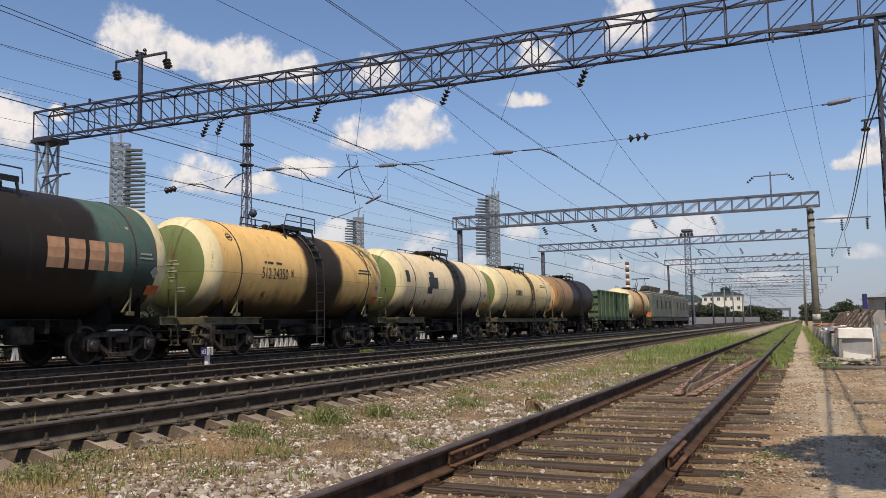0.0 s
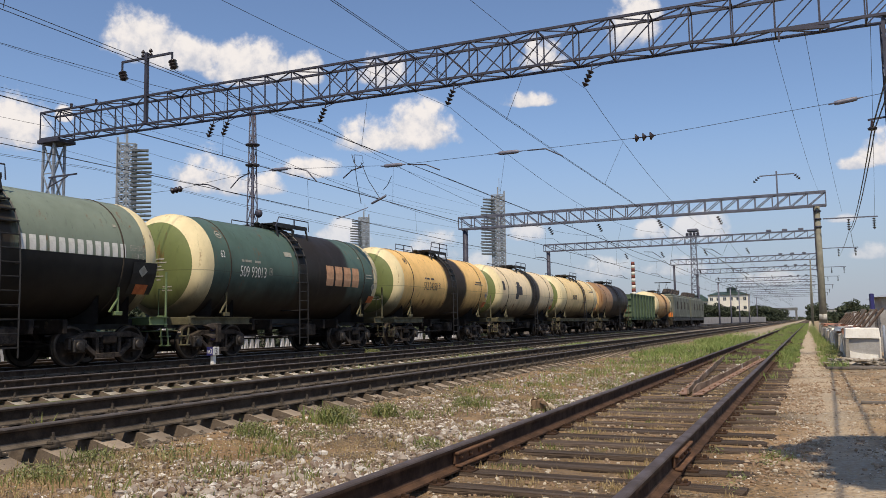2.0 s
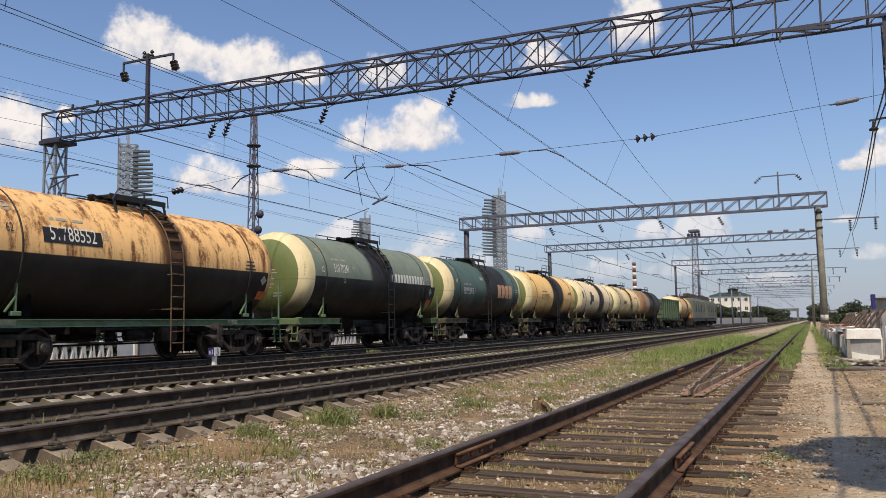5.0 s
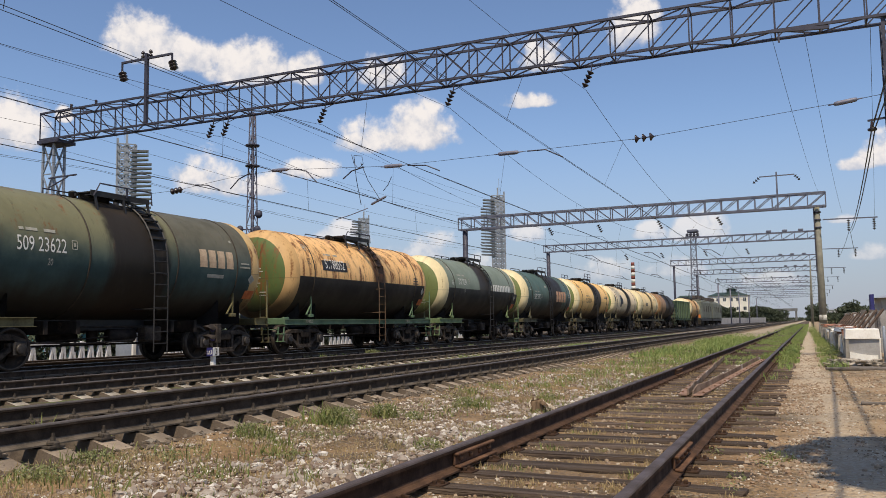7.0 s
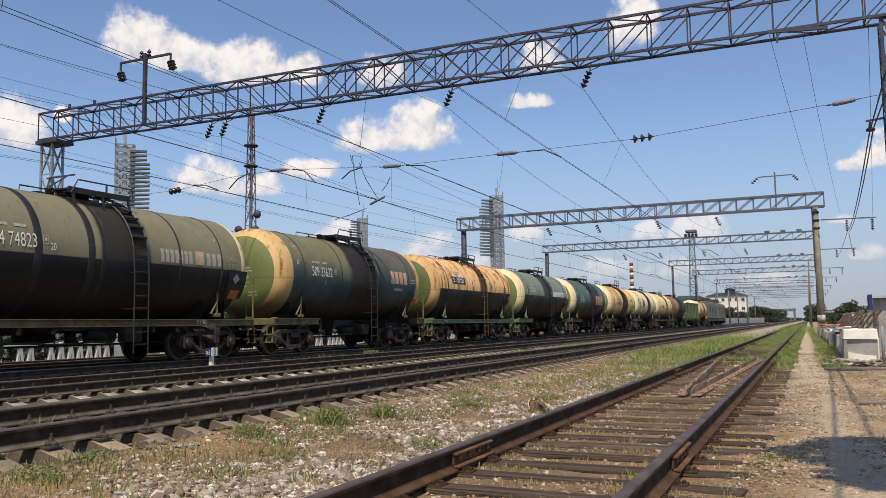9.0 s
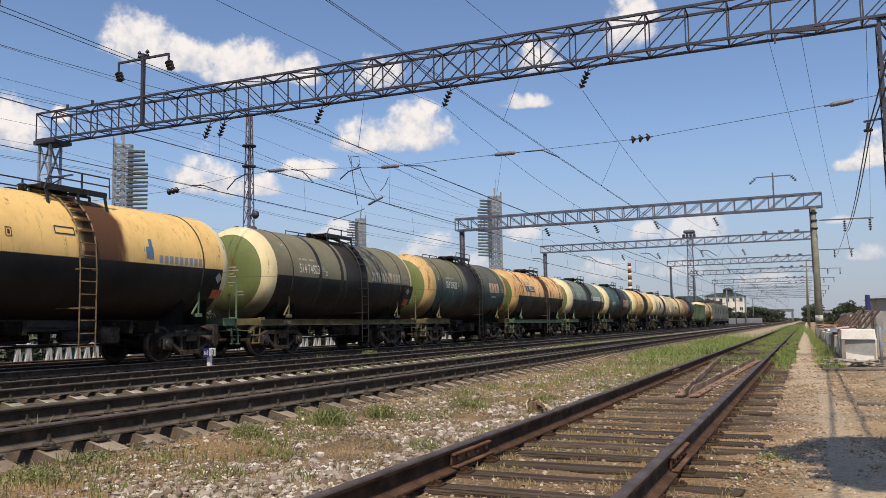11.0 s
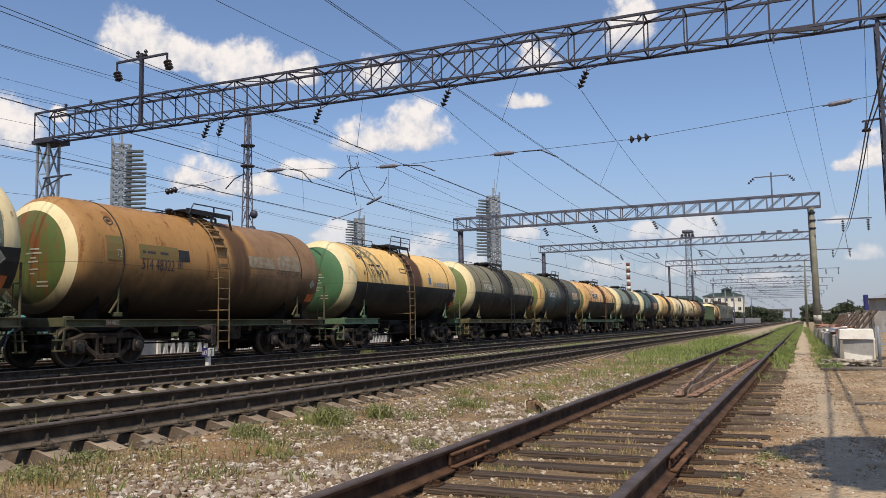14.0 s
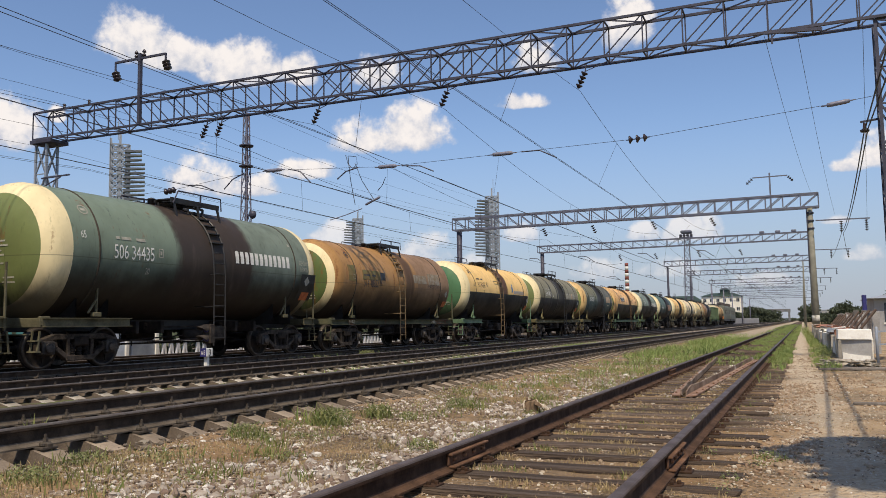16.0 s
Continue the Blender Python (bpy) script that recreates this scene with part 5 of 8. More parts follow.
def lattice_column(parent, x, y, z0, z1, wx, wy, mat, panel=1.15):
    """Four-legged lattice column."""
    for sx in (-1, 1):
        for sy in (-1, 1):
            part("column_leg", cached(("leg", z1 - z0, mat.name), lambda: mesh_from(bar(B(), (0, 0, 0), (0, 0, z1 - z0), 0.085), "column_leg", mat)), None, parent, m=pose(x + sx * wx / 2, y + sy * wy / 2, z0))
    n = int((z1 - z0) / panel)
    h = (z1 - z0) / n
    for side in range(4):
        bm = B()
        for k in range(n):
            za, zb = z0 + k * h, z0 + (k + 1) * h
            if side < 2:
                yy = y + (side * 2 - 1) * wy / 2
                bar(bm, (x - wx / 2, yy, za), (x + wx / 2, yy, zb), 0.045)
                bar(bm, (x + wx / 2, yy, za), (x - wx / 2, yy, zb), 0.045)
                bar(bm, (x - wx / 2, yy, zb), (x + wx / 2, yy, zb), 0.04)
            else:
                xx = x + (side * 2 - 5) * wx / 2
                bar(bm, (xx, y - wy / 2, za), (xx, y + wy / 2, zb), 0.045)
                bar(bm, (xx, y + wy / 2, za), (xx, y - wy / 2, zb), 0.045)
        tagged(part("column_lacing", bm, mat, parent), kind="stuff")
    part("column_footing", box(B(), (x - wx / 2 - 0.3, y - wy / 2 - 0.3, z0 - 0.4), (x + wx / 2 + 0.3, y + wy / 2 + 0.3, z0 + 0.12), bev=0.03), CONCRETE, parent)


def tube_column(parent, x, y, z0, z1, r0, r1, mat):
    part("column", lathe(B(), [(z0 - 0.5, r0), (z1, r1), (z1 + 0.02, r1 * 0.6)], "z", 18, centre=(x, y, 0)), mat, parent)


def insulator_bm(bm, a, b, n=4, r=0.11):
    """A string of porcelain discs from a to b."""
    a, b = Vector(a), Vector(b)
    ax = (b - a).normalized()
    q = ax.to_track_quat("Z", "Y").to_matrix().to_4x4()
    bar(bm, a, b, 0.035, n=6)
    for k in range(n):
        c = a + (b - a) * ((k + 0.6) / (n + 0.2))
        tmp = B()
        lathe(tmp, [(-0.05, 0.03), (-0.045, r), (-0.02, r * 1.05), (0.03, 0.06), (0.06, 0.04)], "z", 12)
        tmp.transform(Matrix.Translation(c) @ q)
        me = bpy.data.meshes.new("disc")
        tmp.to_mesh(me)
        tmp.free()
        bm.from_mesh(me)
        bpy.data.meshes.remove(me)
    return bm


G_Y = (24.6, 68.6, 101.1, 138.2, 168.3, 209.2, 242, 272, 316, 365)
LINES = (-6.1, -10.8, -15.85, -20.2)          # messenger wires
CONTACT = (-6.85, -11.1, -15.9, -20.1)
MZ, CZ = 8.27, 6.12


def wire_pts(a, b, sag, n=10):
    a, b = Vector(a), Vector(b)
    return [a.lerp(b, k / n) - Vector((0, 0, sag * 4 * (k / n) * (1 - k / n))) for k in range(n + 1)]


def near_gantry():
    y, x0, x1, z0, z1, dp = 24.35, -29.6, 3.0, 9.06, 10.2, 0.75
    g = thing("portal_gantry", "dark steel lattice portal carrying the overhead wires", "portal gantry", "portals over the tracks")
    for yy in (y, y + dp):
        for z in (z0, z1):
            part("chord", cached(("chord", z), lambda: mesh_from(bar(B(), (x0, 0, 0), (x1, 0, 0), 0.076, 0.076), "chord", STEEL_DARK)), None, g, m=pose(0, yy, z))

    def lean(f):
        return "\\" if f < 0.42 else ("\\/" if f < 0.68 else "/")
    for yy in (y, y + dp):
        lattice_bars(g, x0, x1, 28, yy, z0, z1, 0.038, True, STEEL_DARK, lean)
    step = (x1 - x0) / 28
    tie = mesh_from(bar(B(), (0, 0, 0), (0, dp, 0), 0.042), "cross_tie", STEEL_DARK)
    br = mesh_from(bar(B(), (0, 0, 0), (step, dp, 0), 0.036), "cross_brace", STEEL_DARK)
    for k in range(29):
        for z in (z0, z1):
            part("cross_tie", tie, None, g, m=pose(x0 + k * step, y, z))
            if k < 28:
                part("cross_brace", br, None, g, m=pose(x0 + k * step, y, z) if k % 2 else pose(x0 + k * step, y + dp, z) @ Matrix.Diagonal((1, -1, 1, 1)))
    lattice_column(g, x0 + 0.42, y + dp / 2, -0.3, z0 - 0.18, 0.62, 0.55, STEEL_GREY)
    part("column_head", box(B(), (x0 - 0.05, y - 0.1, z0 - 0.2), (x0 + 1.15, y + dp + 0.1, z0 - 0.05), bev=0.01), STEEL_DARK, g)
    lattice_column(g, 2.5, y + dp / 2, -0.3, z0 - 0.05, 0.6, 0.6, STEEL_DARK)
    # arm on the near column that carries the lineside cables
    part("bracket", bar(bar(B(), (1.7, y + 0.3, 6.28), (2.15, y + 0.3, 6.32), 0.05), (2.15, y + 0.3, 6.32), (2.15, y + 0.3, 5.9), 0.04), STEEL_DARK, g)
    part("insulator", lathe(B(), [(5.98, 0.03), (6.0, 0.11), (6.05, 0.12), (6.09, 0.05), (6.25, 0.03)], "z", 14, centre=(1.8, y + 0.3, 0)), PORCELAIN, g)
    # feeder post on top with its crossarm
    bm = bar(B(), (-23.7, y, z0), (-23.7, y, 11.95), 0.13)
    bar(bm, (-25.0, y, 11.75), (-22.4, y, 11.75), 0.08)
    bar(bm, (-25.0, y, 11.78), (-25.0, y, 11.35), 0.06)
    bar(bm, (-22.4, y, 11.78), (-22.4, y, 11.45), 0.06)
    part("feeder_post", bm, STEEL_DARK, g)
    for x, z in ((-25.0, 11.35), (-22.4, 11.45)):
        part("insulator", insulator_bm(B(), (x, y, z), (x + 0.15, y, z - 0.4), 3, 0.16), PORCELAIN, g)
    for x in (-23.9, -23.5):
        part("insulator", insulator_bm(B(), (x, y, 11.78), (x, y, 12.1), 2, 0.08), PORCELAIN, g)
    for x in (-26.4, -27.8):
        part("insulator", insulator_bm(B(), (x, y, z1), (x, y, z1 + 0.2), 2, 0.05), PORCELAIN, g)
    # hangers and insulator strings for the messengers
    for k, x in enumerate(LINES + (-20.9,)):
        bm = bar(B(), (x + 0.3, y + dp / 2, z0), (x + 0.25, y + dp / 2, MZ + 0.52), 0.03)
        bar(bm, (x + 1.1, y + dp / 2, z0), (x + 0.25, y + dp / 2, MZ + 0.52), 0.02)
        part("hanger", bm, STEEL_DARK, g)
        part("insulator", insulator_bm(B(), (x + 0.25, y + dp / 2, MZ + 0.52), (x, y + dp / 2, MZ), 4), PORCELAIN, g)
    # bracket for the feeder on the far column
    part("bracket", bar(bar(B(), (x0 + 0.6, y, 7.35), (x0 + 2.2, y, 7.38), 0.06), (x0 + 0.6, y, 6.95), (x0 + 1.7, y, 7.33), 0.04), STEEL_DARK, g)
    # registration rope: a cross wire with insulators and bent steady arms
    ry = y + dp / 2
    pts = [(x0 + 1, ry, 6.25), (-22.4, ry, 6.36), (-19.5, ry, 6.66), (-17.6, ry, 6.72), (-14.0, ry, 6.5), (-12.9, ry, 6.42), (-8.6, ry, 6.45), (-4.3, ry, 6.48), (1.2, ry, 6.9), (2.2, ry, 7.0)]
    part("cross_rope", pipe(B(), pts, 0.014, 4), WIRE, g)
    for a, b, n in (((-22.7, 6.32), (-22.1, 6.38), 3), ((-17.9, 6.72), (-17.2, 6.72), 3), ((-13.2, 6.43), (-12.5, 6.42), 3), ((-9.0, 6.45), (-8.3, 6.45), 3), ((-4.65, 6.47), (-3.95, 6.5), 3), ((0.9, 6.86), (1.5, 6.93), 2)):
        if a[0] in (-4.65, -22.7):
            part("insulator", insulator_bm(B(), (a[0], ry, a[1]), (b[0], ry, b[1]), n, 0.12), PORCELAIN, g)
        else:
            ln = b[0] - a[0]
            rod = lathe(B(), [(-0.14, 0.015), (0, 0.02), (0.02, 0.055), (0.12, 0.065), (ln - 0.12, 0.065), (ln - 0.02, 0.055), (ln, 0.02), (ln + 0.14, 0.015)], "x", 10)
            part("insulator", rod, MAST_STEEL, g, "grey rod insulator", m=pose(a[0], ry, a[1], 0, -math.degrees(math.atan2(b[1] - a[1], ln)), 0))
    for a, b, c in (((-21.5, 6.5), (-20.9, 6.44), (-20.3, 6.2)), ((-18.9, 6.72), (-19.4, 6.55), (-19.8, 6.2)), ((-16.9, 6.7), (-16.4, 6.58), (-15.95, 6.12)), ((-14.0, 6.5), (-14.5, 6.4), (-14.85, 6.15)), ((-12.3, 6.4), (-11.6, 6.33), (-11.1, 6.1)), ((-8.0, 6.45), (-7.4, 6.44), (-6.85, 6.15))):
        part("steady_arm", pipe(B(), [(p[0], ry, p[1]) for p in (a, b, c)], 0.045, 6), STEEL_DARK, g)
    # floodlight arm bracket hanging near the siding
    part("bracket", bar(bar(B(), (-0.6, y, z0), (0.9, y, z0 - 0.12), 0.09), (-0.4, y, z0 - 0.02), (-0.4, y, z0 - 0.35), 0.05), STEEL_DARK, g)


def far_gantry(k):
    y = G_Y[k]
    wide = k in (1, 2)
    x0 = (-29.0, -30.9)[k - 1] if wide else -20.6
    x1 = 1.55 + (0.1 if k > 2 else 0)
    z0, z1 = (9.6, 10.65) if k == 1 else (10.08, 10.92)
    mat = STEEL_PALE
    g = thing("portal_gantry", "grey steel truss portal over the tracks", "portal gantry", "portals over the tracks")
    for yy in (y, y + 0.8):
        for z in (z0, z1):
            part("chord", bar(B(), (x0, yy, z), (x1, yy, z), 0.13 if k == 1 else 0.105), mat, g)
        bm = B()
        lattice_bars(bm, x0, x1, 24 if wide else 18, yy, z0, z1, 0.075 if k == 1 else 0.058, False, mat, lambda f: "\\" if f < 0.5 else "/")
        tagged(part("truss_lacing", bm, mat, g), kind="stuff")
    bm = B()
    for i in range(13):
        x = x0 + (x1 - x0) * i / 12
        for z in (z0, z1):
            bar(bm, (x, y, z), (x, y + 0.8, z), 0.07)
    tagged(part("cross_ties", bm, mat, g), kind="stuff")
    tube_column(g, x0 + 0.5, y + 0.4, -0.4, z0, 0.26 if wide else 0.2, 0.24 if wide else 0.17, STEEL_DARK if k < 5 else MAST_STEEL)
    tube_column(g, (0.9, 1.35)[k - 1] if wide else 0.42, y + 0.4, -0.4, z0, 0.30 if k == 1 else 0.11, 0.19 if k == 1 else 0.09, POLE_CONCRETE)
    if k == 1:
        # strip added for the dark edge on the left of the pole
        part("earth_strap", box(B(), (0.62, y + 0.2, 4.5), (0.70, y + 0.3, z0)), STEEL_DARK, g, "narrow dark strip along the left edge of the pole")
        part("whitewash_band", lathe(B(), [(0.85, 0.27), (0.86, 0.286), (1.26, 0.283), (1.27, 0.25)], "z", 16, centre=(0.9, y + 0.4, 0)), POLE_LIME, g, "flaking whitewash round the foot of the pole")
        for z in (7.9, 8.5, 9.1):
            part("clamp", lathe(B(), [(z, 0.2), (z, 0.27), (z + 0.12, 0.27), (z + 0.12, 0.2)], "z", 14, centre=(0.9, y + 0.4, 0)), STEEL_DARK, g)
    if k == 1:
        bm = bar(B(), (-1.85, y, z0), (-1.85, y, 12.5), 0.12)
        bar(bm, (-3.1, y, 12.2), (-0.55, y, 12.2), 0.08)
        part("feeder_post", bm, STEEL_PALE, g)
        for x in (-3.1, -0.55):
            part("insulator", insulator_bm(B(), (x, y, 12.15), (x + (0.4 if x > -1 else -0.5), y, 11.7), 3, 0.13), PORCELAIN, g)
    # feeder bracket towards the lineside
    zb, reach = (8.42, 3.4) if k == 1 else (8.7, 3.65)
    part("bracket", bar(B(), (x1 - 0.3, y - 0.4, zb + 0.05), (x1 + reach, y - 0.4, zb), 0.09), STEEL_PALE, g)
    for x in (x1 + reach - 1.95, x1 + reach - 0.25):
        part("insulator", insulator_bm(B(), (x, y - 0.4, zb - 0.05), (x, y - 0.4, zb - 0.95), 5, 0.12), PORCELAIN, g)
    if 1 < k < 7:
        for i in range(3):
            x = x1 - 2.0 - i * 1.7
            part("switch_box", box(B(), (x - 0.3, y, z1 + 0.06), (x + 0.25, y + 0.4, z1 + 0.32), bev=0.05), STEEL_PALE, g)
    for x in LINES if wide else LINES[:3]:
        part("insulator", insulator_bm(B(), (x - 0.35, y + 0.4, 9.3), (x, y + 0.4, MZ + 0.3), 4, 0.16), PORCELAIN, g)
        part("steady_arm", pipe(B(), [(x - 1.6, y + 0.4, 6.7), (x - 0.9, y + 0.4, 6.65), (x - 0.2, y + 0.4, 6.15)], 0.06, 5), STEEL_DARK, g)


NEAR_SAG, FAR_SAG = (0.93, 0.72, 1.27, 1.0), (1.35, 1.2, 1.15, 0.95)
CONTACT_Z = (6.12, 5.9, 6.1, 6.12)


def overhead_wires():
    ys = (-19.25,) + tuple(y + 0.4 for y in G_Y)
    for i, (xm, xc) in enumerate(zip(LINES, CONTACT)):
        w = thing("overhead_line", "overhead catenary with messenger, contact wire and droppers", "overhead wire", "overhead lines")
        cz = CONTACT_Z[i]
        for k, (a, b) in enumerate(zip(ys, ys[1:])):
            if i == 3 and k > 2:
                break
            sag = (NEAR_SAG, FAR_SAG)[k][i] if k < 2 else 0.9
            thick = (0.0135, 0.018)[k] if k < 2 else 0.028
            part("messenger_wire", pipe(B(), wire_pts((xm, a, MZ), (xm, b, MZ), sag, 18), thick, 4), WIRE, w)
            # the two contact wires run in a slight zigzag from support to support
            for dx, swing in ((0, 0.0), (0.045, 0.0)) if k or i in (2, 3) else ((0, 0.55), (0.045, 0.55 if i == 0 else -0.05)):
                part("contact_wire", pipe(B(), wire_pts((xc + dx + swing, a, cz), (xc + dx, b, cz), 0.05, 4), thick, 4), WIRE, w)
            # droppers
            n = 4 if b - a > 35 else 3
            for j in range(n):
                f = (j + 0.5) / n
                y = a + (b - a) * f
                if y < -12:
                    continue
                zm = MZ - sag * 4 * f * (1 - f)
                part("dropper", bar(B(), (xm, y, zm), (xc, y, cz), 0.008 if k < 2 else 0.014), WIRE, w)
        if i == 2:
            # looped jumper cables with their strain insulator, hung beyond the portal
            y = 26.6
            for pts in (((-15.6, 7.45), (-15.5, 7.1), (-15.3, 6.9), (-15.1, 7.05), (-15.15, 7.35), (-15.5, 7.4)), ((-15.5, 7.4), (-15.4, 6.5), (-15.2, 5.5)), ((-15.2, 7.1), (-14.9, 6.4), (-14.4, 5.65)), ((-13.9, 6.45), (-14.05, 6.15), (-14.25, 5.95))):
                part("jumper_cable", pipe(B(), [(x, y, z) for x, z in pts], 0.026, 5), WIRE, w)
            part("strain_insulator", lathe(B(), [(-0.35, 0.015), (-0.3, 0.045), (0.3, 0.045), (0.35, 0.015)], "x", 8), MAST_STEEL, w, m=pose(-14.45, y, 5.6, 0, -22, 0))
        if i == 3:
            for x, y, z in ((-19.4, 33.0, 6.1), (-19.2, 51.0, 6.4)):
                part("tensioning_arm", pipe(B(), [(x - 0.8, y, z - 0.12), (x, y, z + 0.05), (x + 0.9, y, z + 0.3)], 0.045, 5), MAST_STEEL, w)
    # long feeders along the lineside, on the far side and over the gantry post
    runs = (
        ((-25.0, -17, 11.2), (-24.85, 24.4, 10.95), (-27.0, 68.6, 11.5)), ((-22.3, 24.4, 11.05), (-24.0, 68.6, 11.5)),
        ((-27.4, -17, 7.6), (-26.7, 24.6, 7.6), (-26.4, 68.6, 7.8)), ((-27.1, -17, 7.5), (-26.5, 24.6, 7.5), (-26.0, 68.6, 7.5)),
        ((-29.0, -17, 9.0), (-29.0, 24.5, 8.7), (-28.6, 68.8, 8.9)), ((-29.2, -17, 6.4), (-29.0, 24.5, 6.6), (-28.6, 68.8, 6.9)),
        ((-0.6, 24.4, 9.0), (1.1, 68.6, 10.6)), ((0.25, 24.4, 9.0), (2.6, 68.2, 8.9)),
        ((1.12, -17, 6.9), (1.75, 24.3, 5.9), (3.0, 68.2, 7.47), (3.25, 100.7, 7.75)), ((1.75, -17, 7.0), (1.85, 24.3, 6.0), (3.1, 68.2, 7.4), (4.95, 100.7, 7.75)),
        ((1.9, 24.4, 9.0), (4.7, 68.2, 7.47)),
((-26.4, -19, 10.45), (-26.4, 24.4, 10.36), (-27.0, 68.8, 10.7)), ((-27.8, -19, 10.5), (-27.8, 24.4, 10.36), (-28.0, 68.8, 10.7)), ((-26.9, -19, 9.1), (-26.9, 24.4, 8.98), (-27.4, 68.8, 9.4)),
    )
    for pts in runs:
        line = []
        for a, b in zip(pts, pts[1:]):
            line += wire_pts(a, b, 0.5 if abs(b[1] - a[1]) > 35 else 0.2, 10)[0 if not line else 1:]
        bm = pipe(B(), line, 0.036 if 1.0 < pts[0][0] < 1.8 else 0.013, 4)
        thing("feeder_wire", "dark feeder cable along the line", "feeder wire", "feeder wires", data=mesh_from(bm, "feeder_wire", WIRE))


near_gantry()
for k in range(1, len(G_Y)):
    far_gantry(k)
overhead_wires()


# ---- masts, towers and the distance ----
def lattice_mast(name, label, x, y, h, w0, w1, mat, leg=0.1):
    g = thing(name, label, name.replace("_", " "))
    for sx in (-1, 1):
        for sy in (-1, 1):
            part("mast_leg", bar(B(), (x + sx * w0 / 2, y + sy * w0 / 2, -0.4), (x + sx * w1 / 2, y + sy * w1 / 2, h), leg), mat, g)
    n = int(h / 1.3)
    bm = B()
    for k in range(n):
        fa, fb = k / n, (k + 1) / n
        wa, wb = w0 + (w1 - w0) * fa, w0 + (w1 - w0) * fb
        za, zb = h * fa, h * fb
        for s in (-1, 1):
            bar(bm, (x - wa / 2, y + s * wa / 2, za), (x + wb / 2, y + s * wb / 2, zb), leg * 0.55)
            bar(bm, (x + wa / 2, y + s * wa / 2, za), (x - wb / 2, y + s * wb / 2, zb), leg * 0.55)
            bar(bm, (x - wb / 2, y + s * wb / 2, zb), (x + wb / 2, y + s * wb / 2, zb), leg * 0.55)
            bar(bm, (x + s * wa / 2, y - wa / 2, za), (x + s * wb / 2, y + wb / 2, zb), leg * 0.55)
    tagged(part("mast_lacing", bm, mat, g), kind="stuff")
    return g


def build_masts():
    # radio mast behind the near gantry, red and white
    red = surface("faded_red_mast", (0.20, 0.08, 0.07), (0.14, 0.06, 0.055), 1, 0.6, 0, 0.1, 0.004, 20)
    x, y = -36.4, 47.9
    g = lattice_mast("radio_mast", "slim lattice radio mast with platforms and dishes", x, y, 16.6, 0.8, 0.28, MAST_STEEL, leg=0.065)
    part("mast_core", lathe(B(), [(-0.4, 0.06), (16.6, 0.05)], "z", 10, centre=(x + 0.1, y, 0)), red, g)
    for z in (12.6, 14.1):
        part("mast_platform", lathe(B(), [(z, 0.5), (z + 0.1, 0.52), (z + 0.12, 0.2)], "z", 12, centre=(x, y, 0)), STEEL_DARK, g)
    for dx, z in ((0.95, 9.0), (0.8, 7.9), (-0.7, 8.0)):
        part("dish", lathe(B(), [(-0.2, 0.05), (-0.18, 0.2), (0.0, 0.3), (0.05, 0.3), (0.06, 0.1)], "y", 16, centre=(x + dx, y - 0.5, z)), STEEL_DARK, g)
        part("dish_arm", bar(B(), (x, y, z), (x + dx, y - 0.5, z), 0.08), STEEL_DARK, g)

    # stadium floodlight towers: a lattice stem and tiers of lamps on one side
    pale = surface("pale_tower_steel", (0.27, 0.29, 0.33), (0.19, 0.21, 0.25), 0.6, 0.6, 0.1, 0, 0.01, 6)
    dark = surface("floodlight_housing", (0.12, 0.13, 0.15), (0.075, 0.083, 0.10), 0.6, 0.5, 0.1, 0, 0.01, 6)
    for bx, by, h, side, turn in ((-178, 177, 56.0, 1, 45), (-111.5, 302, 53, -1, 20), (-203, 356, 56.5, -1, 30)):
        t = thing("floodlight_tower", "tall pale stadium floodlight tower with tiered lamps", "floodlight tower", "stadium floodlight towers", m=pose(bx, by, 0, 0, 0, turn))
        for sx, top in ((-3.4, 1.0), (-0.9, 1.03), (1.6, 0.97)):
            for sy in (-2, 2):
                part("tower_leg", bar(B(), (side * sx, sy, -1), (side * sx, sy * 0.8, h * top), 0.62), pale, t)
        part("lightning_rod", bar(B(), (-side * 1.5, 0, h), (-side * 1.5, 0, h + 5.5), 0.2), pale, t)
        bm = B()
        n = 26
        for k in range(n):
            za, zb = k * h * 0.97 / n, (k + 1) * h * 0.97 / n
            for sy in (-2, 2):
                for xa, xb in ((-3.4, -0.9), (-0.9, 1.6)):
                    bar(bm, (side * xa, sy, za), (side * xb, sy, zb), 0.32)
                    bar(bm, (side * xa, sy, zb), (side * xb, sy, za), 0.32)
                bar(bm, (-side * 3.4, sy, zb), (side * 1.6, sy, zb), 0.36)
            for sx in (-3.4, 1.6):
                bar(bm, (side * sx, -2, za), (side * sx, 2, zb), 0.3)
        tagged(part("tower_lacing", bm, pale, t), kind="stuff")
        for k in range(19):
            z = h * 0.52 + k * (h * 0.43) / 19
            out = 5.9 - (0.9 if k > 15 else 0.0)
            bm = B()
            vs = [bm.verts.new(p) for p in ((side * 0.4, -2.6, z), (side * out, -3.0, z + 0.42), (side * out, -3.0, z + 0.82), (side * 0.4, -2.6, z + 0.7), (side * 0.4, -0.6, z), (side * out, -1.2, z + 0.42), (side * out, -1.2, z + 0.82), (side * 0.4, -0.6, z + 0.7))]
            for q in ((0, 1, 2, 3), (7, 6, 5, 4), (0, 4, 5, 1), (3, 2, 6, 7), (1, 5, 6, 2), (0, 3, 7, 4)):
                bm.faces.new([vs[i] for i in q])
            bmesh.ops.recalc_face_normals(bm, faces=bm.faces[:])
            part("lamp_tier", bm, dark, t)
    # lighting mast by the far tracks with a lamp crown
    x, y = -23.0, 189.0
    g = lattice_mast("lighting_mast", "lattice yard lighting mast with lamp crown", x, y, 19.5, 1.9, 1.0, STEEL_PALE)
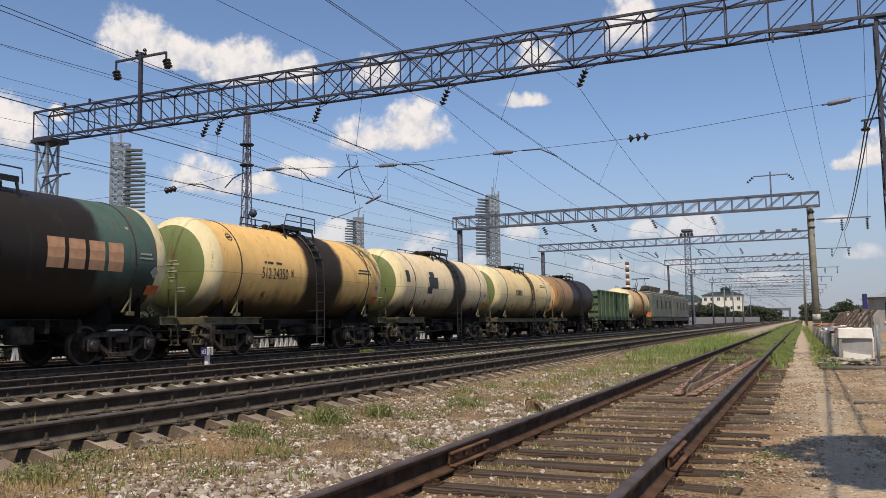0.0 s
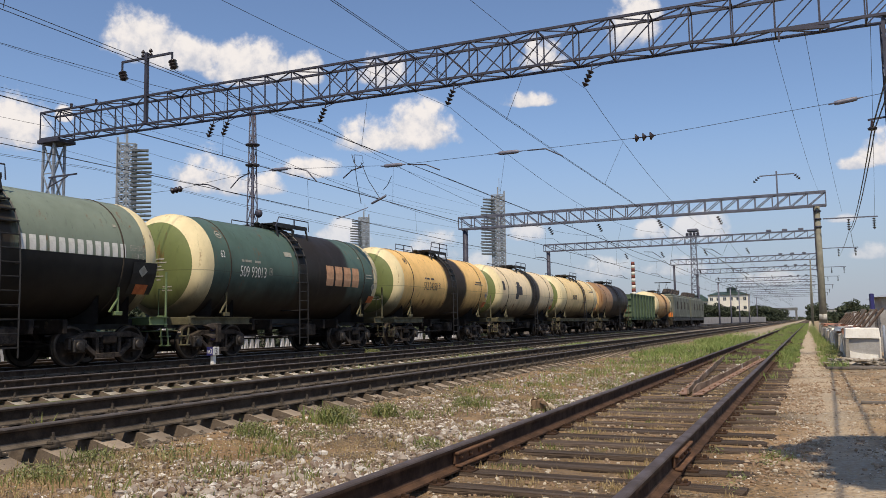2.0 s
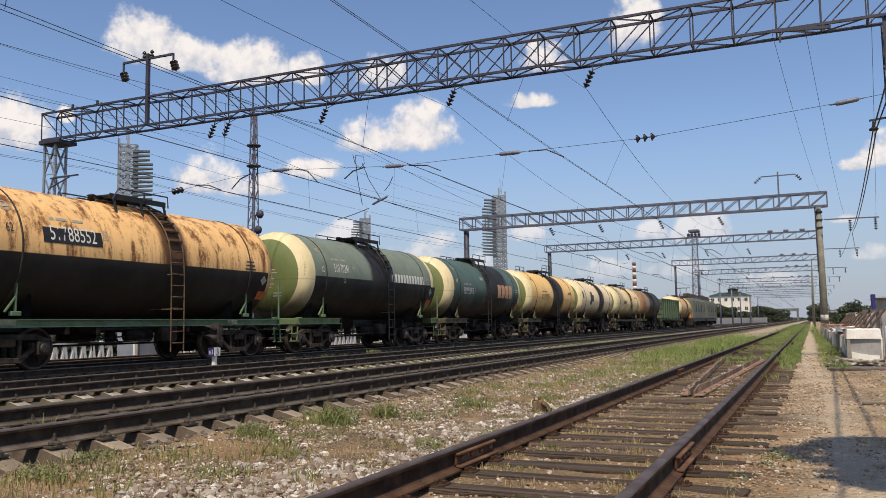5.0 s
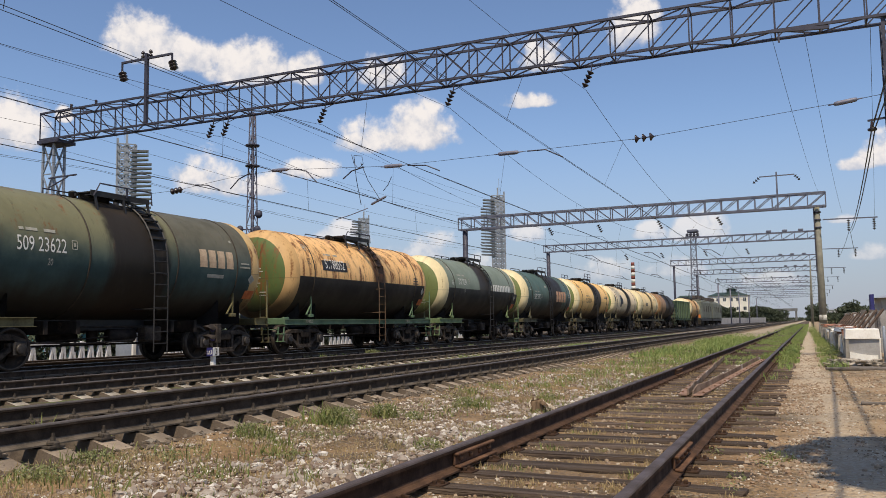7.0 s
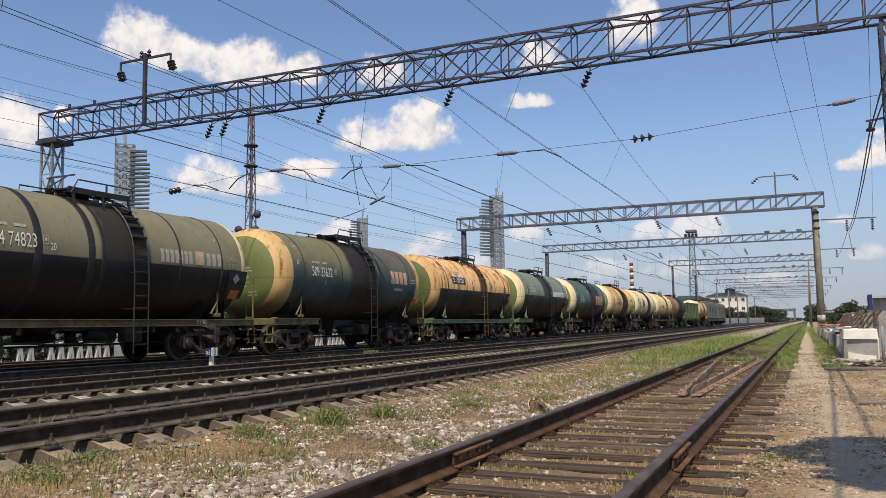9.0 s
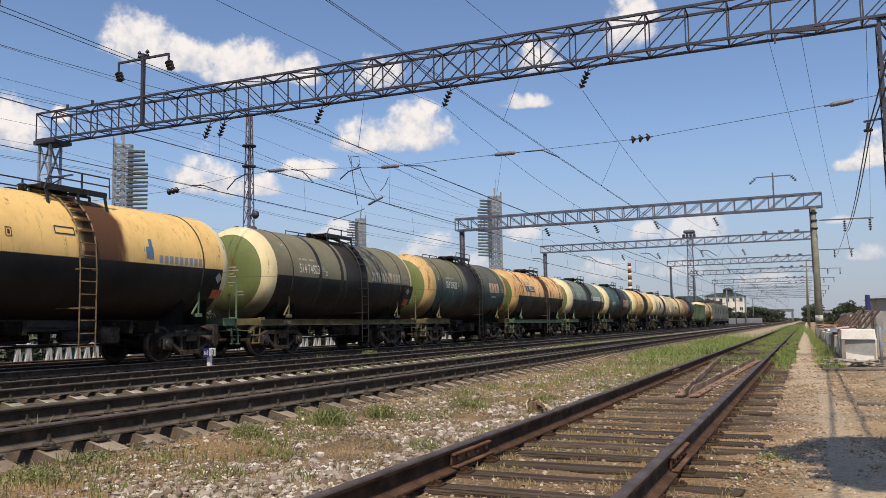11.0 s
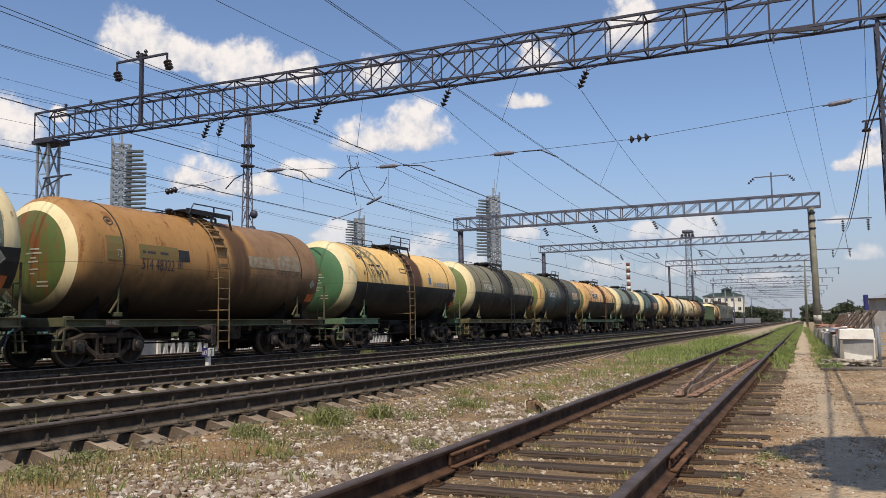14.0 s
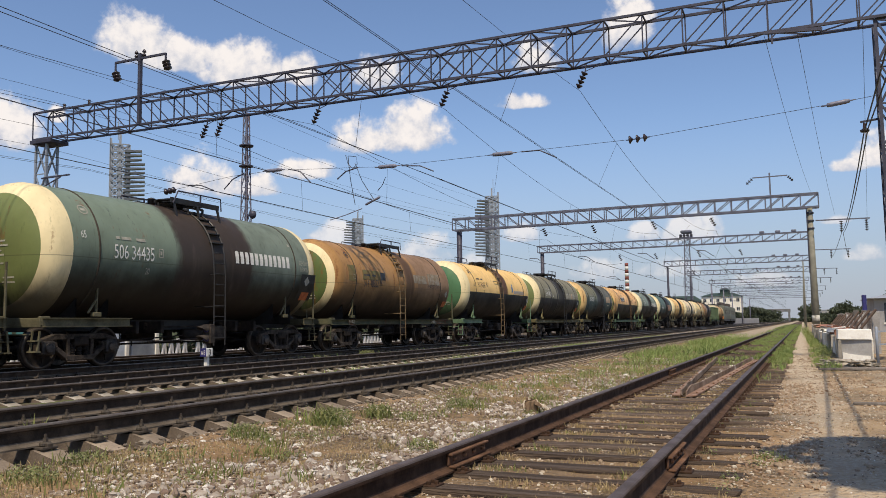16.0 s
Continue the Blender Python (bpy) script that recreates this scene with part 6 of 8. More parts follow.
    part("lamp_crown", box(box(B(), (x - 1.5, y - 1.2, 19.5), (x + 1.5, y + 1.2, 19.8), bev=0.05), (x - 1.2, y - 1.0, 20.6), (x + 1.2, y + 1.0, 21.3), bev=0.2), STEEL_PALE, g)
    for k in range(4):
        part("floodlight", lathe(B(), [(-0.3, 0.2), (0.1, 0.36), (0.14, 0.3)], "y", 10, centre=(x - 1.1 + k * 0.75, y - 1.2, 20.1)), STEEL_DARK, g)
    # chimney
    x, y = -133, 687
    c = thing("chimney", "tall red and white banded factory chimney", "chimney")
    redp = surface("chimney_red", (0.22, 0.07, 0.06), (0.17, 0.055, 0.045), 0.2, 0.8, 0, 0, 0.01, 3)
    whitep = surface("chimney_white", (0.72, 0.70, 0.67), (0.60, 0.58, 0.55), 0.2, 0.8, 0, 0, 0.01, 3)
    for k in range(15):
        za, zb = 50.5 - (k + 1) * 2.8, 50.5 - k * 2.8
        part("chimney_band", lathe(B(), [(za, 1.45 + 0.033 * (k + 1)), (zb, 1.45 + 0.033 * k)], "z", 18, centre=(x, y, 0)), redp if k % 2 == 0 else whitep, c)
    part("chimney_base", lathe(B(), [(-1, 2.2), (8.6, 1.95)], "z", 18, centre=(x, y, 0)), whitep, c)


build_masts()


def building(label, x0, x1, y, h, storeys, cols, wall, roof_mat, roof_h=2.0, depth=14, name="building"):
    b = thing(name, label, "building", "far buildings")
    bm = box(B(), (x0, y, -0.5), (x1, y + depth, h))
    part("wall", bm, wall, b)
    r = B()
    e = 0.6
    vs = [r.verts.new(p) for p in ((x0 - e, y - e, h), (x1 + e, y - e, h), (x1 + e, y + depth + e, h), (x0 - e, y + depth + e, h), (x0 + depth * 0.3, y + depth / 2, h + roof_h), (x1 - depth * 0.3, y + depth / 2, h + roof_h))]
    for f in ((0, 1, 5, 4), (1, 2, 5), (2, 3, 4, 5), (3, 0, 4), (3, 2, 1, 0)):
        r.faces.new([vs[i] for i in f])
    bmesh.ops.recalc_face_normals(r, faces=r.faces[:])
    part("roof", r, roof_mat, b)
    wm = cached("winmesh", lambda: mesh_from(box(B(), (-0.7, -0.06, -0.8), (0.7, 0.04, 0.8)), "window", DARK_GLASS))
    fm = cached("frmesh", lambda: mesh_from(box(box(B(), (-0.8, -0.1, -0.95), (0.8, -0.02, -0.8)), (-0.04, -0.1, -0.8), (0.04, -0.05, 0.8)), "window_frame", WHITE_PAINT))
    for s in range(storeys):
        for c in range(cols):
            xx = x0 + (x1 - x0) * (c + 0.5) / cols
            zz = h * (s + 0.55) / storeys
            w = part("window", wm, None, b, m=pose(xx, y, zz))
            part("window_frame", fm, None, w)
    return b


DARK_GLASS = surface("dark_window_glass", (0.05, 0.06, 0.075), (0.03, 0.035, 0.045), 0.5, 0.15, 0, 0, 0.01, 5)
RENDER_CREAM = surface("cream_render", (0.86, 0.81, 0.70), (0.74, 0.69, 0.58), 0.3, 0.85, 0, 0.1, 0.01, 6)
RENDER_GREY = surface("grey_render", (0.38, 0.37, 0.36), (0.28, 0.27, 0.27), 0.3, 0.85, 0, 0.1, 0.01, 6)
ROOF_GREEN = surface("green_sheet_roof", (0.035, 0.065, 0.05), (0.025, 0.045, 0.036), 0.4, 0.6, 0, 0.1, 0.01, 4)
ROOF_GREY = surface("grey_sheet_roof", (0.32, 0.34, 0.38), (0.24, 0.26, 0.29), 0.4, 0.6, 0, 0.1, 0.01, 4)
FAR_DECK = surface("dull_deck_concrete", (0.20, 0.20, 0.20), (0.14, 0.14, 0.14), 0.4, 0.85, 0, 0.1, 0.01, 4)


def build_distance():
    building("cream station wing under a dark green sheet roof", -65, -46.2, 430, 10.5, 3, 6, RENDER_CREAM, ROOF_GREEN, 3.6)
    building("cream station block under a dark green sheet roof", -45.8, -27.2, 425, 13.2, 3, 6, RENDER_CREAM, ROOF_GREEN, 1.8)
    building("small dark green-roofed stair tower", -37.2, -33.0, 428, 16.4, 1, 1, ROOF_GREEN, ROOF_GREEN, 0.9, 6)
    building("long low grey depot", -110, -64, 420, 6.0, 1, 10, RENDER_GREY, ROOF_GREY, 1.5)
    building("pale distant apartment block", -46, -20, 900, 5.5, 2, 8, RENDER_GREY, ROOF_GREY, 1.0)
    building("pale distant warehouse with grey roof", 2, 40, 1000, 11, 2, 8, RENDER_GREY, ROOF_GREY, 1.5)
    building("grey brick lineside house", 5.4, 14, 76, 2.6, 1, 3, RENDER_GREY, ROOF_GREY, 0.7, 8, "house")
    # pale concrete panel fence between the far tracks and the station
    fence = thing("concrete_fence", "long pale grey concrete panel fence by the station", "fence")
    panel = mesh_from(box(B(), (-1.46, -0.06, 0), (1.46, 0.06, 2.3), bev=0.03), "panel", RENDER_GREY)
    for k in range(27):
        part("panel", panel, None, fence, m=pose(-35.5 + 0.75 * k, 262 + 2.9 * k, -0.4, 0, 0, 75.5))
    # footbridge across the line, far off
    fb = thing("footbridge", "dull grey distant footbridge across the tracks", "footbridge")
    part("deck", box(B(), (-46, 640, 7.0), (-8, 644, 9.0)), FAR_DECK, fb)
    for x in (-45, -27, -9):
        part("pier", box(B(), (x - 0.7, 640.5, -0.5), (x + 0.7, 643.5, 7.0)), FAR_DECK, fb)


build_distance()

# ---- head of the train: open wagon, tank wagon, electric locomotive ----
GONDOLA_GREEN = surface("gondola_green", (0.12, 0.17, 0.10), (0.075, 0.11, 0.065), 1.2, 0.7, 0, 0.3, 0.01, 20, (0.10, 0.06, 0.04), 0.6)
LOCO_GREEN = surface("locomotive_green", (0.165, 0.17, 0.125), (0.115, 0.12, 0.09), 0.8, 0.6, 0, 0.2, 0.01, 20, (0.09, 0.08, 0.065), 0.62)
LOCO_ORANGE = surface("locomotive_orange", (0.80, 0.24, 0.05), (0.62, 0.17, 0.04), 2, 0.5, 0, 0, 0.01, 20)


def gondola(y7):
    w = thing("open_wagon", "green high-sided open goods wagon with ribbed sides", "open wagon", "wagons of the train")
    wheels = []
    for s in (-1, 1):
        part("end_sill", cached(("es", "go"), lambda: end_frame_mesh(GONDOLA_GREEN)), None, w, m=pose(0, s * 6.4, 0, 0, 0, 0 if s > 0 else 180))
        part("coupler", cached("cp", coupler_mesh), None, w, m=pose(0, s * 6.4, 0, 0, 0, 0 if s > 0 else 180))
        bogie(w, s * 4.32, wheels)
        part("side_wall", box(B(), (s * 1.47 - 0.03, -6.4, 1.3), (s * 1.47 + 0.03, 6.4, 3.42)), GONDOLA_GREEN, w)
        part("top_rail", box(B(), (s * 1.5 - 0.07, -6.45, 3.38), (s * 1.5 + 0.07, 6.45, 3.5), bev=0.02), GONDOLA_GREEN, w)
        part("side_sill", sill_channel(B(), s * 1.5, -6.4, 6.4, 1.02, 1.32, s), GONDOLA_GREEN, w)
        part("end_wall", box(B(), (-1.47, s * 6.4 - 0.04, 1.3), (1.47, s * 6.4 + 0.04, 3.42)), GONDOLA_GREEN, w)
        for k in range(3):
            part("end_rib", box(B(), (-1.5, s * 6.48 - 0.06, 1.75 + k * 0.6), (1.5, s * 6.48 + 0.06, 1.9 + k * 0.6), bev=0.02), GONDOLA_GREEN, w)
        rib = cached(("rib", s), lambda: mesh_from(box(B(), (min(0, s * 0.12), -0.09, 1.1), (max(0, s * 0.12), 0.09, 3.42), bev=0.03), "rib", GONDOLA_GREEN))
        for k in range(8):
            part("rib", rib, None, w, m=pose(s * 1.5, -5.6 + k * 1.6, 0))
    part("floor", box(B(), (-1.45, -6.4, 1.2), (1.45, 6.4, 1.32)), BLACK_PAINT, w)
    part("centre_sill", box(B(), (-0.25, -6.4, 0.86), (0.25, 6.4, 1.2)), BLACK_PAINT, w)
    for y in (-1.6, 0, 1.6):
        for s in (-1, 1):
            part("hatch_door", cached("hdoor", lambda: mesh_from(box(B(), (-0.3, -0.6, -0.2), (0.3, 0.6, 0.2), bev=0.03), "hatch_door", IRON)), None, w, m=pose(s * 0.9, y, 0.98, 0, 25 * s, 0))
    finish_wagon(w, wheels, y7)


def loco_section(y7, cab):
    """One half of a twin-unit electric locomotive; cab: +1 at its front, -1 at its rear."""
    w = thing("electric_locomotive", "grey-green twin-unit electric locomotive section with raised pantograph" if cab < 0 else "grey-green electric locomotive leading section with roof gear", "locomotive", "wagons of the train")
    wheels = []
    for s in (-1, 1):
        bogie(w, s * 3.75, wheels, 3.0)
        part("coupler", cached("cp", coupler_mesh), None, w, m=pose(0, s * 7.6, 0, 0, 0, 0 if s > 0 else 180))
    bm = box(B(), (-1.52, -7.6, 1.25), (1.52, 7.6, 3.95), bev=0.12)
    part("body", bm, LOCO_GREEN, w)
    part("frame", box(B(), (-1.5, -7.65, 0.85), (1.5, 7.65, 1.25), bev=0.02), BLACK_PAINT, w)
    part("roof", box(B(), (-1.25, -7.3, 3.9), (1.25, 7.3, 4.2), bev=0.12), LOCO_GREEN, w)
    for s in (-1, 1):
        for k in range(8):
            y = -5.6 + k * 1.6
            part("side_window" if k % 2 else "louvre", box(B(), (s * 1.53 - 0.015, y - 0.42, 2.35), (s * 1.53 + 0.015, y + 0.42, 3.3), bev=0.01), IRON_DUSTY if k % 2 else LOCO_GREEN, w)
    e = cab
    part("windscreen", box(B(), (-1.2, e * 7.62 - 0.02, 2.7), (1.2, e * 7.62 + 0.02, 3.5), bev=0.01), DARK_GLASS, w)
    part("nose_panel", box(B(), (-1.4, e * 7.64 - 0.05, 1.3), (1.4, e * 7.64 + 0.05, 1.85), bev=0.03), LOCO_ORANGE, w)
    part("pilot", box(B(), (-1.4, e * 7.75 - 0.1, 0.35), (1.4, e * 7.75 + 0.1, 1.0), bev=0.03), IRON_DUSTY, w)
    for k in range(4):
        part("roof_box", bar(bar(B(), (0.2, -5.2 + k * 2.6, 4.2), (0.2, -3.6 + k * 2.6, 4.85), 0.9, 0.25), (0.2, -4.0 + k * 2.6, 4.2), (0.2, -4.0 + k * 2.6, 4.7), 0.3), IRON_DUSTY, w)
    bm = B()
    y0 = e * 5.6
    up = 1.35 if cab < 0 else 0.25
    for x in (-0.6, 0.6):
        pipe(bm, [(x, y0 + 0.8, 4.3), (x * 0.8, y0 - 0.7, 4.3 + up * 0.5), (x * 0.7, y0, 4.3 + up)], 0.06, 5)
        pipe(bm, [(x, y0 - 0.8, 4.3), (x * 0.8, y0 + 0.7, 4.3 + up * 0.5), (x * 0.7, y0, 4.3 + up)], 0.06, 5)
    bar(bm, (-1.0, y0, 4.32 + up), (1.0, y0, 4.32 + up), 0.1)
    bar(bm, (-0.7, y0 + 0.8, 4.28), (0.7, y0 + 0.8, 4.28), 0.08)
    bar(bm, (-0.7, y0 - 0.8, 4.28), (0.7, y0 - 0.8, 4.28), 0.08)
    part("pantograph", bm, IRON, w)
    finish_wagon(w, wheels, y7)


HEAD = LEAD + 5 * PITCH_LEN + 6.01
gondola(HEAD + 6.96)
P_HEAD = tank_paint("paint_pale_orange", (0.66, 0.42, 0.20), None, 0, spill=(0.42, 0.22, 0.09), spill_at=(1.0, 0.9), rust=0.4, grime_shade=0.6)
tank_wagon(HEAD + 13.92 + 6.01, "pale orange tank wagon with white end behind the locomotive", P_HEAD, cap=RING_WHITE, ring_len=0.9)
loco_section(HEAD + 13.92 + 12.02 + 8.2, -1)
loco_section(HEAD + 13.92 + 12.02 + 24.6, 1)


# ---- lineside things ----
def km_post():
    p = thing("picket_post", "short white picket post with black numeral 3", "distance post")
    x, y = -13.5, 16.25
    part("post", box(B(), (x - 0.05, y - 0.05, -0.3), (x + 0.05, y + 0.05, 0.3), bev=0.01), WHITE_PAINT, p)
    head = part("head", box(B(), (-0.09, -0.12, 0.0), (0.09, 0.12, 0.2), bev=0.008), WHITE_PAINT, p, m=pose(x, y, 0.27))
    part("blue_plate", box(B(), (-0.095, -0.128, -0.005), (0.085, -0.118, 0.205)), BLUE_PAINT, p, "blue plate", m=pose(x, y, 0.27))
    part("numeral", text_mesh("3", 0.24, DARK_LETTER, None, 0.02, 0.096, 0.9), None, head)
    part("numeral", text_mesh("м3", 0.17, WHITE_PAINT, None, 0.04, 0.0), None, head, m=Matrix(((0, 1, 0, 0.0), (-1, 0, 0, -0.131), (0, 0, 1, 0), (0, 0, 0, 1))))
    # dwarf signal just behind it, its two hoods turned along the line
    q = thing("dwarf_signal", "dark two-lamp dwarf signal with long hoods on a short stem", "signal")
    bx, by = -13.7, 16.55
    part("stem", bar(B(), (bx, by, -0.3), (bx, by, 0.62), 0.09, n=8), IRON, q)
    part("case", box(B(), (bx - 0.13, by - 0.08, 0.58), (bx + 0.13, by + 0.1, 1.06), bev=0.02), IRON_DUSTY, q)
    part("footing", box(B(), (bx - 0.2, by - 0.2, -0.4), (bx + 0.2, by + 0.2, -0.08), bev=0.02), CONCRETE, q)
    for z in (0.71, 0.94):
        hood = B()
        n = 9
        rows = []
        for along, drop in ((-0.08, 0.0), (-0.42, 0.045)):
            for r in (0.105, 0.092):
                rows.append([hood.verts.new((bx + r * math.cos(math.pi * k / (n - 1)), by + along - (0.0 if along > -0.2 else -0.24 * (1 - math.sin(math.pi * k / (n - 1)))), z + r * math.sin(math.pi * k / (n - 1)) * 1.1 - drop)) for k in range(n)])
        for a, b in ((0, 2), (3, 1), (2, 3), (1, 0)):
            for k in range(n - 1):
                hood.faces.new((rows[a][k], rows[a][k + 1], rows[b][k + 1], rows[b][k]))
        bmesh.ops.recalc_face_normals(hood, faces=hood.faces[:])
        part("hood", hood, IRON_DUSTY, q)
        part("lens", lathe(B(), [(-0.09, 0.085), (-0.10, 0.08), (-0.115, 0.03)], "y", 14, centre=(bx, by, z)), BLUE_PAINT, q, "dark lens")


km_post()

OLD_CONCRETE = surface("old_concrete", (0.42, 0.39, 0.34), (0.26, 0.235, 0.20), 2, 0.9, 0, 0.6, 0.015, 25, (0.11, 0.10, 0.085), 0.62)
RUST = surface("rusty_steel", (0.24, 0.115, 0.065), (0.12, 0.06, 0.04), 3, 0.85, 0, 0.5, 0.01, 30, (0.32, 0.17, 0.09), 0.62, 0.2)
BEAM_BROWN = surface("dark_brown_beam", (0.13, 0.085, 0.06), (0.06, 0.042, 0.032), 4, 0.85, 0, 0.4, 0.008, 30)
PLANK = surface("grey_plank", (0.24, 0.21, 0.18), (0.13, 0.11, 0.095), 2, 0.9, 0, 0.5, 0.01, 25, None, 0.6, 0.25)
PANEL_PALE = surface("pale_weathered_panel", (0.44, 0.42, 0.40), (0.28, 0.265, 0.25), 1.5, 0.8, 0, 0.3, 0.01, 20, (0.16, 0.10, 0.07), 0.62, 0.2)
PANEL_DARK = surface("weathered_panel", (0.22, 0.20, 0.185), (0.09, 0.08, 0.075), 1.5, 0.8, 0, 0.3, 0.01, 20, (0.16, 0.10, 0.07), 0.62, 0.3)
RUBBLE = surface("grey_rubble", (0.46, 0.41, 0.34), (0.22, 0.185, 0.145), 5, 0.9, 0, 0.8, 0.02, 25, (0.42, 0.37, 0.30), 0.6)
TERRACOTTA = surface("terracotta_scrap", (0.42, 0.20, 0.13), (0.28, 0.13, 0.09), 3, 0.85, 0, 0.4, 0.01, 25, (0.6, 0.5, 0.42), 0.62)


def white_block():
    b = thing("concrete_trough", "whitewashed concrete trough with a recessed front painted in shade grey", "concrete trough")
    x0, x1, y0, y1, z = 0.80, 1.56, 23.2, 24.3, -0.18
    rnd = random.Random(4)

    def rough(bm, amp=0.012):
        for v in bm.verts:
            v.co += Vector((rnd.uniform(-amp, amp), rnd.uniform(-amp, amp), rnd.uniform(-amp, amp)))
        return bm
    part("rim", rough(box(B(), (x0 - 0.02, y0 - 0.03, z + 0.60), (x1, y1, z + 0.86), bev=0.015)), WHITEWASH, b)
    # the recess gets a greyer colour that holds the shade under the rim
    part("recess", rough(box(B(), (x0 + 0.03, y0 + 0.03, z), (x1 - 0.02, y1, z + 0.60))), surface("shaded_recess_concrete", (0.40, 0.39, 0.375), (0.29, 0.28, 0.265), 2, 0.9, 0, 0.5, 0.012, 25, (0.22, 0.20, 0.175), 0.62), b, "recessed face with its shade painted in grey")
    part("side_slab", rough(box(B(), (x0 - 0.02, y0 - 0.02, z), (x0 + 0.06, y1, z + 0.60))), OLD_CONCRETE, b)
    bm = B()
    vs = [bm.verts.new(p) for p in ((x0 + 0.07, y0 - 0.02, z), (x1 - 0.06, y0 - 0.02, z), (x1 - 0.06, y0 - 0.02, z + 0.19), (x0 + 0.5, y0 - 0.02, z + 0.20), (x0 + 0.2, y0 - 0.02, z + 0.25), (x0 + 0.07, y0 - 0.02, z + 0.29))]
    f = bm.faces.new(vs)
    r = bmesh.ops.extrude_face_region(bm, geom=[f])
    for v in [g for g in r["geom"] if isinstance(g, bmesh.types.BMVert)]:
        v.co.y += 0.1
    bmesh.ops.recalc_face_normals(bm, faces=bm.faces[:])
    part("lower_slab", bm, WHITEWASH, b)
    post = thing("steel_post", "grey steel post beside the concrete trough", "post")
    part("post", lathe(B(), [(-0.4, 0.035), (0.72, 0.035), (0.74, 0.02)], "z", 10, centre=(1.66, 23.2, 0)), STEEL_GREY, post)
    part("rail", bar(bar(B(), (1.66, 23.2, 0.3), (3.2, 23.2, 0.3), 0.04), (1.66, 23.2, 0.62), (3.2, 23.2, 0.62), 0.04), STEEL_GREY, post)


white_block()


def lineside_stacks():
    rnd = random.Random(11)
    # a long row of old concrete kerb blocks behind the trough
    y = 24.6
    while y < 66:
        ln = rnd.uniform(0.8, 1.3)
        h = rnd.uniform(0.5, 0.68)
        x = 0.93 - (y - 24.6) * 0.0105 + rnd.uniform(-0.06, 0.1)
        bm = box(B(), (x, y, -0.2), (x + rnd.uniform(0.5, 0.8), y + ln, -0.18 + h), bev=0.03)
        for v in bm.verts:
            v.co += Vector((rnd.uniform(-0.03, 0.03), rnd.uniform(-0.03, 0.03), rnd.uniform(-0.02, 0.02)))
        pale = rnd.random() < 0.3
        thing("concrete_block", "whitewashed old concrete block in a row" if pale else "grey weathered concrete block in a row", "concrete block", "row of concrete blocks", data=mesh_from(bm, "concrete_block", WHITEWASH if pale else OLD_CONCRETE))
        y += ln + rnd.uniform(0.02, 0.3)
    # rusty pipes and terracotta scrap lying on top of the row
    for k in range(9):
        y = 25.5 + k * 4.0 + rnd.uniform(-1, 1)
        bm = lathe(B(), [(-rnd.uniform(0.9, 1.7), 0.07), (rnd.uniform(0.9, 1.7), 0.07)], "y", 10)
        thing("rusty_pipe", "rusty steel pipe lying on concrete blocks", "pipe", "scrap on the blocks", m=pose(1.15 - (y - 24.6) * 0.009 + rnd.uniform(0, 0.3), y, 0.56, 0, 0, rnd.uniform(-14, 14)), data=mesh_from(bm, "rusty_pipe", RUST if k % 2 else TERRACOTTA))
    for k in range(26):
        y = 25 + rnd.random() * 34
        bm = box(B(), (-0.22, -0.35, -0.05), (0.22, 0.35, 0.05), bev=0.02)
        for v in bm.verts:
            v.co += Vector((rnd.uniform(-0.05, 0.05), rnd.uniform(-0.08, 0.08), rnd.uniform(-0.03, 0.03)))
        thing("scrap_slab", "broken terracotta slab on the concrete row", "slab", "scrap on the blocks", m=pose(1.2 - (y - 24.6) * 0.009 + rnd.uniform(-0.15, 0.35), y, 0.52 + rnd.uniform(0, 0.06), rnd.uniform(-8, 8), rnd.uniform(-8, 8), rnd.uniform(0, 180)), data=mesh_from(bm, "scrap_slab", rnd.choice((TERRACOTTA, RUST, WHITEWASH, OLD_CONCRETE))))
    # weathered panels stored upright with raking props
    for k in range(24):
        y = 30 + k * 1.35
        h = 1.42 + rnd.uniform(-0.12, 0.12)
        bm = box(B(), (-0.11, -0.05, 0.0), (0.11, 0.05, h), bev=0.012)
        thing("stored_panel", "weathered dark panel stored upright", "panel", "stored panels", m=pose(2.15 + 0.004 * (y - 31), y, -0.2, -rnd.uniform(2, 9), rnd.uniform(-3, 3), rnd.uniform(-12, 12)), data=mesh_from(bm, "stored_panel", PANEL_DARK if k % 3 else PANEL_PALE))
    for k in range(11):
        y = 28.6 + k * 2.9
        bm = bar(B(), (1.3, y - 1.0 - 0.2 * (k % 3), 0.3), (2.15, y + 1.2, 1.22), 0.06)
        thing("raking_beam", "rusty steel beam leaning on stored panels", "beam", "raking beams", data=mesh_from(bm, "raking_beam", BEAM_BROWN))
    # broken slabs and rubble in front of the trough
    for k in range(8):
        bm = B()
        bmesh.ops.create_cube(bm, size=1.5)
        bmesh.ops.subdivide_edges(bm, edges=bm.edges[:], cuts=5, use_grid_fill=True)
        for v in bm.verts:
            n = noise.noise(v.co * 1.7 + Vector((k * 5.1, 0, 0))) + 0.5 * noise.noise(v.co * 4.5 + Vector((k * 3.1, 0, 0)))
            v.co = Vector((v.co.x * (0.34 - 0.02 * k) * (1 + 0.35 * n), v.co.y * 0.22 * (1 + 0.5 * n), v.co.z * 0.055 * (1 + 0.7 * n)))
        thing("rubble_slab", "broken grey concrete slab lying on the ground", "rubble", "rubble by the trough", m=pose(0.55 + 0.27 * (k % 4), 21.7 + 0.25 * (k % 3), -0.165 + 0.075 * (k // 4) + 0.01 * (k % 3), 4 * (k % 3) - 4, 5 - 4 * (k % 4), 8 * (k % 5) - 16), data=mesh_from(bm, "rubble_slab", RUBBLE))
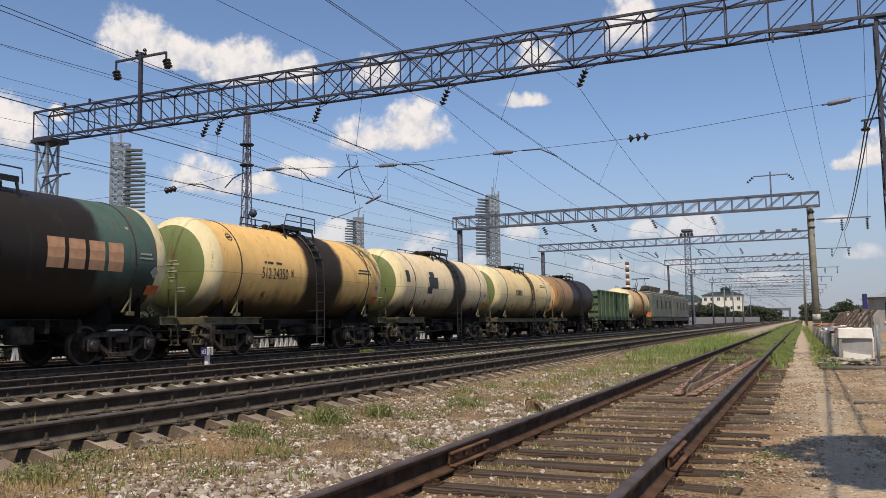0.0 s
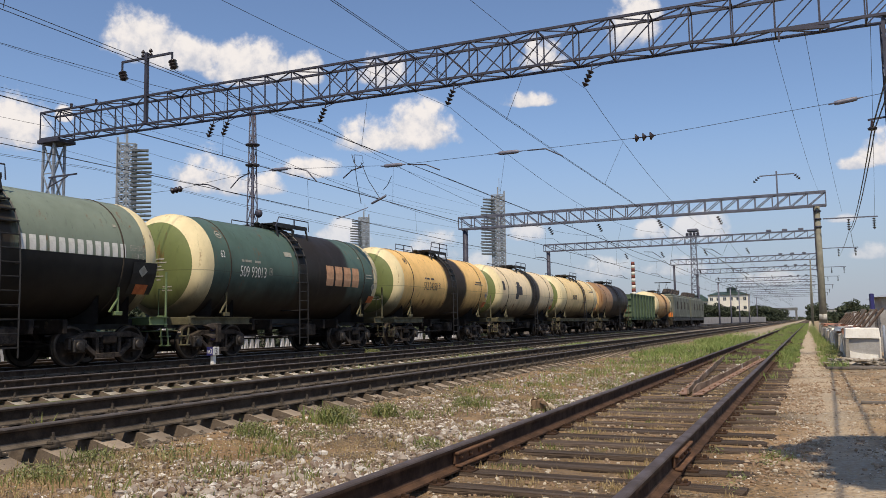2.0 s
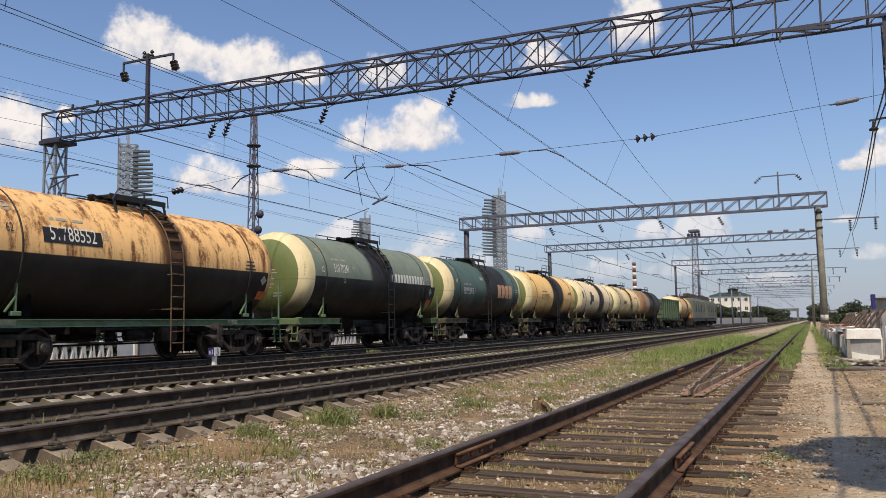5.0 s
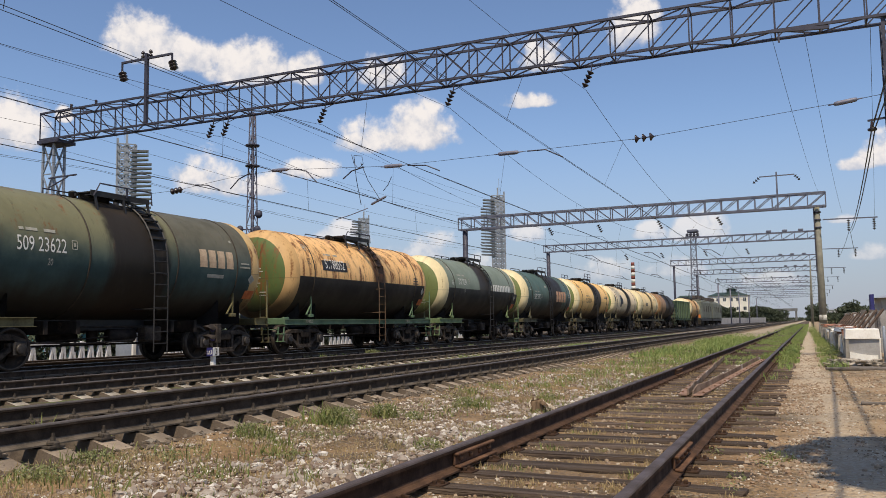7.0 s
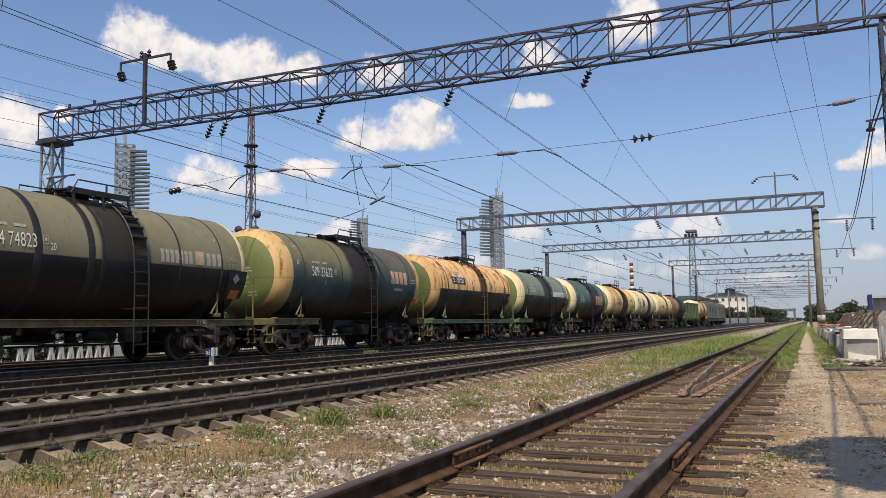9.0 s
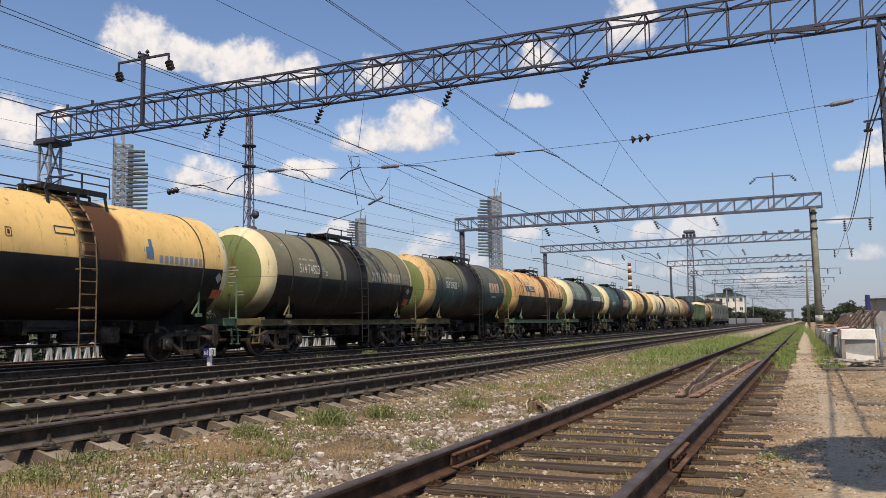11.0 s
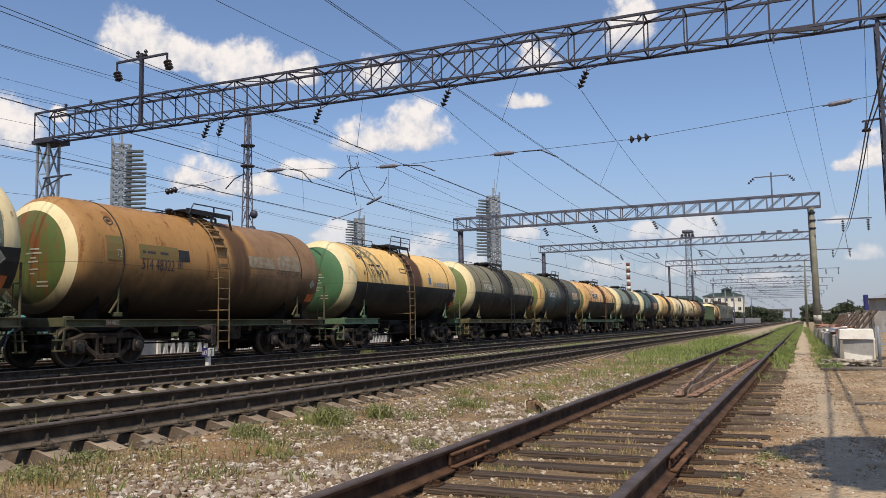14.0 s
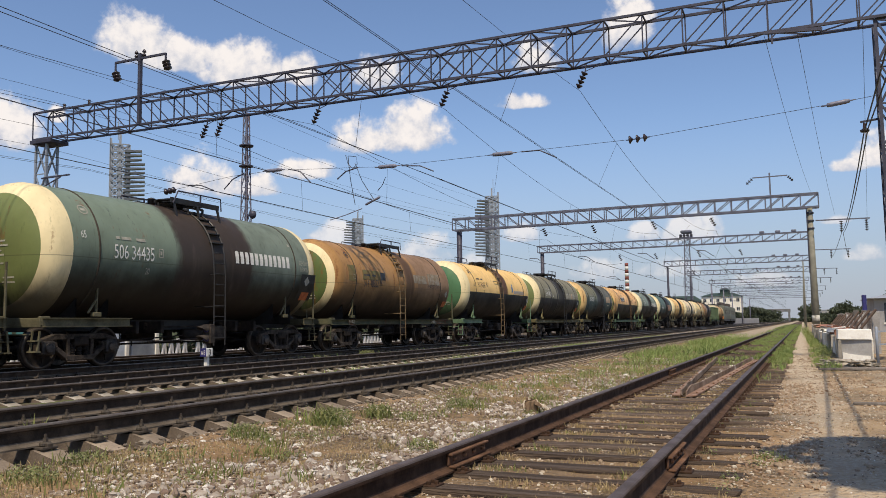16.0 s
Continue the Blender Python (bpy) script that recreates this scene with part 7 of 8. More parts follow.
    for k in range(2):
        bm = box(B(), (-0.75, -0.07, 0), (0.75, 0.07, 0.05), bev=0.01)
        thing("old_board", "grey board lying on the ground", "board", "boards on the ground", m=pose(1.0 + k * 0.5, 20.2 + k * 0.35, -0.18, 0, 0, 4 - 10 * k), data=mesh_from(bm, "old_board", PLANK))
    # flat boards further along the path
    for x, y, a in ((1.35, 12.9, 3), (0.9, 12.2, -2)):
        bm = box(B(), (-0.35, -0.05, 0), (0.35, 0.05, 0.035), bev=0.008)
        thing("old_board", "dark board half buried in the path", "board", "boards on the ground", m=pose(x, y, -0.19, 0, 0, a), data=mesh_from(bm, "old_board", PLANK))
    # blue-violet cabinet by the house
    c = thing("lineside_cabinet", "blue lineside cabinet on a grey plinth", "cabinet")
    part("body", box(B(), (3.6, 60, 1.1), (3.85, 60.8, 2.5), bev=0.03), BLUE_PAINT, c)
    part("plinth", box(B(), (3.55, 59.9, -0.4), (4.05, 60.9, 1.1), bev=0.02), OLD_CONCRETE, c)


lineside_stacks()


GUARD_RUST = surface("rust_pink_steel", (0.34, 0.215, 0.16), (0.19, 0.115, 0.08), 3, 0.85, 0, 0.5, 0.01, 25, (0.42, 0.36, 0.30), 0.58)
GUARD_WEB = surface("flaked_white_on_steel", (0.27, 0.20, 0.15), (0.16, 0.112, 0.08), 2.2, 0.85, 0, 0.5, 0.01, 25, (0.72, 0.70, 0.66), 0.56)


def guard_angles():
    """Two bent steel angles between the siding's rails, meeting in a point towards the near end."""
    gd = thing("guard_rails", "rusty steel guard angles meeting in a white-flaked point", "guard rail")
    rnd = random.Random(15)
    for s, far, n in ((1, (-1.36, 25.0), 20), (-1, (-2.36, 25.5), 20)):
        a = Vector((-1.72 + 0.03 * s, 13.0, -0.178))
        b = Vector((far[0], far[1], -0.176))
        d = (b - a) / n
        out = Vector((s, 0, 0))
        bm = B()
        rows = []
        for k in range(n + 1):
            c = a + d * k + Vector((0.004 * rnd.uniform(-1, 1), 0, 0))
            h = 0.105 + rnd.uniform(-0.012, 0.010) - (0.03 if k in (0, n) else 0)
            lean = rnd.uniform(-0.012, 0.012)
            rows.append([bm.verts.new(p) for p in (c - out * 0.012, c + out * 0.012, c + out * (0.012 + lean) + Vector((0, 0, h)), c + out * (lean - 0.012) + Vector((0, 0, h)))])
        for p, q in zip(rows, rows[1:]):
            for i in range(4):
                bm.faces.new((p[i], p[(i + 1) % 4], q[(i + 1) % 4], q[i]))
        bm.faces.new(rows[0][::-1]), bm.faces.new(rows[-1])
        bmesh.ops.recalc_face_normals(bm, faces=bm.faces[:])
        part("upright_leg", bm, GUARD_WEB, gd)
        bm = B()
        lo, hi = (0.012, 0.15)
        f = [bm.verts.new(p) for q, e in ((a, -0.12), (b, 0)) for p in (q + out * lo + Vector((0, e, -0.010)), q + out * hi + Vector((0, 0, -0.010)), q + out * hi + Vector((0, 0, 0.010)), q + out * lo + Vector((0, e, 0.010)))]
        for i in range(4):
            bm.faces.new((f[i], f[(i + 1) % 4], f[4 + (i + 1) % 4], f[4 + i]))
        bm.faces.new(f[3::-1]), bm.faces.new(f[4:])
        bmesh.ops.recalc_face_normals(bm, faces=bm.faces[:])
        leg = part("flat_leg", bm, GUARD_RUST, gd)
        for k in range(18):
            c = a + (b - a) * ((k + 0.5) / 18) + out * 0.115
            part("bolt", lathe(B(), [(0, 0.02), (0.014, 0.018), (0.02, 0.008)], "z", 6), JOINT_RUST, leg, m=pose(c.x, c.y, c.z + 0.009))


JOINT_RUST = surface("dark_rust", (0.22, 0.115, 0.065), (0.095, 0.05, 0.031), 4, 0.85, 0, 0.5, 0.008, 35, (0.04, 0.03, 0.025), 0.6)


def rail_joint(x, y, top):
    """Bolted fishplates and tie wires where two rail lengths meet."""
    j = thing("rail_joint", "rusty bolted fishplate joint on the siding rail", "rail joint", "rail joints")
    for s in (-1, 1):
        p = part("fishplate", box(B(), (min(s * 0.008, s * 0.032), -0.40, -0.142), (max(s * 0.008, s * 0.032), 0.40, -0.046), bev=0.008), JOINT_RUST, j, m=pose(x, y, top))
        part("ledge", box(B(), (min(s * 0.026, s * 0.062), -0.40, -0.066), (max(s * 0.026, s * 0.062), 0.40, -0.044), bev=0.006), JOINT_RUST, p)
        part("lower_flange", box(B(), (min(s * 0.026, s * 0.085), -0.40, -0.158), (max(s * 0.026, s * 0.085), 0.40, -0.138), bev=0.006), JOINT_RUST, p)
        for k in range(4):
            part("bolt", lathe(B(), [(0, 0.02), (0.012, 0.02), (0.015, 0.011), (0.026, 0.011)], "x", 6), JOINT_RUST, p, m=pose(s * 0.032, -0.3 + k * 0.2, -0.095, 0, 0, 0 if s > 0 else 180))


rail_joint(T1 - GAUGE / 2, 6.28, TOP1)
rail_joint(T1 + GAUGE / 2, 6.65, TOP1)
rail_joint(T1 - GAUGE / 2, 17.66, TOP1)
guard_angles()


def stump():
    """A torn sleeper end: a brown slab on edge with pale splinters curling off one side."""
    rnd = random.Random(3)
    st = thing("old_stump", "splintered timber end with pale torn shards beside the rail", "stump", m=pose(-3.22, 10.35, -0.2))
    pale = surface("torn_timber", (0.70, 0.62, 0.50), (0.40, 0.30, 0.20), 6, 0.9, 0, 0.6, 0.01, 40, stretch=(3, 3, 0.4))
    brown = surface("split_brown_timber", (0.30, 0.20, 0.12), (0.12, 0.08, 0.05), 6, 0.9, 0, 0.6, 0.01, 40, stretch=(3, 3, 0.4))

    def shard(base, tip, w, mat):
        """A bent, tapering splinter from base to tip."""
        base, tip = Vector(base), Vector(tip)
        d = (tip - base).normalized()
        u = d.cross(Vector((0, 1, 0))).normalized() * w
        v = Vector((0, w * 0.8, 0))
        bm = B()
        rows = []
        for k, f in ((0, 1.0), (0.45, 1.1), (0.8, 0.7)):
            c = base.lerp(tip, k) + Vector((0, rnd.uniform(-0.01, 0.01), 0.05 * k * (1 - k)))
            rows.append([bm.verts.new(c + u * a * f + v * b * f) for a, b in ((-1, -1), (1, -1), (1, 1), (-1, 1))])
        for p, q in zip(rows, rows[1:]):
            for a in range(4):
                bm.faces.new((p[a], p[(a + 1) % 4], q[(a + 1) % 4], q[a]))
        end = bm.verts.new(tip)
        for a in range(4):
            bm.faces.new((rows[-1][a], rows[-1][(a + 1) % 4], end))
        bm.faces.new(rows[0][::-1])
        bmesh.ops.recalc_face_normals(bm, faces=bm.faces[:])
        part("shard", bm, mat, st)
    bm = box(B(), (-0.15, -0.06, -0.05), (0.02, 0.06, 0.15), bev=0.015)
    for v in bm.verts:
        v.co += Vector((rnd.uniform(-0.012, 0.012) - 0.12 * v.co.z, rnd.uniform(-0.02, 0.02), rnd.uniform(-0.025, 0.015)))
    part("heart", bm, brown, st)
    for k in range(7):
        x = -0.16 + 0.03 * k
        shard((x, rnd.uniform(-0.05, 0.02), 0.06), (x - 0.05 + rnd.uniform(-0.03, 0.05), rnd.uniform(-0.06, 0.03), 0.17 + rnd.uniform(-0.02, 0.03)), rnd.uniform(0.012, 0.02), brown if k % 3 else pale)
    for k in range(6):
        shard((-0.02 + 0.012 * k, -0.07 + 0.02 * k, 0.13 - 0.012 * k), (0.10 + 0.025 * k, -0.1 + 0.025 * k, 0.07 - 0.014 * k), rnd.uniform(0.012, 0.022), pale if k % 4 else brown)


stump()


def track_scrap():
    """Short rusty fishplates and a plate left lying by the middle line."""
    for k, (x, y, ln, a) in enumerate(((-10.42, 14.6, 1.1, 2), (-10.30, 15.3, 0.9, -3), (-10.5, 15.9, 0.8, 1))):
        bm = box(B(), (-0.06, -ln / 2, 0), (0.06, ln / 2, 0.05), bev=0.012)
        thing("rusty_fishplate", "rusty steel fishplate lying on the sleepers", "steel plate", "loose fishplates", m=pose(x, y, TOP3 - 0.175 + 0.004 * k, 0, 0, a), data=mesh_from(bm, "rusty_fishplate", RUST))


track_scrap()


OLD_WHITE = surface("dirty_whitewash", (0.82, 0.81, 0.80), (0.55, 0.54, 0.53), 2, 0.85, 0, 0.3, 0.01, 25)


def far_side():
    """Low white fence, a cabinet and a small tent-roofed kiosk beyond the train."""
    f = thing("low_fence", "low white concrete fence beyond the train", "fence")
    y = 16.0
    k = 0
    while y < 60:
        part("picket", cached("picket", lambda: mesh_from(bar(bar(B(), (0, -0.12, 0), (0, 0, 0.85), 0.09), (0, 0.12, 0), (0, 0, 0.85), 0.09), "picket", OLD_WHITE)), None, f, m=pose(-24.6, y, -0.3)) if (k * 7) % 11 > 1 else None
        y += 0.42
        k += 1
    part("fence_rail", box(B(), (-24.66, 16, 0.42), (-24.54, 60, 0.52)), OLD_WHITE, f)
    # leaf bank added to stand in for the shaded dark seen under the train
    blobs = [(-26.2 + 0.25 * math.sin(k * 1.3), 12 + k * 0.8, 0.25 + 0.12 * math.sin(k * 2.1), 0.7, 0.9, 0.75) for k in range(75)]
    thing("hedge", "dark green leaf bank added behind the low fence as dark backing", "hedge", kind="stuff", data=leaf_cloud(blobs, 12000, 0.16, 3, LEAF_HAZED, "hedge"))
    rnd = random.Random(19)
    blobs = [(4.9 + rnd.uniform(-0.8, 1.3), 120 + rnd.uniform(-1, 1), rnd.uniform(0.2, 1.5), 0.7, 0.7, 0.6) for _ in range(12)]
    blobs += [(5.2 + rnd.uniform(-0.9, 1.3), 120 + rnd.uniform(-1, 1), 1.9 + rnd.uniform(-0.6, 1.3), 0.6, 0.6, 0.45) for _ in range(13)]
    blobs += [(2.6 + k * 0.45, 121, 0.7 + 0.3 * math.sin(k * 2.3), 0.5, 0.6, 0.9) for k in range(5)]
    thing("shrub", "dark green shrubs beyond the stored panels", "shrub", kind="stuff", data=leaf_cloud(blobs, 5000, 0.14, 8, LEAF_HAZED, "shrub"))
    c = thing("relay_cabinet", "grey relay cabinet with white frame", "cabinet")
    part("body", box(B(), (-24.3, 23.6, -0.3), (-23.4, 25.2, 0.95), bev=0.03), STEEL_GREY, c)
    for y in (23.55, 25.1):
        part("frame_post", box(B(), (-23.42, y, -0.3), (-23.33, y + 0.14, 0.98)), WHITEWASH, c)
    kk = thing("kiosk", "small teal kiosk with low teal roof", "kiosk")
    pale = surface("teal_wall", (0.06, 0.20, 0.20), (0.04, 0.14, 0.14), 1, 0.8, 0, 0.1, 0.01, 10)
    part("wall", box(B(), (-34, 26.8, -0.4), (-31, 29.4, 1.6)), pale, kk)
    r = B()
    vs = [r.verts.new(p) for p in ((-34.3, 26.5, 1.6), (-30.7, 26.5, 1.6), (-30.7, 29.7, 1.6), (-34.3, 29.7, 1.6), (-32.5, 28.1, 1.9))]
    for q in ((0, 1, 4), (1, 2, 4), (2, 3, 4), (3, 0, 4), (3, 2, 1, 0)):
        r.faces.new([vs[i] for i in q])
    bmesh.ops.recalc_face_normals(r, faces=r.faces[:])
    part("roof", r, pale, kk)


# ---- trees ----
LEAF = surface("leaf_green", (0.085, 0.125, 0.035), (0.035, 0.06, 0.018), 0.7, 0.7, 0, 0, 0.01, 3, None, 0.6, 0.35, island=True)
# foliage with the distance haze mixed into its colour: lighter and greyer
LEAF_HAZED = surface("hazed_leaf_green", (0.078, 0.095, 0.056), (0.045, 0.057, 0.038), 0.2, 0.8, 0, 0, 0.01, 1.5, None, 0.6, 0.3, island=True)
BARK = surface("tree_bark", (0.16, 0.12, 0.09), (0.08, 0.06, 0.045), 3, 0.9, 0, 0.8, 0.02, 20)


def leaf_cloud(blobs, count, size, seed, mat, name="crown"):
    """Many small leaf clumps spread through overlapping lobes."""
    rng = np.random.default_rng(seed)
    blobs = np.array(blobs, float)
    vol = blobs[:, 3] * blobs[:, 4] * blobs[:, 5]
    pick = rng.choice(len(blobs), count, p=vol / vol.sum())
    d = rng.normal(size=(count, 3))
    d /= np.linalg.norm(d, axis=1)[:, None]
    r = rng.uniform(0.45, 1.08, count) ** 0.6
    c = blobs[pick, :3] + d * blobs[pick, 3:] * r[:, None]
    a = rng.normal(size=(count, 3))
    a /= np.linalg.norm(a, axis=1)[:, None]
    b = np.cross(a, rng.normal(size=(count, 3)))
    b /= np.linalg.norm(b, axis=1)[:, None]
    s = size * rng.uniform(0.6, 1.4, count)[:, None]
    v = np.stack([c - a * s, c + b * s * 0.45, c + a * s, c - b * s * 0.45], 1).reshape(-1, 3)
    f = np.arange(count * 4).reshape(-1, 4)
    me = bpy.data.meshes.new(name)
    me.from_pydata(v.tolist(), [], f.tolist())
    me.materials.append(mat)
    return me


def tree(x, y, h, w, seed, label, count=1500, size=0.35, mat=None, bushy=True):
    rnd = random.Random(seed)
    t = thing("tree", label, "tree", "trees")
    bm = B()
    lobes = []
    lathe(bm, [(-0.5, 0.045 * h), (h * 0.25, 0.03 * h), (h * 0.5, 0.018 * h)], "z", 9, centre=(x, y, 0))
    for k in range(7):
        q = k * 0.9 + rnd.uniform(-0.3, 0.3)
        rr = w * rnd.uniform(0.3, 0.6)
        p = (x + rr * math.cos(q), y + rr * math.sin(q), h * rnd.uniform(0.5, 0.82))
        bar(bm, (x, y, h * rnd.uniform(0.22, 0.42)), p, 0.02 * h, n=5)
        lobes.append((*p, w * rnd.uniform(0.32, 0.5), w * rnd.uniform(0.32, 0.5), h * rnd.uniform(0.12, 0.2)))
    lobes.append((x, y, h * 0.82, w * 0.4, w * 0.4, h * 0.17))
    lobes.append((x, y, h * 0.5, w * 0.6, w * 0.6, h * 0.3))
    if bushy:
        lobes += [(x + w * 0.5 * math.cos(q), y + w * 0.5 * math.sin(q), h * 0.2, w * 0.42, w * 0.42, h * 0.24) for q in (0.5, 2.2, 3.9, 5.4)]
    part("trunk", bm, BARK, t)
    part("crown", leaf_cloud(lobes, count, size, seed, mat or LEAF), None, t)
    return t


def woods():
    rnd = random.Random(5)
    # trees round the station building and along the far lineside
    station = ((-44, 392, 8.5, 6), (-52, 396, 9, 6), (-39, 398, 9, 5), (-28, 398, 5, 5), (-62, 400, 10, 7), (-48, 390, 8, 5), (-33, 392, 7, 5), (-57, 394, 8, 6), (-24.5, 440, 8.2, 7), (-20, 448, 7.6, 7), (-15.5, 470, 6.5, 7), (-26, 540, 6, 8))
    lineside = ((17, 300, 4.2, 6), (24, 295, 4.6, 6), (11.5, 420, 3.5, 6), (40, 310, 5, 8), (18.5, 190, 7.4, 4.2), (31, 240, 6, 5), (12.5, 300, 4, 4.5), (8.5, 430, 4, 5), (3.2, 398, 8.2, 5.5), (2.4, 470, 7.4, 6), (11, 262, 5.2, 5), (15, 268, 4.6, 5.5), (20, 255, 5.4, 6))
    beyond = ((-70, 12, 4.5, 6), (-72, 24, 5, 7), (-75, 36, 4.6, 7), (-71, 49, 5.2, 7), (-78, 62, 5, 8), (-74, 76, 4.8, 8), (-80, 92, 5.4, 8), (-78, 110, 5, 9), (-84, 130, 5.5, 9), (-82, 152, 5, 9), (-88, 176, 5.6, 10), (-86, 204, 5.5, 10))
    for k, (x, y, h, w) in enumerate(station + lineside + beyond):
        tree(x, y, h, w, 100 + k, "broad dark green tree by the line", 2600, 0.5, LEAF_HAZED)
    # distant woods closing the horizon
    blobs = []
    for k in range(150):
        x = -700 + k * 9.6 + rnd.uniform(-4, 4)
        y = 1050 + rnd.uniform(-60, 60) + abs(x) * 0.1
        blobs.append((x, y, rnd.uniform(0.5, 2.5), rnd.uniform(6, 12), 6, rnd.uniform(2, 6.5) * (0.45 + 0.6 * math.sin(x * 0.021) ** 2)))
    thing("far_woods", "distant dark green woods along the horizon", "woods", kind="stuff", data=leaf_cloud(blobs, 24000, 1.3, 9, LEAF_HAZED, "far_woods"))
    # the tree behind the viewer that shades the path
    t = thing("tree", "leafy tree shading the path", "tree", "trees")
    bm = lathe(B(), [(-0.5, 0.2), (3, 0.15), (6.5, 0.08)], "z", 10, centre=(5.6, 2.6, 0))
    lobes = []
    for k in range(14):
        p = (1.55 + 0.26 * k, 3.75 + 0.95 * math.sin(k * 1.7), 6.6 + 0.3 * math.cos(k * 2.3))
        bar(bm, (5.6, 2.6, 4.5 + 0.15 * k), p, 0.06, n=5)
        lobes.append((*p, 0.44 + 0.06 * (k % 3), 0.55, 0.35))
    for k in range(9):
        p = (1.95 + 0.33 * k, 2.85 - 0.1 * k + 0.3 * math.sin(k * 2.1), 6.5 + 0.25 * math.cos(k * 1.9))
        bar(bm, (5.6, 2.6, 4.6 + 0.15 * k), p, 0.05, n=5)
        lobes.append((*p, 0.46, 0.55, 0.33))
    part("trunk", bm, BARK, t)
    part("crown", leaf_cloud(lobes, 13000, 0.10, 77, LEAF), None, t)


woods()
far_side()


# ---- loose stone and grass ----
def stone_field(name, label, zones, seed, mats, lo, hi):
    """Broken stone: many small irregular lumps resting on the ground. zones: (x0, x1, y0, y1, count)."""
    rng = np.random.default_rng(seed)
    bm = B()
    bmesh.ops.create_icosphere(bm, subdivisions=1, radius=1.0)
    base = np.array([v.co[:] for v in bm.verts])
    tri = np.array([[v.index for v in f.verts] for f in bm.faces])
    bm.free()
    vs, fs = [], []
    n = 0
    for x0, x1, y0, y1, count in zones:
        for _ in range(count):
            x = rng.uniform(x0, x1)
            y = y0 + (y1 - y0) * rng.random() ** 1.25
            if abs(abs(x - T1) - GAUGE / 2) < 0.09:
                continue
            if noise.noise((x * 0.9, y * 0.9, seed)) + 0.4 * noise.noise((x * 3.1, y * 3.1, seed)) < (-0.12 if seed == 21 else -0.22):
                continue
            s = (lo + (hi - lo) * rng.random() ** (1.6 if seed == 22 else 1.0)) * (1.5 if rng.random() < 0.05 else 1.0)
            sh = base * rng.uniform(0.5, 1.4, (len(base), 1)) * np.array([1, rng.uniform(0.5, 1), rng.uniform(0.4, 0.8) + (0.2 if seed == 22 else 0)]) * s
            q = rng.uniform(0, 6.28)
            c, sn = math.cos(q), math.sin(q)
            sh = sh @ np.array([[c, sn, 0], [-sn, c, 0], [0, 0, 1]])
            vs.append(sh + np.array([x, y, level(x, y) + s * 0.22]))
            fs.append(tri + n)
            n += len(base)
    me = bpy.data.meshes.new(name)
    me.from_pydata(np.concatenate(vs).tolist(), [], np.concatenate(fs).tolist())
    me.materials.append(mats)
    thing(name, label, "stones", kind="stuff", data=me)


def stone_mat(name, a, b, c):
    mat, nt, bs = _mat(name)
    g = Graph(nt)
    r = g.island()
    col = g.mix(g.step(r, 0.15, 0.6), a, b)
    col = g.mix(g.step(r, 0.74, 0.88), col, c)
    col = g.mix(g.math("MULTIPLY", g.step(g.noise(30, 4, 0.6), 0.4, 0.65), 0.4), col, (0.22, 0.16, 0.11))
    nt.links.new(col, bs.inputs["Base Color"])
    bs.inputs["Roughness"].default_value = 0.9
    g.bump(g.noise(60, 4, 0.6), 0.5, 0.01, bs)
    return mat


STONE = stone_mat("limestone_chips", (0.13, 0.088, 0.06), (0.34, 0.27, 0.205), (0.66, 0.61, 0.53))
STONE_OILY = stone_mat("oily_ballast", (0.07, 0.052, 0.036), (0.13, 0.105, 0.078), (0.22, 0.19, 0.15))
stone_field("loose_gravel", "pale loose stone chips beside the siding", ((-5.3, -2.75, 2.2, 11, 19000), (-5.2, -2.75, 11, 26, 12000), (-5.45, -5.0, 2.0, 22, 900), (-9, -5.6, 0.6, 4.5, 500)), 21, STONE, 0.007, 0.027)
stone_field("path_grit", "brown grit and small stones along the path", ((-0.6, 0.1, 3.0, 16, 4200), (-0.6, 0.8, 14, 30, 2200), (0.3, 1.0, 3.4, 18, 1500), (0.9, 2.4, 3.6, 22, 3800), (-2.55, -1.0, 2.6, 16, 3600)), 24, stone_mat("brown_grit", (0.27, 0.17, 0.10), (0.35, 0.26, 0.175), (0.52, 0.45, 0.35)), 0.007, 0.024)
stone_field("fine_grit", "fine brown and grey grit on the dry soil", ((-5.6, -2.75, 2.0, 12, 16000), (-2.6, 1.2, 2.6, 12, 6000)), 25, STONE, 0.004, 0.011)
stone_field("stone_heap", "white stones heaped against the siding rail", ((-3.8, -2.72, 3.8, 9.2, 4200), (-3.3, -2.72, 8, 14, 1900), (-4.4, -3.4, 3.6, 7.5, 900), (-5.1, -3.2, 9, 19, 1500), (-2.05, -1.6, 13.0, 15.2, 380), (-1.85, -1.4, 14.5, 24, 700)), 22, stone_mat("white_stone", (0.17, 0.115, 0.085), (0.36, 0.31, 0.26), (0.62, 0.58, 0.52)), 0.012, 0.043)
stone_field("ballast", "dark oily ballast of the running lines", ((-8.2, -5.4, 1.5, 22, 3800), (-9.4, -8.0, 2, 30, 1800), (-12.6, -10.4, 5, 30, 1500), (-9.5, -9.2, 5, 30, 300)), 23, STONE_OILY, 0.018, 0.045)


def grass_mat(name, a, b):
    mat, nt, bs = _mat(name)
    g = Graph(nt)
    nt.links.new(g.mix(g.island(), a, b), bs.inputs["Base Color"])
    bs.inputs["Roughness"].default_value = 0.75
    bs.inputs["Specular IOR Level"].default_value = 0.25
    return mat


GRASS = grass_mat("green_grass", (0.125, 0.205, 0.048), (0.30, 0.335, 0.125))
WEED = grass_mat("grey_green_weed", (0.105, 0.145, 0.036), (0.24, 0.235, 0.085))
WEED_LEAF = grass_mat("leafy_weed_green", (0.13, 0.165, 0.058), (0.27, 0.265, 0.125))
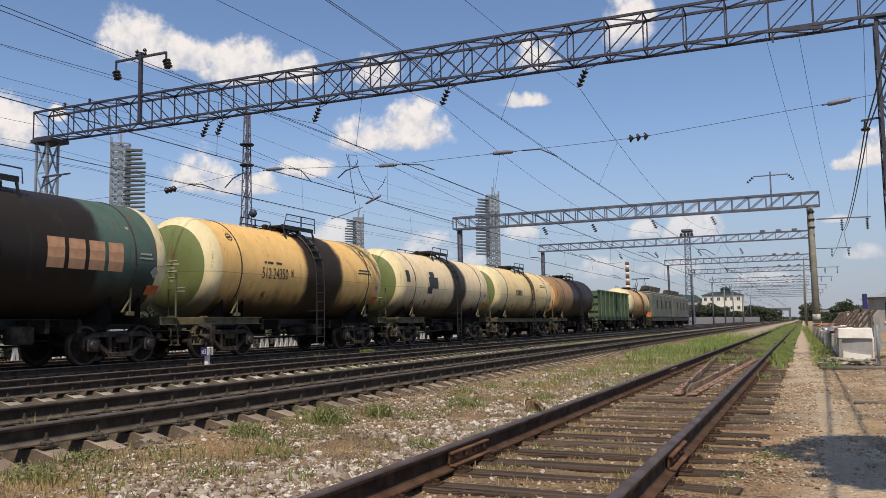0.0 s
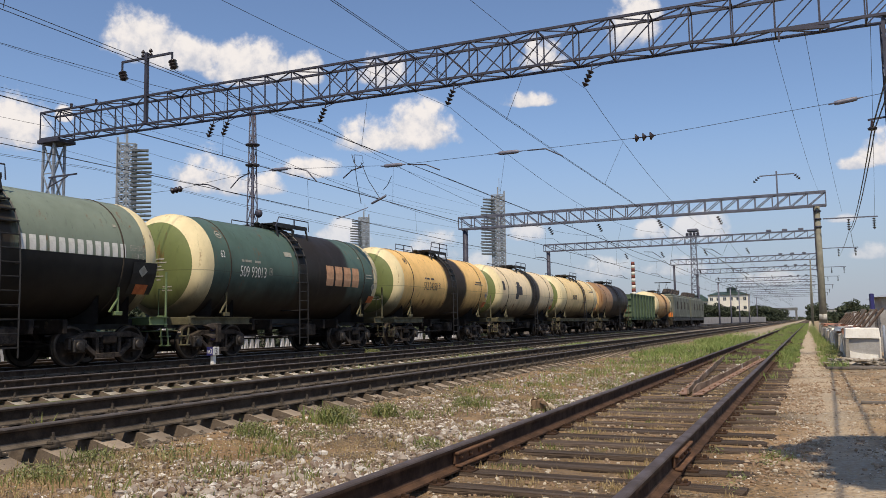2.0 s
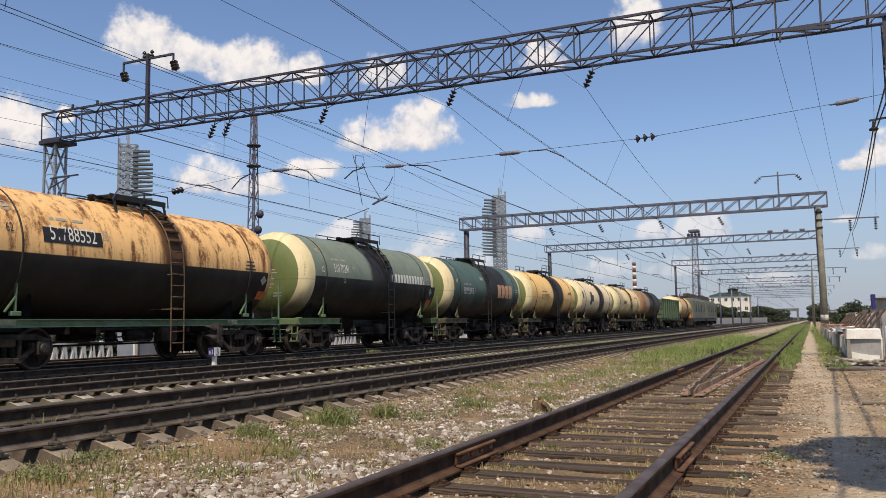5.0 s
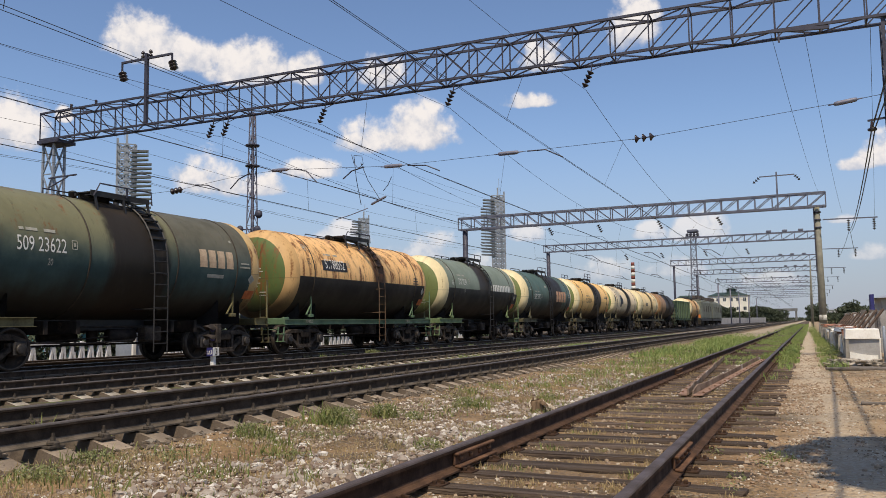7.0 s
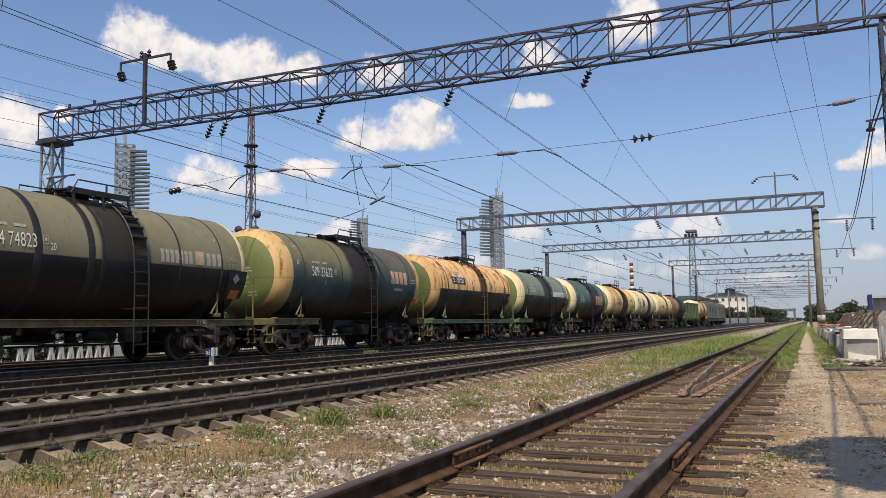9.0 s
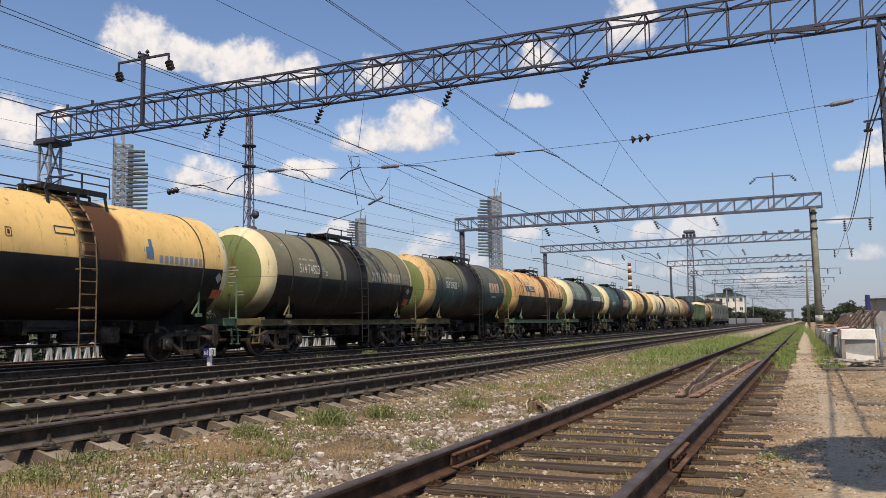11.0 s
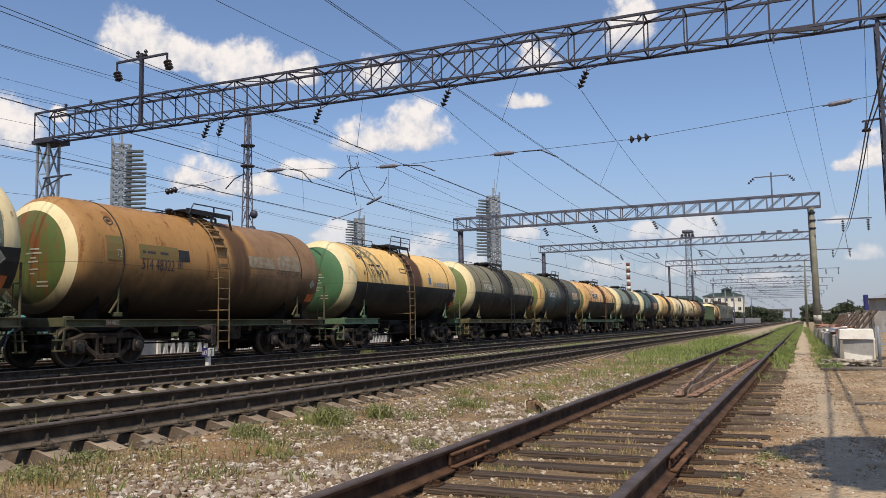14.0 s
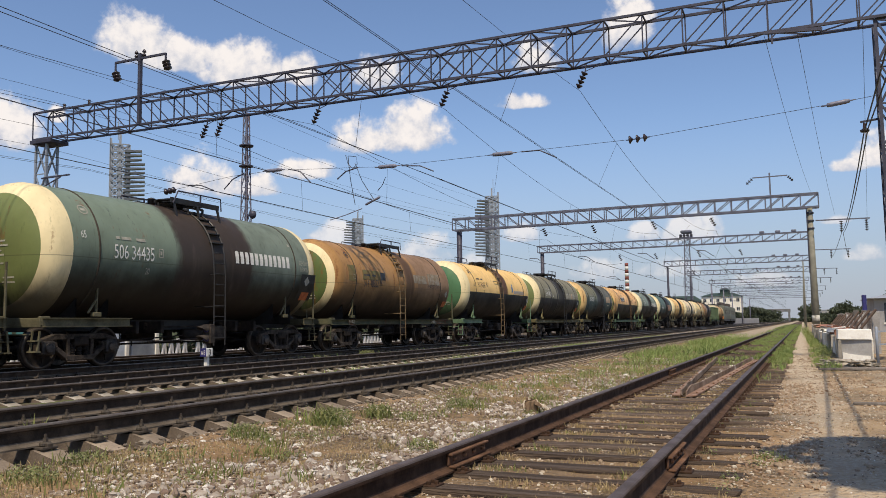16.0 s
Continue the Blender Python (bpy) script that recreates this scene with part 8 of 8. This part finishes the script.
STRAW = grass_mat("dry_straw", (0.42, 0.32, 0.165), (0.25, 0.185, 0.095))


def blades(name, label, spots, seed, mat, h, w, patchy=-0.2):
    """Grass blades. spots: (x, y, spread, count, height factor)."""
    rng = np.random.default_rng(seed)
    vs = []
    for x, y, sp, count, k in spots:
        sx, sy = sp if isinstance(sp, tuple) else (sp, sp)
        if isinstance(sp, tuple):
            px, py = rng.uniform(x - sx, x + sx, count), rng.uniform(y - sy, y + sy, count)
        else:
            px, py = rng.normal(x, sx, count), rng.normal(y, sy, count)
        q = rng.uniform(0, 6.28, count)
        hh = h * k * rng.uniform(0.45, 1.2, count)
        ww = w * (0.5 + 0.7 * k) * rng.uniform(0.7, 1.3, count)
        if isinstance(sp, tuple):
            keep = [noise.noise((px[i] * 0.75, py[i] * 0.4, 7)) + 0.5 * noise.noise((px[i] * 2.2, py[i] * 1.4, 2)) > patchy for i in range(count)]
            px, py, q, hh, ww = (v[keep] for v in (px, py, q, hh, ww))
            count = len(px)
        lean = rng.normal(0, 0.38, (count, 2)) * hh[:, None]
        for i in range(count):
            z = level(px[i], py[i]) - 0.01
            dx, dy = math.cos(q[i]) * ww[i], math.sin(q[i]) * ww[i]
            lx, ly = lean[i]
            vs += [(px[i] - dx, py[i] - dy, z), (px[i] + dx, py[i] + dy, z), (px[i] + dx * 0.7 + lx * 0.4, py[i] + dy * 0.7 + ly * 0.4, z + hh[i] * 0.6), (px[i] - dx * 0.7 + lx * 0.4, py[i] - dy * 0.7 + ly * 0.4, z + hh[i] * 0.6), (px[i] + lx, py[i] + ly, z + hh[i])]
    n = len(vs) // 5
    fs = []
    for i in range(n):
        j = i * 5
        fs += [(j, j + 1, j + 2, j + 3), (j + 3, j + 2, j + 4)]
    me = bpy.data.meshes.new(name)
    me.from_pydata(vs, [], fs)
    me.materials.append(mat)
    thing(name, label, "grass", kind="stuff", data=me)


def build_grass():
    rnd = random.Random(8)
    # tall weeds in tufts on the stony strip
    tufts = [(-5.11, 6.75, 0.10, 90, 1.5), (-4.95, 7.94, 0.11, 150, 1.9), (-4.75, 8.84, 0.09, 90, 1.6), (-4.18, 10.35, 0.13, 100, 1.5), (-3.37, 7.1, 0.05, 26, 1.2), (-0.3, 7.4, 0.08, 40, 0.7),
             (-5.05, 4.28, 0.16, 90, 0.9), (-5.4, 5.05, 0.14, 80, 0.9), (-5.3, 4.4, 0.2, 80, 0.8), (-4.6, 7.2, 0.18, 50, 0.5)]
    tufts += [(-15.2, 27.4, 0.12, 40, 2.2), (-15.3, 24.2, 0.1, 30, 1.8), (-14.2, 17.6, 0.15, 40, 1.6)]
    for _ in range(170):
        y = 3 + 24 * rnd.random() ** 1.15
        tufts.append((rnd.uniform(-5.2, -3.0), y, rnd.uniform(0.06, 0.2), rnd.randint(14, 50), rnd.uniform(0.5, 1.1)))
    for _ in range(58):
        tufts.append((T1 + rnd.uniform(-0.6, 1.2), -3.0 + 0.56 * (rnd.randint(12, 40) + 0.5), 0.05, rnd.randint(6, 18), rnd.uniform(0.35, 0.75)))
    for _ in range(14):
        tufts.append((rnd.uniform(-7.3, -6.15), 4.2 + 2.6 * rnd.random(), 0.09, rnd.randint(8, 18), rnd.uniform(1.4, 2.1)))
    for _ in range(16):
        tufts.append((rnd.uniform(-9.2, -8.5), 3 + 24 * rnd.random(), 0.12, rnd.randint(12, 30), rnd.uniform(0.6, 1.0)))
    for _ in range(30):
        tufts.append((rnd.uniform(-14.6, -13.2), 14 + 40 * rnd.random(), 0.2, rnd.randint(15, 40), rnd.uniform(0.6, 1.1)))
    blades("weed_tufts", "grey-green weeds in tufts on stony ground", tufts, 31, WEED, 0.115, 0.0045)
    # leafy weeds: low clumps of small leaves
    clumps = []
    for x, y, sp, count, k in tufts[:6] + tufts[6:10] * 2 + tufts[10:80:2]:
        x, y = x + rnd.uniform(-0.06, 0.06), y + rnd.uniform(-0.08, 0.08)
        clumps += [(x + rnd.uniform(-sp, sp), y + rnd.uniform(-sp, sp), level(x, y) + 0.045 * k, 0.09 * k + 0.03, 0.09 * k + 0.03, 0.055 * k) for _ in range(3)]
    for x, y in ((-1.0, 9.6), (-0.55, 6.5), (-0.35, 6.9), (-0.75, 7.6), (-0.5, 5.9)):
        clumps += [(x + rnd.uniform(-0.08, 0.08), y + rnd.uniform(-0.12, 0.12), level(x, y) + 0.03, 0.07, 0.09, 0.035) for _ in range(2)]
    thing("leafy_weeds", "low leafy green weeds on stony ground", "weeds", kind="stuff", data=leaf_cloud(clumps, 14000, 0.0115, 41, WEED_LEAF, "leafy_weeds"))
    # lush strips further along the siding
    lush = []
    for k in range(34):
        y = 13 + k * 1.6
        d = min(1.0, (y - 8) / 30)
        lush.append((-4.0, y, (1.1, 0.8), int((20 + 760 * d ** 1.3) * max(0.1, 1 - max(0, y - 40) / 24)), 0.4 + 0.5 * min(1.0, (y - 13) / 16)))
        if y > 22:
            lush.append((T1, y, (0.72, 0.8), int(620 * min(1, ((y - 20) / 7) ** 1.4)), 0.5))
        if y > 15.5:
            lush.append((-0.70 + 0.1 * math.sin(y * 1.9), y, (0.24 + 0.08 * math.sin(y * 0.8), 0.8), int(420 * min(1, ((y - 15) / 12) ** 1.4)), 0.6))
        if 20 < y < 60:
            lush.append((0.42 + 0.1 * math.sin(y * 1.3), y, (0.22, 0.8), 130, 0.7))
    for k in range(40):
        y = 68 + k * 3.2
        lush.append((-3.1, y, (0.3, 1.6), 60, 1.0))
        lush.append((-1.6, y, (1.3, 1.6), 380, 1.0))
    for k in range(30):
        y = 13.5 + k * 1.7
        lush.append((-9.25 + 0.1 * math.sin(y), y, (0.42, 0.85), int(60 + 330 * min(1, k / 8)), 0.55))
        lush.append((-5.0, y + 4, (0.3, 0.85), int(20 + 60 * min(1, k / 8)), 0.5))
    for k in range(18):
        lush.append((-13.9, 22 + k * 3.0, (0.5, 1.5), 110, 0.9))
        lush.append((-8.8, 30 + k * 2.5, (0.3, 1.2), 70, 0.7))
    blades("lush_grass", "lush green grass along the siding", lush, 32, GRASS, 0.27, 0.009, 0.02)
    # broad-leaved weeds standing in clumps along the siding
    tall = []
    for k in range(260):
        y = 19.5 + 33 * rnd.random()
        x = rnd.uniform(-5.0, -2.85)
        if noise.noise((x * 0.9, y * 0.35, 7)) + 0.4 * noise.noise((x * 2.3, y * 1.1, 4)) < 0.08:
            continue
        r, h = rnd.uniform(0.06, 0.2), rnd.uniform(0.05, 0.2)
        tall += [(x + rnd.uniform(-r, r), y + rnd.uniform(-r, r), level(x, y) + h * (0.5 + 0.4 * q), r * (1 - 0.35 * q), r * (1 - 0.35 * q), h * 0.6) for q in range(2)]
    # weeds against the row of blocks
    for k in range(90):
        y = 24 + 62 * rnd.random() ** 1.2
        x = 0.62 - (y - 24.6) * 0.0105 + rnd.uniform(-0.16, 0.1)
        r, h = rnd.uniform(0.08, 0.16), rnd.uniform(0.08, 0.26) + 0.006 * max(0, y - 40)
        tall += [(x + rnd.uniform(-r, r), y + rnd.uniform(-r, r), level(x, y) + h * (0.4 + 0.4 * q), r, r * 1.4, h * 0.6) for q in range(2)]
    thing("tall_weeds", "tall broad-leaved green weeds along the siding", "weeds", kind="stuff", data=leaf_cloud(tall, 12000, 0.022, 43, grass_mat("fresh_weed_green", (0.17, 0.23, 0.065), (0.34, 0.35, 0.14)), "tall_weeds"))
    dry = []
    for k in range(40):
        y = 2.6 + k * 0.5
        dry.append((-4.0, y, (1.15, 0.3), 420, 0.8))
        dry.append((T1 + 0.3, y + 1, (1.2, 0.3), 130, 0.6))
        dry.append((0.2, y + 2, (0.45, 0.3), 40, 0.5))
    for k in range(230):
        y = 3.2 + 17 * rnd.random() ** 1.2
        dry.append((rnd.uniform(-5.25, -2.95), y, rnd.uniform(0.05, 0.16), rnd.randint(25, 70), rnd.uniform(0.6, 1.15)))
    # straw and grit caught between the siding's sleepers
    for k in range(12, 40):
        y = -3.0 + 0.56 * (k + 0.5)
        for _ in range(9):
            dry.append((T1 + rnd.uniform(-0.72, 0.72), y + rnd.uniform(-0.06, 0.06), 0.055, rnd.randint(14, 34), rnd.uniform(0.5, 1.0)))
        for _ in range(5):
            dry.append((T1 + rnd.choice((-1, 1)) * rnd.uniform(0.9, 1.35), y + rnd.uniform(-0.06, 0.06), 0.05, rnd.randint(8, 20), rnd.uniform(0.4, 0.8)))
    for k in range(12):
        dry.append((-5.2, 3.0 + k * 0.3, (0.5, 0.3), 110, 0.9))
    blades("dry_grass", "short straw-coloured dry grass on stony ground", dry, 33, STRAW, 0.07, 0.0030)


build_grass()
motions()
